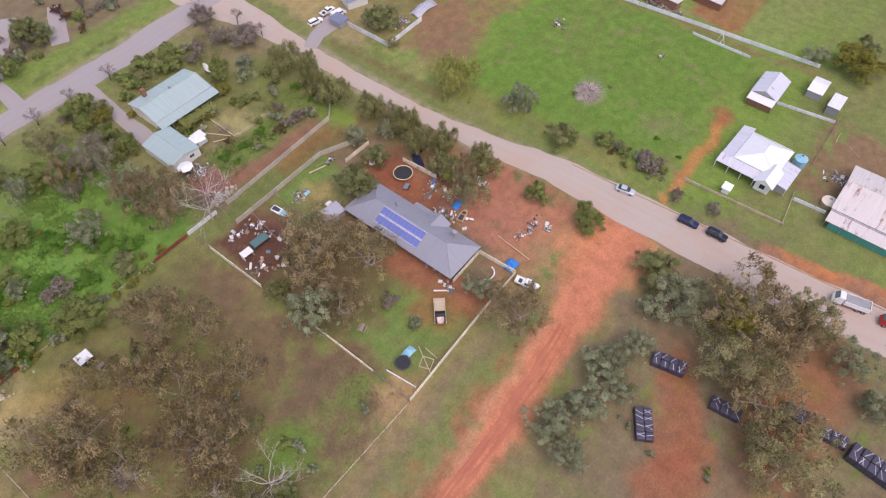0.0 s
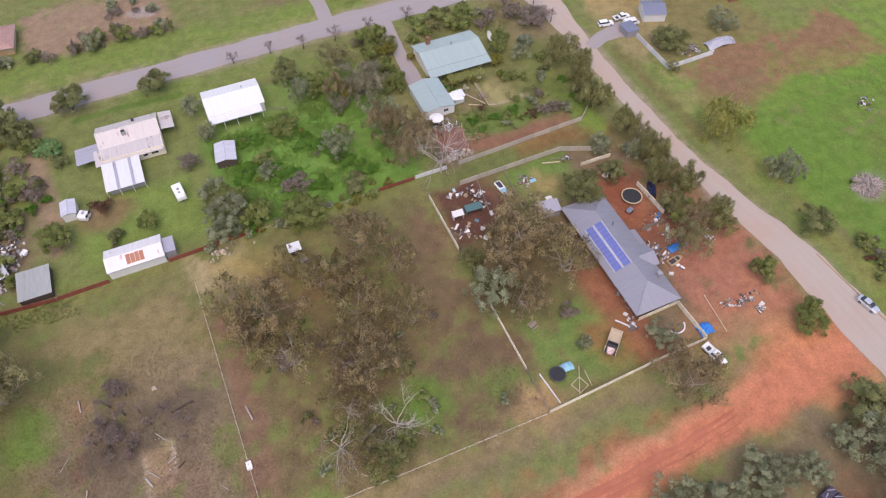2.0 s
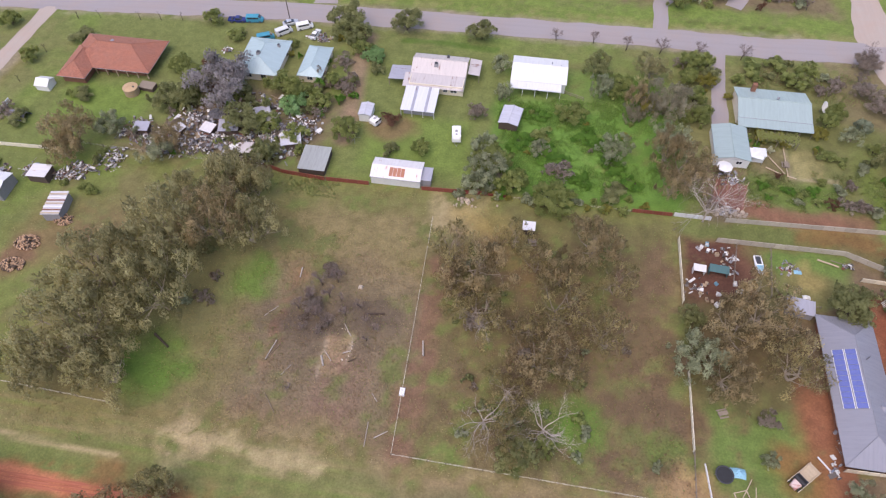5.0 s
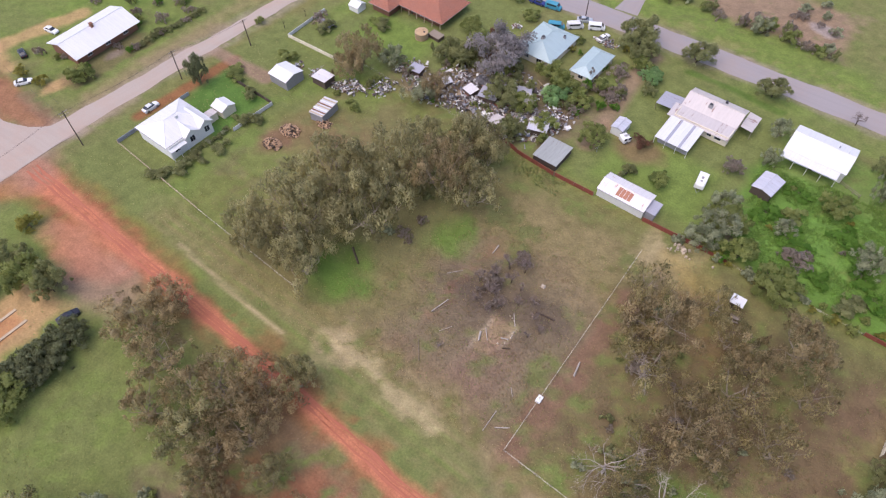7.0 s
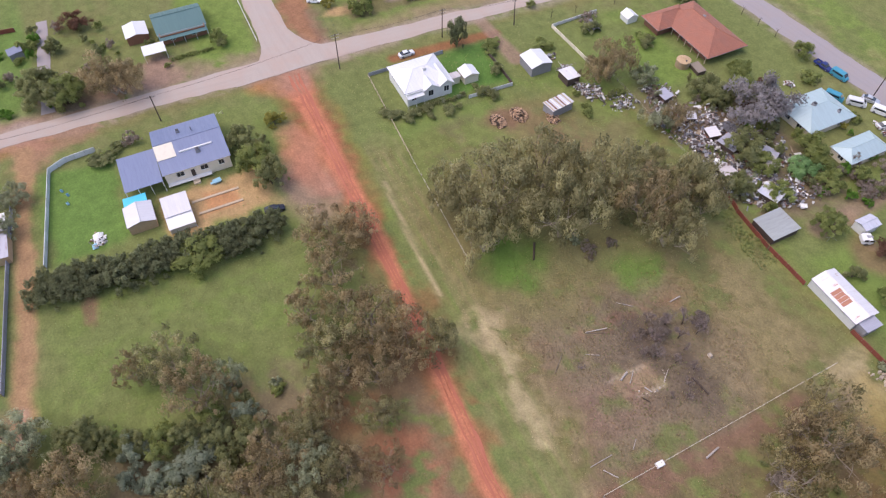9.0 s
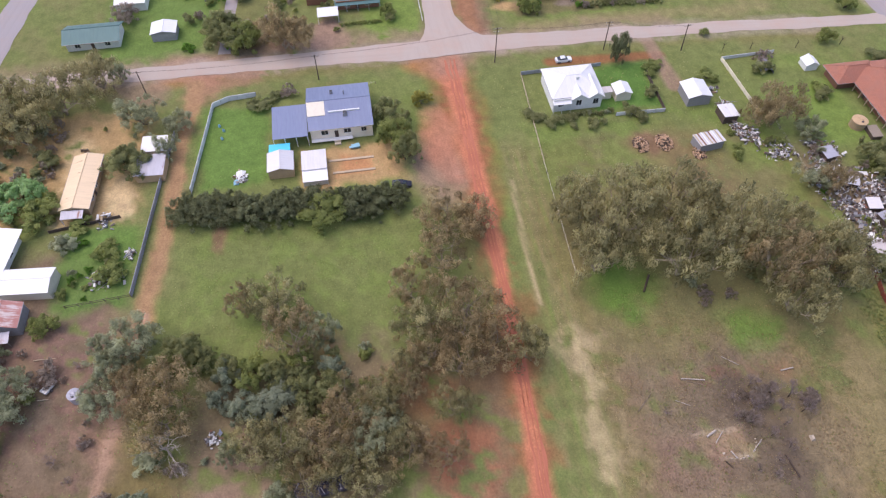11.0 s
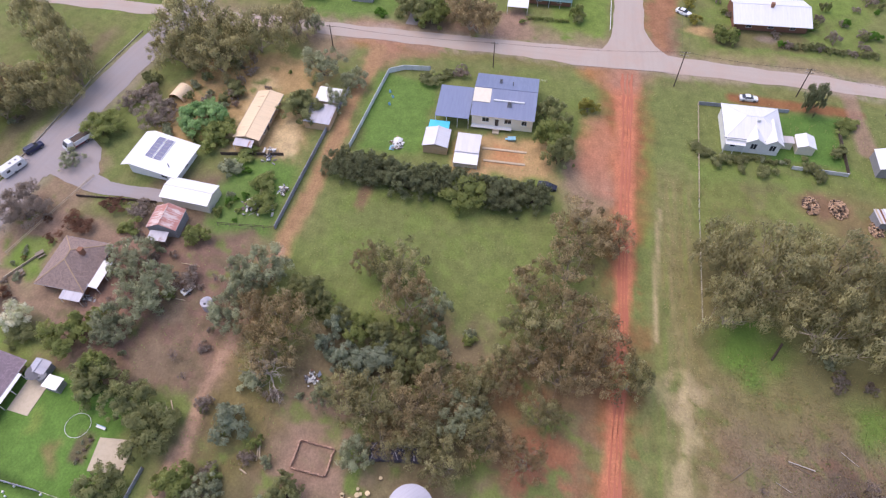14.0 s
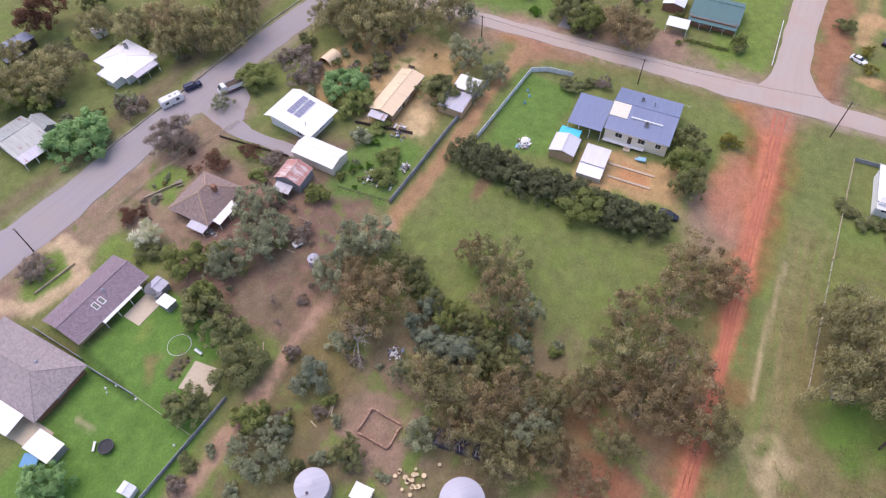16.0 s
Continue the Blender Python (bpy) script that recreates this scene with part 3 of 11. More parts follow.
land.path(-116, -60, -104, -59, 5, srgb(206, 180, 140), 0.7, 2, 1.2)
land.rect(-100, -78, -70, -54, G_LAWN, 0.8, 2.5, 1.2)
land.rect(-104, -92, -99, -91, G_GREEN, 0.9, 1.5)
land.rect(-78, -48, -108, -80, S_LITTER, 0.6, 4, 1.5)
land.rect(-70, -56, -106, -98, G_LUSH, 0.7, 2, patchy=0.6)
land.rect(-40, -20, -91, -66, G_LAWN, 0.95, 1.5)
land.rect(-21, 20, -88, -61, G_LAWN, 0.95, 1.5)
land.path(-26, -108, -36, -104, 3, G_STRAW, 0.9, 0.8, 0.3)
land.path(-36, -104, -43, -113, 3, G_STRAW, 0.9, 0.8, 0.3)
land.path(-26, -108, -22, -118, 3, G_STRAW, 0.9, 0.8, 0.3)
land.spot(-33, -109, 7, 4, G_LUSH, 0.9, 0.4, 0.4)
# beyond the western street and over the southern road
land.path(-157, 33, -205, 32, 8, srgb(160, 108, 86), 0.8, 3, 1.4)
land.rect(-200, -157, 2, 18, G_LUSH, 0.7, 2, 0.8)
land.rect(-200, -158, -48, -16, S_BROWN, 0.45, 4, patchy=0.6)
land.rect(-166, -157, -15, -3, S_PINK, 0.7, 2)
land.rect(-158, -146, -55, -38, S_ORANGE, 0.5, 4)
land.path(-147, -45, -147, 30, 4, G_KHAKI, 0.6, 3)
land.path(-146, 14, -141, 22, 8, S_ORANGE, 0.5, 4)
land.rect(-110, -40, -150, -126, G_GREEN, 0.8, 4)
land.path(-140, -121, -30, -134, 5, S_LITTER, 0.6, 3, 1.0)
land.path(-80, -110, -25, -119, 5, S_LITTER, 0.55, 3, 1.0, patchy=0.7)
land.rect(112, 150, 112, 135, G_KHAKI, 0.8, 3)
land.rect(106, 124, 118, 150, G_DRY, 0.7, 4)
S_TRACK = srgb(192, 122, 94)
land.path(-140, 22.6, 0, 20.6, 8.5, S_RED, 0.6, 3.5, 1.6, patchy=0.5)
land.path(0, 20.6, 76, 21.6, 9.5, S_RED, 0.7, 4, 1.8, patchy=0.6)
land.spot(87, 25, 13, 8, S_ORANGE, 0.75, 0.8, 1.5)
land.path(-150, 22.6, -138, 22.8, 7.5, S_TRACK, 0.9, 2.5, 0.5)
land.path(-140, 22.8, -81, 22.2, 4.6, S_TRACK, 0.95, 1.6, 0.35)
land.path(-81, 22.0, -30, 20.2, 3.4, S_TRACK, 0.95, 1.4, 0.35)
land.path(-30, 20.2, 0, 19.6, 3.8, S_TRACK, 0.95, 1.6, 0.4)
land.path(0, 19.6, 40, 18.6, 5.0, S_TRACK, 0.95, 2.0, 0.6)
land.path(38, 18.6, 62, 20.8, 6.6, S_TRACK, 0.95, 2.6, 0.8)
land.path(60, 20.8, 80, 22.0, 8.4, S_TRACK, 0.9, 3.0, 1.0)
land.path(30, 22.0, 76, 25.5, 2.0, srgb(204, 150, 116), 0.6, 2.0, 0.8, patchy=0.7)
land.spot(90, 26, 10, 12, srgb(200, 136, 102), 0.6, 0.9, 1.6, patchy=0.75)
land.path(72, 22.0, 97, 22.4, 9.0, S_TRACK, 0.85, 5.0, 0.9)
# gardens and verge by the southern road
land.path(-92, -103, -24, -115, 13, S_PINK, 0.75, 4, 1.6, patchy=0.75)
land.rect(-76, -50, -104, -80, S_PINK, 0.7, 3, 1.6, patchy=0.75)
land.rect(-74, -42, -88, -52, srgb(150, 116, 102), 0.55, 4, 2.0, patchy=0.75)
land.path(-64, -62, -42, -60, 2.4, srgb(168, 134, 114), 0.5, 1.5, 0.8, patchy=0.7)
land.spot(-66, -106, 3.4, 1.8, G_LUSH, 0.8, 0.5, 0.6, 10)
land.spot(-61.5, -100.6, 2.6, 1.6, G_LUSH, 0.8, 0.5, 0.6, 10)
land.rect(-71, -62, -108, -100, G_LUSH, 0.8, 1, 0.5)
land.path(-38, -121, -42, -108, 3.2, G_STRAW, 0.8, 1, 0.4)
land.spot(-33.5, -110.0, 7.4, 4.6, G_LUSH, 0.9, 0.35, 0.5, 8)
land.path(-24, -118, -27, -108, 3.0, srgb(190, 164, 132), 0.9, 1.0, 0.4)
land.path(-27, -108, -37.4, -104.2, 3.0, srgb(190, 164, 132), 0.9, 1.0, 0.4)
land.path(-37.4, -104.2, -43.0, -114.4, 3.2, srgb(190, 164, 132), 0.9, 1.0, 0.4)
land.spot(-45.4, -104.6, 3.0, 2.0, G_LUSH, 0.8, 0.5, 0.5)
# beyond the western street
land.rect(-200, -158, -60, -4, G_GREEN, 0.6, 4, 2.0)
land.rect(-168, -157, -14, -4, S_PINK, 0.75, 2, 1.0)
land.rect(-200, -160, 44, 92, G_LUSH, 0.5, 4, 2.0, patchy=0.6)
land.path(-158, 46, -156.5, 120, 5, G_DRY, 0.5, 3, 1.2)
land.path(-159, 18, -157.5, -50, 5, S_PINK, 0.5, 3, 1.4, patchy=0.6)
land.path(-112, 34.5, -22, 28.6, 9, G_OLIVE, 0.5, 2, 0.8, patchy=0.7)
for k in range(10):
    land.path(-112, 30.6 + 0.85 * k, -20, 24.6 + 0.95 * k, 0.42, (G_DRY, G_GREEN, G_KHAKI, G_LUSH)[k % 4], 0.5, 0.7, 0.12, patchy=0.66)
land.path(-100, 30.2, -66, 28.2, 0.7, G_STRAW, 0.8, 0.7, 0.2, patchy=0.75)
land.path(-54, 33.8, -30, 32.0, 2.0, G_STRAW, 0.6, 1.6, 0.9, patchy=0.6)
land.spot(-55.4, 33.4, 3.4, 4.2, G_STRAW, 0.7, 0.9, 1.4, patchy=0.7)
land.rect(-172, -157, -30, -16, S_BROWN, 0.7, 4, 2.0, patchy=0.8)
land.path(-154, -46, -163, -41, 5, S_PINK, 0.8, 2)
land.path(-157, -10.3, -168, -8.5, 6.5, S_PINK, 0.8, 1.5, 0.6)
land.path(-152, -68, -145, -56, 10, S_PINK, 0.7, 4, 1.4)
land.path(-157, 36, -172, 36.5, 4, S_LITTER, 0.5, 2, 1.0)
land.rect(-200, -158, -72, -40, G_LAWN, 0.6, 3, 1.0)
land.path(-151.5, 85, -155.5, -103, 11, S_PINK, 0.4, 3, 1.2, patchy=0.7)
land.path(-145, 22, -158, 24, 14, S_PINK, 0.6, 5, 1.4)
land.path(-125, 15, -105, 17, 8, srgb(178, 126, 104), 0.6, 4, 1.4)
land.path(-196, 40.5, -191, 66, 6, S_TAN, 0.7, 2, 0.8)
land.path(-186, 40, -196, 41, 5, S_TAN, 0.7, 2, 0.8)
land.spot(-168, 44, 2.6, 4, S_TAN, 0.8, 0.6, 0.8)
land.spot(-167.3, 61, 1.6, 3, S_GREY, 0.8, 0.5, 0.4)
land.rect(-172, -163, 46, 72, srgb(112, 92, 74), 0.6, 2, 1.0)
land.rect(-137, -119, 57, 74, srgb(82, 122, 56), 0.8, 2, 0.8)
land.rect(-48, -8, 181, 206, S_PINK, 0.8, 4, 1.8, patchy=0.8)
land.spot(-15.3, 193.6, 4, 2.5, S_GREY, 0.9, 0.4, 0.6)
land.path(-38, 152.6, -12, 151.6, 2.2, srgb(84, 110, 50), 0.8, 1, 0.6)
# across the upper street
land.path(-60, 171.5, 40, 173, 2.4, srgb(98, 108, 58), 0.8, 2, 1.0, patchy=0.7)
land.path(40, 173, 76, 172, 1.6, srgb(84, 88, 50), 0.8, 1.2, 0.5)
land.path(104, 122, 105.5, 84, 3.4, srgb(112, 104, 66), 0.8, 2.5, 0.8, patchy=0.8)
land.path(101.5, 124, 102, 60, 2.6, G_GREEN, 0.8, 1.6, 0.8)
land.rect(106, 124, 134, 150, srgb(160, 138, 96), 0.7, 4, 1.4, patchy=0.75)
land.rect(-140, 94, 168, 180, G_LUSH, 0.6, 3, 1.2, patchy=0.7)
land.rect(-140, 94, 168, 173, G_DRY, 0.4, 3, 1.4, patchy=0.5)
land.rect(20, 86, 182, 215, S_LITTER, 0.75, 4, 1.8, patchy=0.8)
land.rect(116, 172, 26, 86, srgb(86, 120, 52), 0.45, 5, 2.6, patchy=0.65)
land.rect(50, 90, 104, 156, srgb(106, 104, 66), 0.4, 4, 2.0, patchy=0.6)
# brown leaf-strewn soil under the gums, bare earth by the old shed
land.rect(-14, 36, 38, 86, srgb(112, 88, 72), 0.6, 5, 3.0, patchy=0.5)
land.rect(-4, 34, 36, 60, srgb(104, 84, 68), 0.45, 5, 3.0, patchy=0.45)
land.spot(13, 47, 5, 4, G_WEED, 0.6, 0.9, 2.0, patchy=0.8)
land.spot(30, 44, 4, 3, G_WEED, 0.5, 0.9, 2.0, patchy=0.7)
land.rect(-72, -40, -72, -57, srgb(114, 93, 82), 0.65, 3, 1.6, patchy=0.65)
land.rect(-50, -28, -52, -40, srgb(128, 112, 72), 0.5, 4, 2.0, patchy=0.6)
land.rect(74, 95, 38, 60, srgb(170, 108, 88), 0.55, 3, 1.6, patchy=0.7)
land.rect(-9, 35, 102, 146, srgb(104, 140, 68), 0.5, 3, 1.4, patchy=0.8)
land.path(-36, 119.6, -46, 121, 2.6, srgb(150, 124, 102), 0.7, 1.4, 0.8)
land.rect(-72, -40, -74, -56, G_KHAKI, 0.55, 4, 2.4, patchy=0.5)
land.rect(-70, -42, -72, -58, srgb(134, 114, 102), 0.5, 3, 2.4, patchy=0.45)
# worn patches and a dark planted strip on the back lawns
land.path(-23.5, -91.5, -19, -76, 1.6, srgb(70, 92, 48), 0.7, 1.0, 0.5)
land.path(-12.3, -83.3, -11.5, -79.6, 1.0, srgb(160, 152, 116), 0.8, 0.6, 0.4)
land.spot(-30.5, -84.0, 3.2, 1.6, srgb(128, 138, 74), 0.6, 0.9, 1.4, patchy=0.7)
land.spot(-24.6, -76.6, 2.4, 1.8, srgb(150, 120, 90), 0.6, 0.9, 1.2, patchy=0.7)
land.spot(-18, -70, 5, 4, srgb(84, 118, 52), 0.5, 0.9, 2.0, patchy=0.6)
land.spot(-5, -72, 6, 5, srgb(84, 118, 52), 0.5, 0.9, 2.0, patchy=0.6)
land.rect(-31, -25.5, -73.6, -70.4, srgb(110, 92, 78), 0.8, 0.6, 0.4)
land.rect(-72, -42, -64, -57, srgb(104, 92, 72), 0.5, 3, 2.2, patchy=0.5)
land.spot(60.8, 86.5, 3.6, 2.6, srgb(158, 140, 92), 0.7, 0.9, 1.2, patchy=0.8)
land.rect(36.5, 47, 76, 92.6, srgb(92, 62, 54), 0.7, 1.2, 0.8, patchy=0.8)
land.rect(72, 84, 60, 82, srgb(128, 74, 56), 0.5, 3, 1.4, patchy=0.7)
land.rect(40, 80, 94, 98.6, srgb(92, 100, 58), 0.4, 1.5, 1.0, patchy=0.7)
# dust along the edges of the sealed streets
DUST = srgb(166, 148, 134)
for line, wide in (((( 96.4, 132), (95.6, 100), (96.2, 82), (98.0, 66), (101.2, 46), (101.6, 30), (103, -8), (107, -60)), 8.0), (((-200, 151), (-127, 156.4), (-75, 160.6), (-27, 162.4), (38, 164.0), (80, 165)), 10.4),
                   (((-146.6, 128), (-150.2, 74), (-151.6, 37), (-152.2, -17), (-152.5, -44), (-153.2, -100)), 8.4), (((-34, -124.2), (-70, -118.8), (-100, -114.6), (-135, -108)), 12.0)):
    for (xa, ya), (xb, yb) in zip(line[:-1], line[1:]):
        land.path(xa, ya, xb, yb, wide, DUST, 0.5, 2.2, 0.7, patchy=0.8)
land.path(-146, -42, -150, -30, 9, srgb(160, 118, 98), 0.6, 4, 1.6, patchy=0.7)
land.path(-142, -43.6, -147, -44.5, 8, srgb(166, 122, 100), 0.7, 3, 1.4, patchy=0.8)
# worn footpath that goes on from the sandy lane through the trees
for xa, ya, xb, yb, wide in ((-146, -45.2, -128, -46.2, 3.6), (-128, -46.2, -114, -47.2, 3.2), (-114, -47.2, -92, -49.4, 3.0), (-92, -49.4, -76, -51.0, 2.6)):
    land.path(xa, ya, xb, yb, wide, srgb(164, 129, 97), 0.9, 1.6, 0.7)
for xa, ya, xb, yb, wide in ((-76, -51.0, -53, -54.2, 1.5), (-53, -54.2, -39, -54.9, 2.0), (-39, -54.9, -30, -54.8, 2.4), (-30, -54.8, -10, -57.4, 3.4)):
    land.path(xa, ya, xb, yb, wide, srgb(170, 138, 116), 0.9, 1.0, 0.5)
land.build()


def road(name, pts, widths, material, label, z=0.012, ragged=0.6, step=1.2, seed=1):
    """A thin sheet along a line of points, its edges worn uneven."""
    pts = [Vector((*p, 0)) for p in pts]
    rng = random.Random(seed)
    verts, uvs, faces = [], [], []
    run = 0.0
    for a, b, wa, wb in zip(pts[:-1], pts[1:], widths[:-1], widths[1:]):
        d = b - a
        n = max(2, int(d.length / step))
        side = Vector((-d.y, d.x, 0)).normalized()
        for k in range(n + (1 if b is pts[-1] else 0)):
            p, w = a + d * k / n, wa + (wb - wa) * k / n
            le = w / 2 + ragged * (noise.noise(Vector((p.x, p.y, seed)) * 0.18) + 0.18 * noise.noise(Vector((p.x, p.y, seed + 9)) * 0.6))
            ri = w / 2 + ragged * (noise.noise(Vector((p.x, p.y, seed + 40)) * 0.18) + 0.18 * noise.noise(Vector((p.x, p.y, seed + 49)) * 0.6))
            for s in (le, le * 0.5, 0.0, -ri * 0.5, -ri):
                verts.append((*(p + side * s).xy, z + (0.03 if abs(s) < w * 0.3 else 0.0)))
                uvs.append((s, run + d.length * k / n))
        run += d.length
    rows = len(verts) // 5
    for r in range(rows - 1):
        for c in range(4):
            i = r * 5 + c
            faces.append((i, i + 1, i + 6, i + 5))
    me = bpy.data.meshes.new(name)
    me.from_pydata(verts, [], [f[::-1] for f in faces])
    me.update()
    if me.polygons[0].normal.z < 0:
        me.flip_normals()
    lay = me.uv_layers.new(name="UVMap")
    for loop in me.loops:
        lay.data[loop.index].uv = uvs[loop.vertex_index]
    me.materials.append(material)
    return tagged(new(name, me), label, "road", kind="structure")


road("road_1", [(94.5, 215), (94.0, 190), (94.0, 174), (95.6, 160), (96.6, 146), (96.4, 132), (95.8, 118), (95.6, 100), (96.2, 82), (98.0, 66), (101.2, 46), (101.6, 30), (103, -8), (107, -60), (110, -150)],
     [8, 8.5, 13, 12, 8.5, 5.6, 5.2, 5.2, 5.4, 6.2, 8.6, 10, 12, 12, 12], BITUMEN_PALE, "dusty pale bitumen street with a concrete kerb")
road("road_2", [(-200, 151), (-127, 156.4), (-75, 160.6), (-27, 162.4), (6, 163.4), (38, 164.0), (63, 163.8), (80, 165), (97, 166), (150, 168)], [8, 8.2, 8.6, 8.6, 8.4, 8.6, 9.4, 10, 9, 8], BITUMEN, "grey bitumen street along the house lots", 0.024)
road("road_3", [(-143.2, 190), (-146.6, 128), (-148.4, 108), (-150.2, 74), (-151.6, 37), (-151.8, 14), (-152.2, -17), (-152.5, -44), (-153.2, -100), (-154, -150)], [5.4, 5, 5, 5.6, 7.0, 7.6, 6.2, 5.4, 5.2, 5.2], BITUMEN_PALE, "dusty bitumen street with red earth verges")
road("road_4", [(0, -129), (-34, -124.2), (-46, -121.8), (-70, -118.8), (-85, -116.8), (-100, -114.6), (-116, -112.4), (-135, -108), (-153, -103.5), (-200, -97)], [12, 11.2, 10.6, 9.8, 9.0, 9.0, 8.8, 9.2, 9, 8], BITUMEN, "wide grey bitumen road with earth verges", 0.024)
road("road_5", [(-148, 24.6), (-151, 24.5), (-154, 24.3), (-156.5, 24.1), (-159, 23.9), (-162, 23.7), (-166, 23.5), (-178, 23.4), (-215, 25)], [34, 27, 20.5, 16, 12.6, 10.4, 9.0, 8.6, 8.6], BITUMEN_PALE, "bitumen street opening from a junction", 0.036, ragged=0.5)
road("driveway", [(-95, -111.5), (-93.4, -107.5), (-90, -104), (-87.4, -100.5), (-86.2, -96), (-86.0, -88), (-86.2, -81)], [17, 13, 8.6, 5.2, 3.8, 3.6, 3.8], BITUMEN, "pale grey sealed driveway beside the house", 0.03, ragged=0.3)
road("driveway", [(48.6, 161), (47.6, 145), (46.9, 129)], [4.2, 3.6, 4.5], BITUMEN, "pale grey sealed driveway beside the teal house", 0.03, ragged=0.3)
RUT = road_material("washed_dark_rut", srgb(176, 104, 80), srgb(194, 122, 94))
for n, (side, wide) in enumerate(((-0.75, 0.55), (0.2, 0.35), (0.95, 0.55))):
    road("track", [(-146, 22.8 + 1.6 * side), (-138, 22.8 + 1.2 * side), (-115, 22.6 + side), (-90, 21.9 + side), (-67, 22.0 + 0.8 * side), (-50, 21.2 + 0.9 * side), (-30, 20.2 + 0.9 * side), (0, 19.6 + side), (36, 18.8 + 1.2 * side), (52, 19.6 + 1.3 * side), (66, 21.0 + 1.4 * side)],
         [wide * f for f in (1.0, 1.0, 1.1, 0.9, 0.8, 0.9, 0.8, 0.8, 0.9, 1.0, 0.3)], RUT, "rutted red earth wheel track across the block", 0.010 + 0.004 * n, ragged=0.6, step=0.7, seed=5 + n)
road("driveway", [(33.5, 168), (34, 181), (44, 195), (52, 205)], [4.4, 4.2, 5, 5], BITUMEN, "mauve-grey gravel driveway across the street", 0.03, ragged=0.4)
road("driveway", [(-64.6, 166), (-65.6, 174), (-66.0, 182), (-69.0, 190)], [7.5, 5.6, 5, 5], BITUMEN, "mauve-grey gravel driveway across the street", 0.03, ragged=0.4, seed=14)
road("driveway", [(55, 182), (58, 188), (64, 200)], [5, 5, 4], BITUMEN, "mauve-grey gravel driveway across the street", 0.03, ragged=0.4, seed=4)
road("driveway", [(97.5, 125.5), (103, 128), (112, 129)], [3.8, 4.4, 7], BITUMEN, "sealed crossing into the corner lot", 0.034, ragged=0.3, seed=6)
road("driveway", [(-158, -38), (-170, -37.5), (-183, -36.6), (-200, -35.5)], [3.4, 3.2, 3.2, 3.2], BITUMEN, "narrow grey gravel drive between gardens", 0.03, ragged=0.4, seed=8)

# ---- tools for things and their parts ----
class Mesh:
    """Collects faces, with u and v in metres where a sheet needs them."""

    def __init__(self):
        self.v, self.f, self.uv = [], [], []

    def face(self, pts, uv=None):
        n = len(self.v)
        self.v += [tuple(p) for p in pts]
        self.f.append(tuple(range(n, n + len(pts))))
        self.uv += list(uv) if uv else [(p[0] + p[1], p[2]) for p in pts]
        return self

    def box(self, x0, x1, y0, y1, z0, z1, m=None, taper=0.0):
        t = taper
        p = [Vector(q) for q in ((x0, y0, z0), (x1, y0, z0), (x1, y1, z0), (x0, y1, z0), (x0 + t, y0 + t, z1), (x1 - t, y0 + t, z1), (x1 - t, y1 - t, z1), (x0 + t, y1 - t, z1))]
        if m is not None:
            p = [m @ q for q in p]
        for a in ((3, 2, 1, 0), (4, 5, 6, 7), (0, 1, 5, 4), (1, 2, 6, 5), (2, 3, 7, 6), (3, 0, 4, 7)):
            self.face([p[i] for i in a])
        return self

    def tube(self, a, b, r0, r1=None, n=8, caps=True):
        a, b, r1 = Vector(a), Vector(b), r0 if r1 is None else r1
        d = (b - a).normalized()
        s = d.orthogonal().normalized()
        t = d.cross(s)
        ring = [(math.cos(2 * math.pi * k / n) * s + math.sin(2 * math.pi * k / n) * t) for k in range(n)]
        for k in range(n):
            p, q = ring[k], ring[(k + 1) % n]
            self.face([a + p * r0, a + q * r0, b + q * r1, b + p * r1])
        if caps:
            self.face([a + p * r0 for p in ring[::-1]])
            self.face([b + p * r1 for p in ring])
        return self

    def slab(self, pts, thick=0.1):
        """A sloping sheet: pts counter-clockwise from above, the first edge along the eave."""
        pts = [Vector(p) for p in pts]
        along = (pts[1] - pts[0]).normalized()
        nor = along.cross(pts[2] - pts[1]).normalized()
        up = nor.cross(along)
        uv = [((p - pts[0]).dot(along) + pts[0].x + pts[0].y, (p - pts[0]).dot(up)) for p in pts]
        low = [p - Vector((0, 0, thick)) for p in pts]
        self.face(pts, uv)
        self.face(low[::-1], uv[::-1])
        for i in range(len(pts)):
            j = (i + 1) % len(pts)
            self.face([low[i], low[j], pts[j], pts[i]])
        return self

    def data(self, name, material, smooth=False):
        me = bpy.data.meshes.new(name)
        me.from_pydata(self.v, [], self.f)
        me.update()
        lay = me.uv_layers.new(name="UVMap")
        lay.data.foreach_set("uv", [c for uv in self.uv for c in uv])
        if material:
            me.materials.append(material)
        if smooth:
            me.polygons.foreach_set("use_smooth", [True] * len(me.polygons))
        return me


def part(name, mesh, material, parent, label="", smooth=False):
    """Links a mesh as one part under a thing or under a part."""
    me = mesh.data(name, material, smooth) if isinstance(mesh, Mesh) else mesh
    ob = new(name, me)
    ob.parent = parent
    return tagged(ob, label) if label else ob


def thing(name, x, y, label, category, turn=0.0, z=0.0, group="", kind="", scale=None):
    ob = new(name)
    ob.empty_display_size = 0.3
    ob.matrix_world = pose(x, y, z, 0, 0, turn)
    if scale:
        ob.scale = scale
    return tagged(ob, label, category, group, kind)


def solid(name, mesh, material, x, y, label, category, turn=0.0, z=0.0, group="", kind="", smooth=False):
    """A thing of one mesh."""
    me = mesh.data(name, material, smooth) if isinstance(mesh, Mesh) else mesh
    ob = new(name, me)
    ob.matrix_world = pose(x, y, z, 0, 0, turn)
    return tagged(ob, label, category, group, kind)


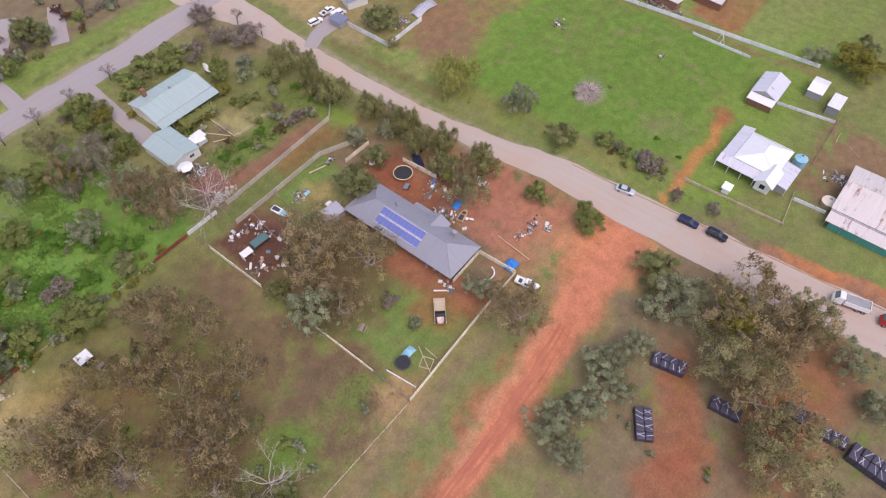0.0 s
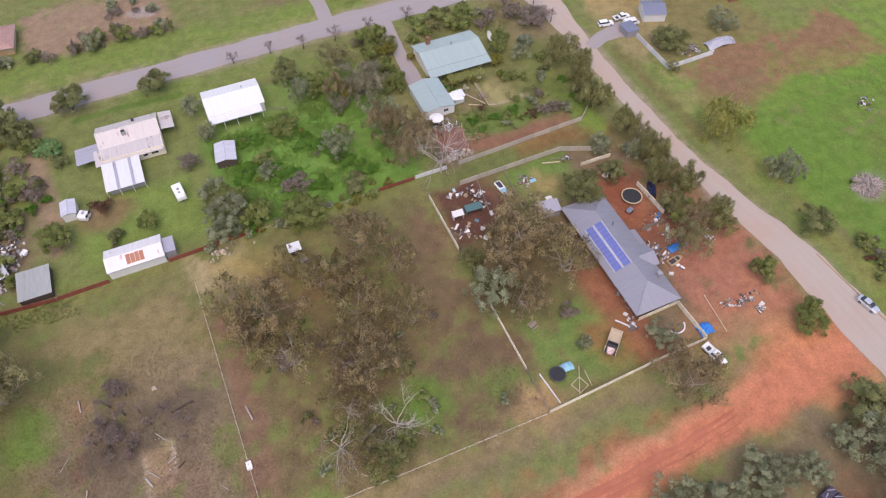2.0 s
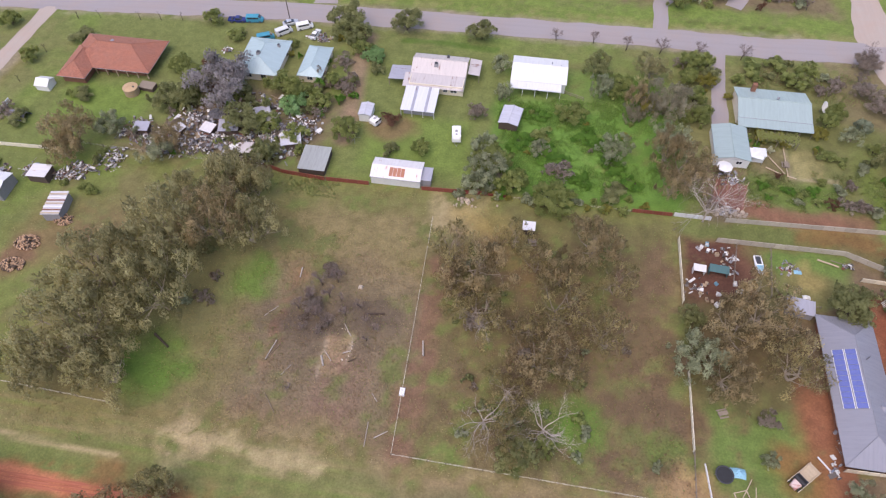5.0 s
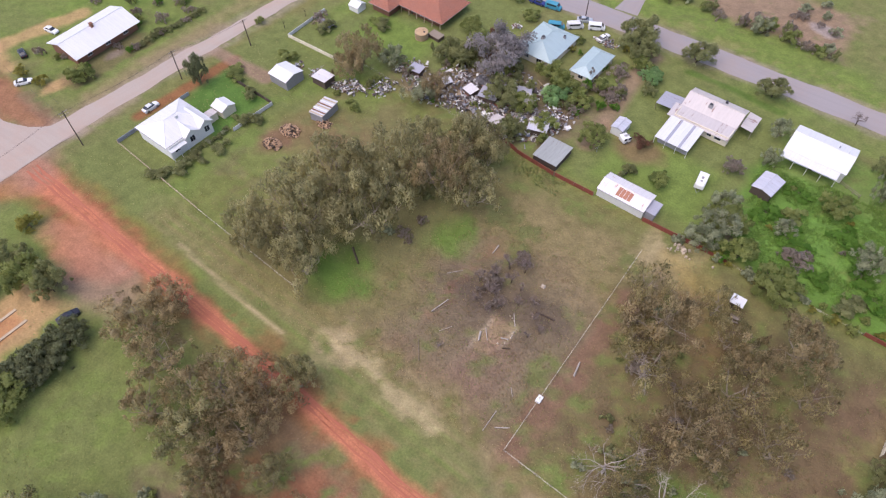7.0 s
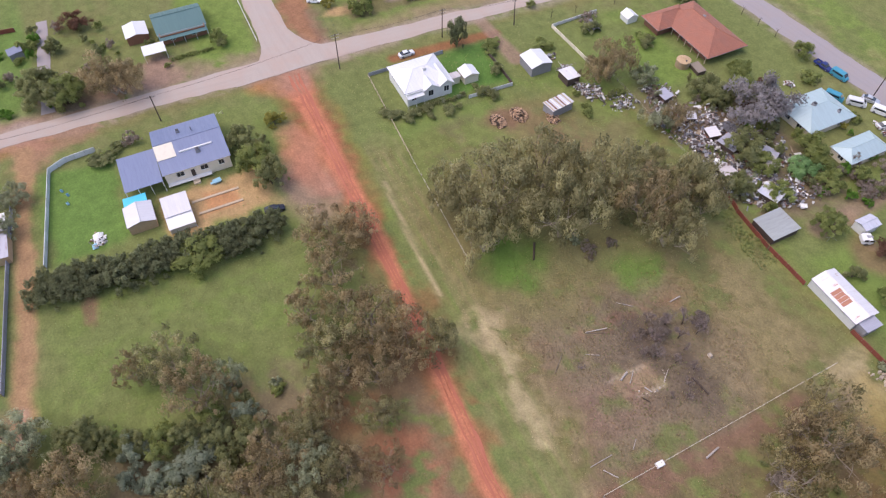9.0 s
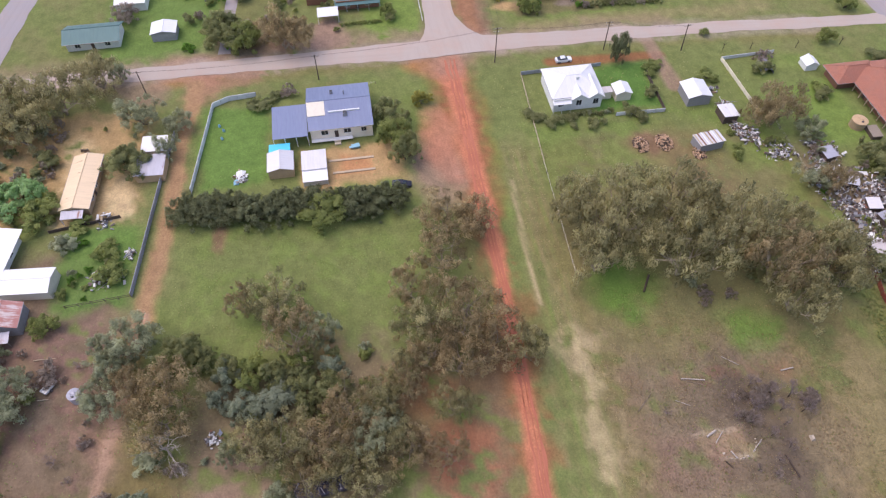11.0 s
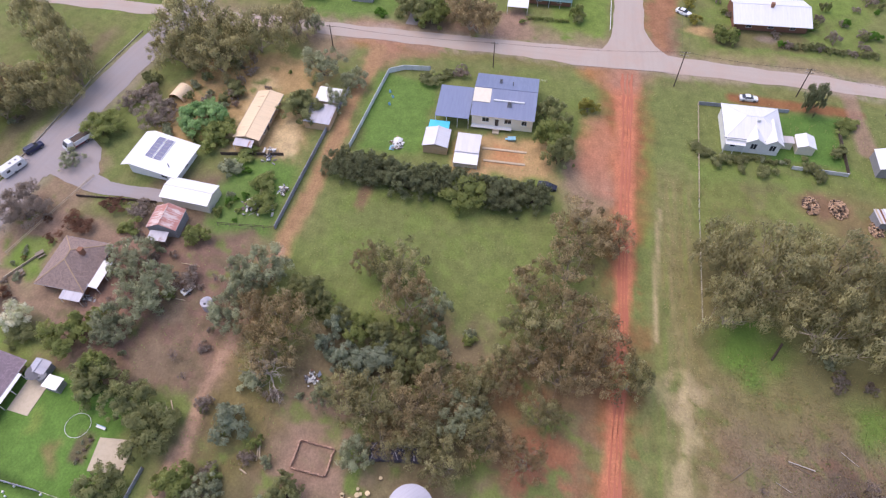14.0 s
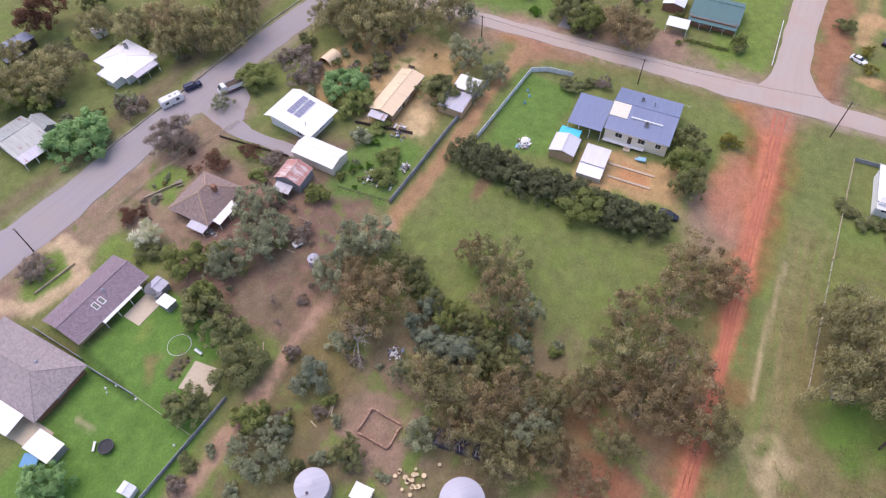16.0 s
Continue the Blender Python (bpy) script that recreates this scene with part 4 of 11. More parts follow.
class Building:
    """A house or shed at its base; all lengths are in its own axes."""

    def __init__(self, name, x, y, label, category, turn=0.0, group=""):
        self.ob = thing(name, x, y, label, category, turn, group=group)

    def walls(self, x0, x1, y0, y1, h, material, t=0.18):
        m = Mesh()
        m.box(x0, x1, y0, y0 + t, -0.1, h).box(x0, x1, y1 - t, y1, -0.1, h)
        m.box(x0, x0 + t, y0 + t, y1 - t, -0.1, h).box(x1 - t, x1, y0 + t, y1 - t, -0.1, h)
        self.wall = part("wall", m, material, self.ob)
        self.bounds = (x0, x1, y0, y1)
        return self

    def gable(self, x0, x1, y0, y1, eave, rise, axis, material, end=None, over=0.45, label=""):
        m, ends = Mesh(), []
        if axis == "x":
            c, half = (y0 + y1) / 2, (y1 - y0) / 2
            drop = rise * over / half
            a0, a1 = x0 - over * 0.6, x1 + over * 0.6
            m.slab([(a0, y0 - over, eave - drop), (a1, y0 - over, eave - drop), (a1, c, eave + rise), (a0, c, eave + rise)])
            m.slab([(a1, y1 + over, eave - drop), (a0, y1 + over, eave - drop), (a0, c, eave + rise), (a1, c, eave + rise)])
            for x, s in ((x0, 1), (x1, -1)):
                tri = [(x, y0, eave - 0.12), (x, y1, eave - 0.12), (x, c, eave + rise - 0.13)]
                tri2 = [(x + s * 0.15, *p[1:]) for p in tri]
                ends.append(Mesh().face(tri[::-1] if s > 0 else tri).face(tri2 if s > 0 else tri2[::-1]))
            ridge = ((a0, c, eave + rise + 0.02), (a1, c, eave + rise + 0.02))
            gut = [((a0, y0 - over, eave - drop - 0.05), (a1, y0 - over, eave - drop - 0.05)), ((a0, y1 + over, eave - drop - 0.05), (a1, y1 + over, eave - drop - 0.05))]
        else:
            c, half = (x0 + x1) / 2, (x1 - x0) / 2
            drop = rise * over / half
            a0, a1 = y0 - over * 0.6, y1 + over * 0.6
            m.slab([(x1 + over, a0, eave - drop), (x1 + over, a1, eave - drop), (c, a1, eave + rise), (c, a0, eave + rise)])
            m.slab([(x0 - over, a1, eave - drop), (x0 - over, a0, eave - drop), (c, a0, eave + rise), (c, a1, eave + rise)])
            for y, s in ((y0, 1), (y1, -1)):
                tri = [(x0, y, eave - 0.12), (x1, y, eave - 0.12), (c, y, eave + rise - 0.13)]
                tri2 = [(p[0], y + s * 0.15, p[2]) for p in tri]
                ends.append(Mesh().face(tri if s > 0 else tri[::-1]).face(tri2[::-1] if s > 0 else tri2))
            ridge = ((c, a0, eave + rise + 0.02), (c, a1, eave + rise + 0.02))
            gut = [((x0 - over, a0, eave - drop - 0.05), (x0 - over, a1, eave - drop - 0.05)), ((x1 + over, a0, eave - drop - 0.05), (x1 + over, a1, eave - drop - 0.05))]
        roof = part("roof", m, material, self.ob, label)
        if end:
            for e in ends:
                part("gable_end", e, end, self.ob)
        part("ridge_cap", Mesh().tube(*ridge, 0.11, n=6), material, roof)
        for g in gut:
            part("gutter", Mesh().tube(*g, 0.07, n=6), STEEL if material not in (WHITE_SHEET,) else WHITE, roof)
        self.roof = roof
        return self

    def hip(self, x0, x1, y0, y1, eave, rise, axis, material, over=0.5, inset=None, label="", cap=None):
        m = Mesh()
        half = ((y1 - y0) if axis == "x" else (x1 - x0)) / 2
        inset = half if inset is None else inset
        drop = rise * over / half
        z0, z1 = eave - drop, eave + rise
        a, b, c, d = (x0 - over, y0 - over, z0), (x1 + over, y0 - over, z0), (x1 + over, y1 + over, z0), (x0 - over, y1 + over, z0)
        if axis == "x":
            p, q = (x0 + inset, (y0 + y1) / 2, z1), (x1 - inset, (y0 + y1) / 2, z1)
            m.slab([a, b, q, p]).slab([c, d, p, q]).slab([b, c, q]).slab([d, a, p])
            hips = ((a, p), (d, p), (b, q), (c, q), (p, q))
        else:
            p, q = ((x0 + x1) / 2, y0 + inset, z1), ((x0 + x1) / 2, y1 - inset, z1)
            m.slab([b, c, q, p]).slab([d, a, p, q]).slab([a, b, p]).slab([c, d, q])
            hips = ((a, p), (b, p), (c, q), (d, q), (p, q))
        roof = part("roof", m, material, self.ob, label)
        caps = Mesh()
        for s, e in hips:
            if (Vector(s) - Vector(e)).length > 0.1:
                caps.tube(s, e, 0.09, n=5)
        part("ridge_cap", caps, cap or material, roof)
        rim = Mesh()
        for s, e in ((a, b), (b, c), (c, d), (d, a)):
            rim.tube((*s[:2], z0 - 0.06), (*e[:2], z0 - 0.06), 0.07, n=5)
        part("gutter", rim, STEEL, roof)
        self.roof = roof
        return self

    def lean(self, x0, x1, y0, y1, zx0, zx1, axis, material, posts=0, post=None, label="", name="lean_to_roof"):
        """A single slope; zx0 and zx1 are its heights at the low and the high end of the axis."""
        m = Mesh()
        if axis == "x":
            m.slab([(x0, y1, zx0), (x0, y0, zx0), (x1, y0, zx1), (x1, y1, zx1)] if zx0 <= zx1 else [(x1, y0, zx1), (x1, y1, zx1), (x0, y1, zx0), (x0, y0, zx0)], 0.08)
        else:
            m.slab([(x0, y0, zx0), (x1, y0, zx0), (x1, y1, zx1), (x0, y1, zx1)] if zx0 <= zx1 else [(x1, y1, zx1), (x0, y1, zx1), (x0, y0, zx0), (x1, y0, zx0)], 0.08)
        roof = part(name, m, material, self.ob, label)
        low = min(zx0, zx1) - 0.08
        for k in range(posts):
            f = k / max(1, posts - 1)
            if axis == "x":
                x, y = (x0 + 0.12 if zx0 <= zx1 else x1 - 0.12), y0 + 0.12 + f * (y1 - y0 - 0.24)
            else:
                x, y = x0 + 0.12 + f * (x1 - x0 - 0.24), (y0 + 0.12 if zx0 <= zx1 else y1 - 0.12)
            part("post", Mesh().box(x - 0.06, x + 0.06, y - 0.06, y + 0.06, -0.05, low), post or WHITE, self.ob)
        return self

    def window(self, side, at, w=1.4, h=1.2, sill=0.9, frame_mat=None, name="window"):
        """A framed pane in the wall on side n, s, e or w, centred at that place along it."""
        x0, x1, y0, y1 = self.bounds
        turn = {"s": 0, "e": 90, "n": 180, "w": 270}[side]
        at_x, at_y = {"s": (at, y0), "n": (at, y1), "w": (x0, at), "e": (x1, at)}[side]
        m = pose(at_x, at_y, sill, 0, 0, turn)
        f = Mesh()
        for a, b, c, d in ((-w / 2 - 0.08, w / 2 + 0.08, -0.08, 0), (-w / 2 - 0.08, w / 2 + 0.08, h, h + 0.08), (-w / 2 - 0.08, -w / 2, 0, h), (w / 2, w / 2 + 0.08, 0, h), (-0.025, 0.025, 0, h)):
            f.box(a, b, -0.06, 0.02, c, d, m)
        win = part(name, f, frame_mat or WHITE, self.ob)
        part("pane", Mesh().box(-w / 2, w / 2, -0.025, 0.01, 0, h, m), GLASS, win)
        return self

    def door(self, side, at, w=0.9, h=2.05, material=None, name="door"):
        x0, x1, y0, y1 = self.bounds
        turn = {"s": 0, "e": 90, "n": 180, "w": 270}[side]
        at_x, at_y = {"s": (at, y0), "n": (at, y1), "w": (x0, at), "e": (x1, at)}[side]
        m = pose(at_x, at_y, 0, 0, 0, turn)
        leaf_ = part(name, Mesh().box(-w / 2, w / 2, -0.05, 0.01, 0, h, m), material or TIMBER_DARK, self.ob)
        part("handle", Mesh().box(w / 2 - 0.14, w / 2 - 0.08, -0.11, -0.05, 0.95, 1.05, m), STEEL, leaf_)
        return self

    def cooler(self, x, y, z, s=0.55, material=None):
        c = part("roof_cooler", Mesh().box(x - s, x + s, y - s, y + s, z - 0.5, z + 0.55, taper=0.12), material or WALL_GREY, self.ob, "boxy evaporative cooler")
        part("lid", Mesh().box(x - s * 0.7, x + s * 0.7, y - s * 0.7, y + s * 0.7, z + 0.55, z + 0.66), DARK, c)
        return self

    def flue(self, x, y, z, h=0.9, r=0.12, material=None):
        f = part("flue", Mesh().tube((x, y, z - 0.6), (x, y, z + h), r, n=8), material or STEEL, self.ob)
        part("cowl", Mesh().tube((x, y, z + h), (x, y, z + h + 0.2), r * 1.6, r * 0.5, n=8), STEEL, f)
        return self

    def chimney(self, x, y, z, h=1.1, s=0.4, material=None):
        part("chimney", Mesh().box(x - s, x + s, y - s, y + s, z - 1.2, z + h).box(x - s - 0.06, x + s + 0.06, y - s - 0.06, y + s + 0.06, z + h, z + h + 0.15), material or WALL_BRICK, self.ob)
        return self

    def solar(self, x, y, z, nu, nv, slope, axis_turn, w=1.0, h=1.65, cell=None):
        """Rows of solar panels on a rail frame, tilted to the roof."""
        m0 = pose(x, y, z, 0, 0, axis_turn) @ pose(0, 0, 0, slope, 0, 0)
        for i in range(nu):
            for j in range(nv):
                m = m0 @ pose((i - (nu - 1) / 2) * (w + 0.02), (j - (nv - 1) / 2) * (h + 0.25), 0.10)
                fr = part("solar_panel", Mesh().box(-w / 2, w / 2, -h / 2, h / 2, -0.02, 0.02, m), STEEL, self.ob)
                part("cell_face", Mesh().box(-w / 2 + 0.03, w / 2 - 0.03, -h / 2 + 0.03, h / 2 - 0.03, 0.02, 0.026, m), cell or SOLAR, fr)
        for j in range(nv):
            for s in (-0.5, 0.5):
                yy = (j - (nv - 1) / 2) * (h + 0.25) + s * h * 0.98
                part("rail", Mesh().box(-nu * (w + 0.02) / 2, nu * (w + 0.02) / 2, yy - 0.05, yy + 0.05, -0.02, 0.16, m0), WHITE, self.ob)
        return self


# ---- trees: tapered trunk and limbs, crown of many small sprays ----
TREES = {}


def crown_and_trunk(kind, seed):
    """Meshes of one tree in metres: (radius, height, trunk, crown)."""
    key = (kind, seed)
    if key in TREES:
        return TREES[key]
    leafmat, bark, r, h, base, leaders, tufts_each, per, size, droop, hang = KINDS[kind]
    rng = random.Random(hash_of(kind) + seed)
    wood = Mesh()
    thick = 0.013 * h + 0.04
    stems = rng.choice((2, 3)) if base >= 2 else 1
    forks = []
    for k in range(stems):
        ang = 6.283 * k / stems + rng.uniform(-0.5, 0.5)
        off = 0.0 if stems == 1 else 0.16 * r
        fork = Vector((off * math.cos(ang) + rng.uniform(-0.3, 0.3), off * math.sin(ang) + rng.uniform(-0.3, 0.3), max(0.3, base * rng.uniform(0.6, 1.0))))
        bend = fork * 0.5 + Vector((rng.uniform(-0.2, 0.2), rng.uniform(-0.2, 0.2), 0))
        wood.tube((0.05 * k, 0, -0.15), bend, thick * 1.2, thick, 7).tube(bend, fork, thick, thick * 0.8, 7)
        forks.append(fork)
    tips = []
    for k in range(leaders):
        fork = forks[k % stems]
        ang = 2 * math.pi * (k + rng.uniform(-0.35, 0.35)) / max(1, leaders - 1)
        out = r * (rng.uniform(0.42, 0.68) if k else rng.uniform(0.0, 0.2))
        crest = h * (rng.uniform(0.66, 0.95) if k else rng.uniform(0.9, 1.0))
        head = Vector((out * math.cos(ang), out * math.sin(ang), crest - 0.42 * (h - base)))
        knee = fork.lerp(head, 0.5) + Vector((rng.uniform(-0.4, 0.4), rng.uniform(-0.4, 0.4), -0.05 * h))
        wood.tube(fork, knee, thick * 0.7, thick * 0.5, 5, False).tube(knee, head, thick * 0.5, thick * 0.3, 5, False)
        wide = r * rng.uniform(0.32, 0.54)
        deep = (crest - base) * rng.uniform(0.5, 0.8)
        for _ in range(tufts_each):
            a2, f = rng.uniform(0, 6.283), rng.random() ** 0.6
            dome = math.sqrt(max(0.0, 1 - f * f))
            z = crest - deep * (1 - dome) - deep * 0.6 * rng.random() ** 2.0
            tip = Vector((head.x + wide * f * math.cos(a2), head.y + wide * f * math.sin(a2), max(base * 0.7 + 0.15, z)))
            tips.append((tip, head))
            if rng.random() < 0.75:
                wood.tube(head if rng.random() < 0.6 else knee, tip, thick * 0.2, thick * 0.06, 3, False)
    verts, faces, normals, tones = [], [], [], []
    cr = r * 0.56 / math.sqrt(leaders)
    mid = Vector((0, 0, (base + h) * 0.42))
    for tip, head in tips:
        rr = cr * rng.uniform(0.45, 1.2)
        tone = rng.random()
        for _ in range(int(0.9 * per * (rr / cr) ** 1.6 * rng.uniform(0.7, 1.2))):
            d = Vector((rng.gauss(0, 1), rng.gauss(0, 1), rng.gauss(0.15, 1))).normalized() * rng.uniform(0.25, 1.0) ** 0.6 * rng.uniform(0.8, 1.08)
            d.z *= 0.8 + 0.5 * hang
            p = tip + d * rr * 0.9 - Vector((0, 0, droop * rng.random() ** 2))
            if p.z < 0.1:
                p.z = 0.1 + 0.2 * rng.random()
            out = (d.normalized() * 0.9 + (p - mid).normalized() * 0.4 + Vector((0, 0, 0.45))).normalized()
            n = (out + Vector((rng.gauss(0, 0.42), rng.gauss(0, 0.42), rng.gauss(0, 0.3)))).normalized()
            s = 1.14 * size * rng.uniform(0.55, 1.4)
            if rng.random() < hang:
                a = Vector((rng.gauss(0, 0.3) - 0.25 * d.x, rng.gauss(0, 0.3) - 0.25 * d.y, -1)).normalized()
                b = a.cross(n).normalized()
                spray = [p - a * s * 0.8 + b * s * 0.4, p - a * s * 0.5 - b * s * 0.4, p + a * s * 1.7]
            else:
                a = n.orthogonal().normalized()
                a.rotate(Matrix.Rotation(rng.uniform(0, 6.28), 3, n))
                b = n.cross(a)
                spray = [p - a * s + b * s * 0.42, p - a * s * 0.7 - b * s * 0.42, p + a * s * 1.1]
            i = len(verts)
            soft = (out * 0.75 + n * 0.4).normalized()
            if (spray[1] - spray[0]).cross(spray[2] - spray[0]).dot(soft) < 0:
                spray.reverse()
            verts += spray
            faces.append((i, i + 1, i + 2))
            normals += [soft] * 3
            tones.append(1.8 * tone - 0.4)
    me = bpy.data.meshes.new("crown")
    me.from_pydata([tuple(v) for v in verts], [], faces)
    me.update()
    me.materials.append(leafmat)
    at = me.attributes.new("tuft", "FLOAT", "FACE")
    at.data.foreach_set("value", tones)
    me.polygons.foreach_set("use_smooth", [True] * len(faces))
    me.normals_split_custom_set_from_vertices([tuple(n) for n in normals])
    TREES[key] = (r, h, wood.data("trunk", bark, True), me)
    return TREES[key]


def hash_of(text):
    return sum((i + 1) * ord(c) for i, c in enumerate(text))


# kind: leaves, bark, radius, height, foot of the crown, leaders, tufts on each, sprays in each, spray length, droop, share of hanging sprays
KINDS = {
    "gum": (LEAF_OLIVE, BARK_PALE, 6.0, 10.5, 2.2, 9, 9, 135, 0.19, 1.0, 0.75),
    "browngum": (LEAF_BROWN, BARK_PALE, 6.0, 10.5, 3.0, 8, 8, 130, 0.19, 1.0, 0.7),
    "thingum": (LEAF_KHAKI, BARK_PALE, 6.0, 10.5, 2.6, 8, 7, 95, 0.18, 1.2, 0.8),
    "greygum": (LEAF_GREY, BARK, 4.2, 8.0, 1.0, 7, 9, 130, 0.165, 0.6, 0.45),
    "dark": (LEAF_DARK, BARK_DARK, 3.6, 6.5, 0.7, 6, 12, 105, 0.195, 0.3, 0.2),
    "hedge": (LEAF_HEDGE, BARK_DARK, 3.6, 6.5, 0.3, 9, 12, 110, 0.17, 0.6, 0.7),
    "pepper": (LEAF_PEPPER, BARK_DARK, 4.6, 8.0, 0.5, 7, 11, 130, 0.17, 1.0, 0.8),
    "sage": (LEAF_SAGE, BARK_PALE, 6.0, 9.0, 0.6, 8, 11, 150, 0.17, 0.8, 0.6),
    "green": (LEAF_GREEN, BARK_DARK, 3.4, 6.0, 0.7, 6, 12, 100, 0.195, 0.4, 0.25),
    "bright": (LEAF_BRIGHT, BARK, 4.0, 6.5, 0.5, 8, 13, 150, 0.2, 0.9, 0.5),
    "willow": (LEAF_WILLOW, BARK, 4.0, 7.0, 0.5, 7, 13, 105, 0.15, 1.6, 0.9),
    "yellow": (LEAF_YELLOW, BARK, 3.0, 5.0, 0.4, 6, 11, 90, 0.18, 0.4, 0.3),
    "mauve": (LEAF_MAUVE, BARK_MAUVE, 4.2, 6.5, 0.6, 8, 12, 125, 0.15, 0.3, 0.3),
    "smoke": (LEAF_SMOKE, BARK_MAUVE, 4.6, 8.0, 0.8, 7, 13, 100, 0.19, 0.3, 0.6),
    "russet": (LEAF_RUSSET, BARK_DARK, 4.2, 7.0, 1.2, 6, 12, 95, 0.2, 0.3, 0.2),
    "pale": (LEAF_PALE, BARK, 2.6, 5.0, 0.4, 5, 11, 95, 0.14, 0.6, 0.1),
    "wattle": (LEAF_BLUE, BARK_DARK, 3.2, 5.0, 0.5, 5, 12, 90, 0.18, 0.5, 0.3),
    "bush": (LEAF_DARK, BARK_DARK, 1.5, 2.0, 0.1, 4, 7, 45, 0.165, 0.1, 0.0),
    "greenbush": (LEAF_GREEN, BARK_DARK, 1.5, 2.0, 0.1, 4, 7, 45, 0.165, 0.1, 0.0),
    "greybush": (LEAF_GREY, BARK, 1.5, 2.0, 0.1, 4, 7, 45, 0.165, 0.1, 0.0),
    "brightbush": (WEED, BARK, 1.5, 1.8, 0.1, 4, 7, 45, 0.165, 0.1, 0.0),
    "mauvebush": (LEAF_MAUVE, BARK_MAUVE, 1.5, 2.0, 0.1, 6, 8, 26, 0.15, 0.1, 0.5),
    "russetbush": (LEAF_RUSSET, BARK_DARK, 1.5, 2.0, 0.1, 4, 6, 40, 0.14, 0.1, 0.0),
    "yellowbush": (LEAF_YELLOW, BARK, 1.5, 2.0, 0.1, 4, 7, 45, 0.165, 0.1, 0.0),
    "palebush": (LEAF_PALE, BARK, 1.5, 1.8, 0.1, 4, 7, 45, 0.165, 0.1, 0.0),
}
TREE_WORDS = {
    "pepper": "rounded olive street tree with weeping foliage", "sage": "large pale sage-grey tree with soft foliage",
    "hedge": "dense dark green upright conifer-like tree",
    "gum": "spreading olive gum tree with thin foliage", "browngum": "brownish gum tree with sparse drooping foliage", "greygum": "grey-green gum tree with a rounded crown",
    "thingum": "thin see-through brownish gum tree with pale limbs",
    "dark": "dense dark green garden tree", "green": "leafy mid-green tree on short trunk", "bright": "bright green tree with weeping foliage", "willow": "yellow-green weeping tree beside the street", "yellow": "yellow-green broad bushy tree",
    "smoke": "large smoky grey leafless-looking tree", "mauve": "greyish mauve tree half bare of leaves", "russet": "russet-leaved broad spreading tree", "pale": "pale cream flowering garden tree", "wattle": "blue-green wattle tree with soft foliage",
    "bush": "low dark green garden shrub", "greenbush": "low mid-green leafy shrub", "greybush": "low grey-green dusty shrub", "brightbush": "low bright green weedy shrub", "mauvebush": "low leafless mauve twiggy shrub",
    "russetbush": "low reddish-brown dry shrub", "yellowbush": "low yellow-green leafy shrub", "palebush": "low green shrub with pale flowers",
}
tree_count = {}


def tree(kind, x, y, r, h):
    """A tree or shrub of that crown radius and height."""
    n = tree_count[kind] = tree_count.get(kind, -1) + 1
    shrub = kind.endswith("bush")
    r0, h0, trunk, crown = crown_and_trunk(kind, n % (3 if shrub else 4))
    ob = thing("shrub" if shrub else "tree", x, y, TREE_WORDS[kind], "shrub" if shrub else "tree", turn=(n * 77 + 13 * hash_of(kind)) % 360, z=-0.03, scale=(r / r0, r / r0, h / h0))
    part("trunk", trunk, None, ob)
    part("crown", crown, None, ob)
    return ob


BARE = {}


def bare_tree(x, y, r, h, label="bare leafless street tree with fine mauve twigs"):
    """A leafless tree: trunk, forking limbs and a haze of twigs."""
    seed = int(abs(x) * 3 + y) % 3
    if seed not in BARE:
        rng = random.Random(40 + seed)
        stem, twigs = Mesh(), Mesh()

        def grow(p, d, length, rad, level):
            q = p + d * length
            (stem if level < 1 else twigs).tube(p, q, rad, max(0.016, rad * 0.65), 6 if level < 2 else 3, False)
            if level < 6:
                for _ in range(4 if level == 0 else 3 if level in (2, 4) else 2):
                    e = (d + Vector((rng.gauss(0, 0.5), rng.gauss(0, 0.5), rng.gauss(0.08, 0.3)))).normalized()
                    grow(p.lerp(q, rng.uniform(0.6, 1.0)), e, length * rng.uniform(0.6, 0.88), max(0.018, rad * 0.62), level + 1)

        grow(Vector((0, 0, -0.1)), Vector((0.08, 0.05, 1)).normalized(), 1.5, 0.13, 0)
        BARE[seed] = (stem.data("trunk", BARK_DARK, True), twigs.data("branchwork", BARK_MAUVE))
    ob = thing("bare_tree", x, y, label, "tree", (x * 31) % 360, scale=(r / 2.6, r / 2.6, h / 5.0))
    part("trunk", BARE[seed][0], None, ob)
    part("branchwork", BARE[seed][1], None, ob)

# ---- houses and sheds ----
def shed(x, y, w, d, h, rise, axis, roof, wall, label, turn=0.0, door="", name="shed", over=0.2):
    b = Building(name, x, y, label, name.replace("_", " "), turn)
    b.walls(-w / 2, w / 2, -d / 2, d / 2, h, wall, 0.1)
    if rise > 0:
        b.gable(-w / 2, w / 2, -d / 2, d / 2, h, rise, axis, roof, wall, over)
    else:
        lo, hi = (h, h - rise) if axis[0] == "+" else (h - rise, h)
        b.lean(-w / 2 - over, w / 2 + over, -d / 2 - over, d / 2 + over, lo + 0.05, hi + 0.05, axis[1], roof, name="roof")
    if door:
        b.door(door, 0, min(2.4, (w if door in "ns" else d) * 0.5), 2.0, GALV_SHEET)
    return b


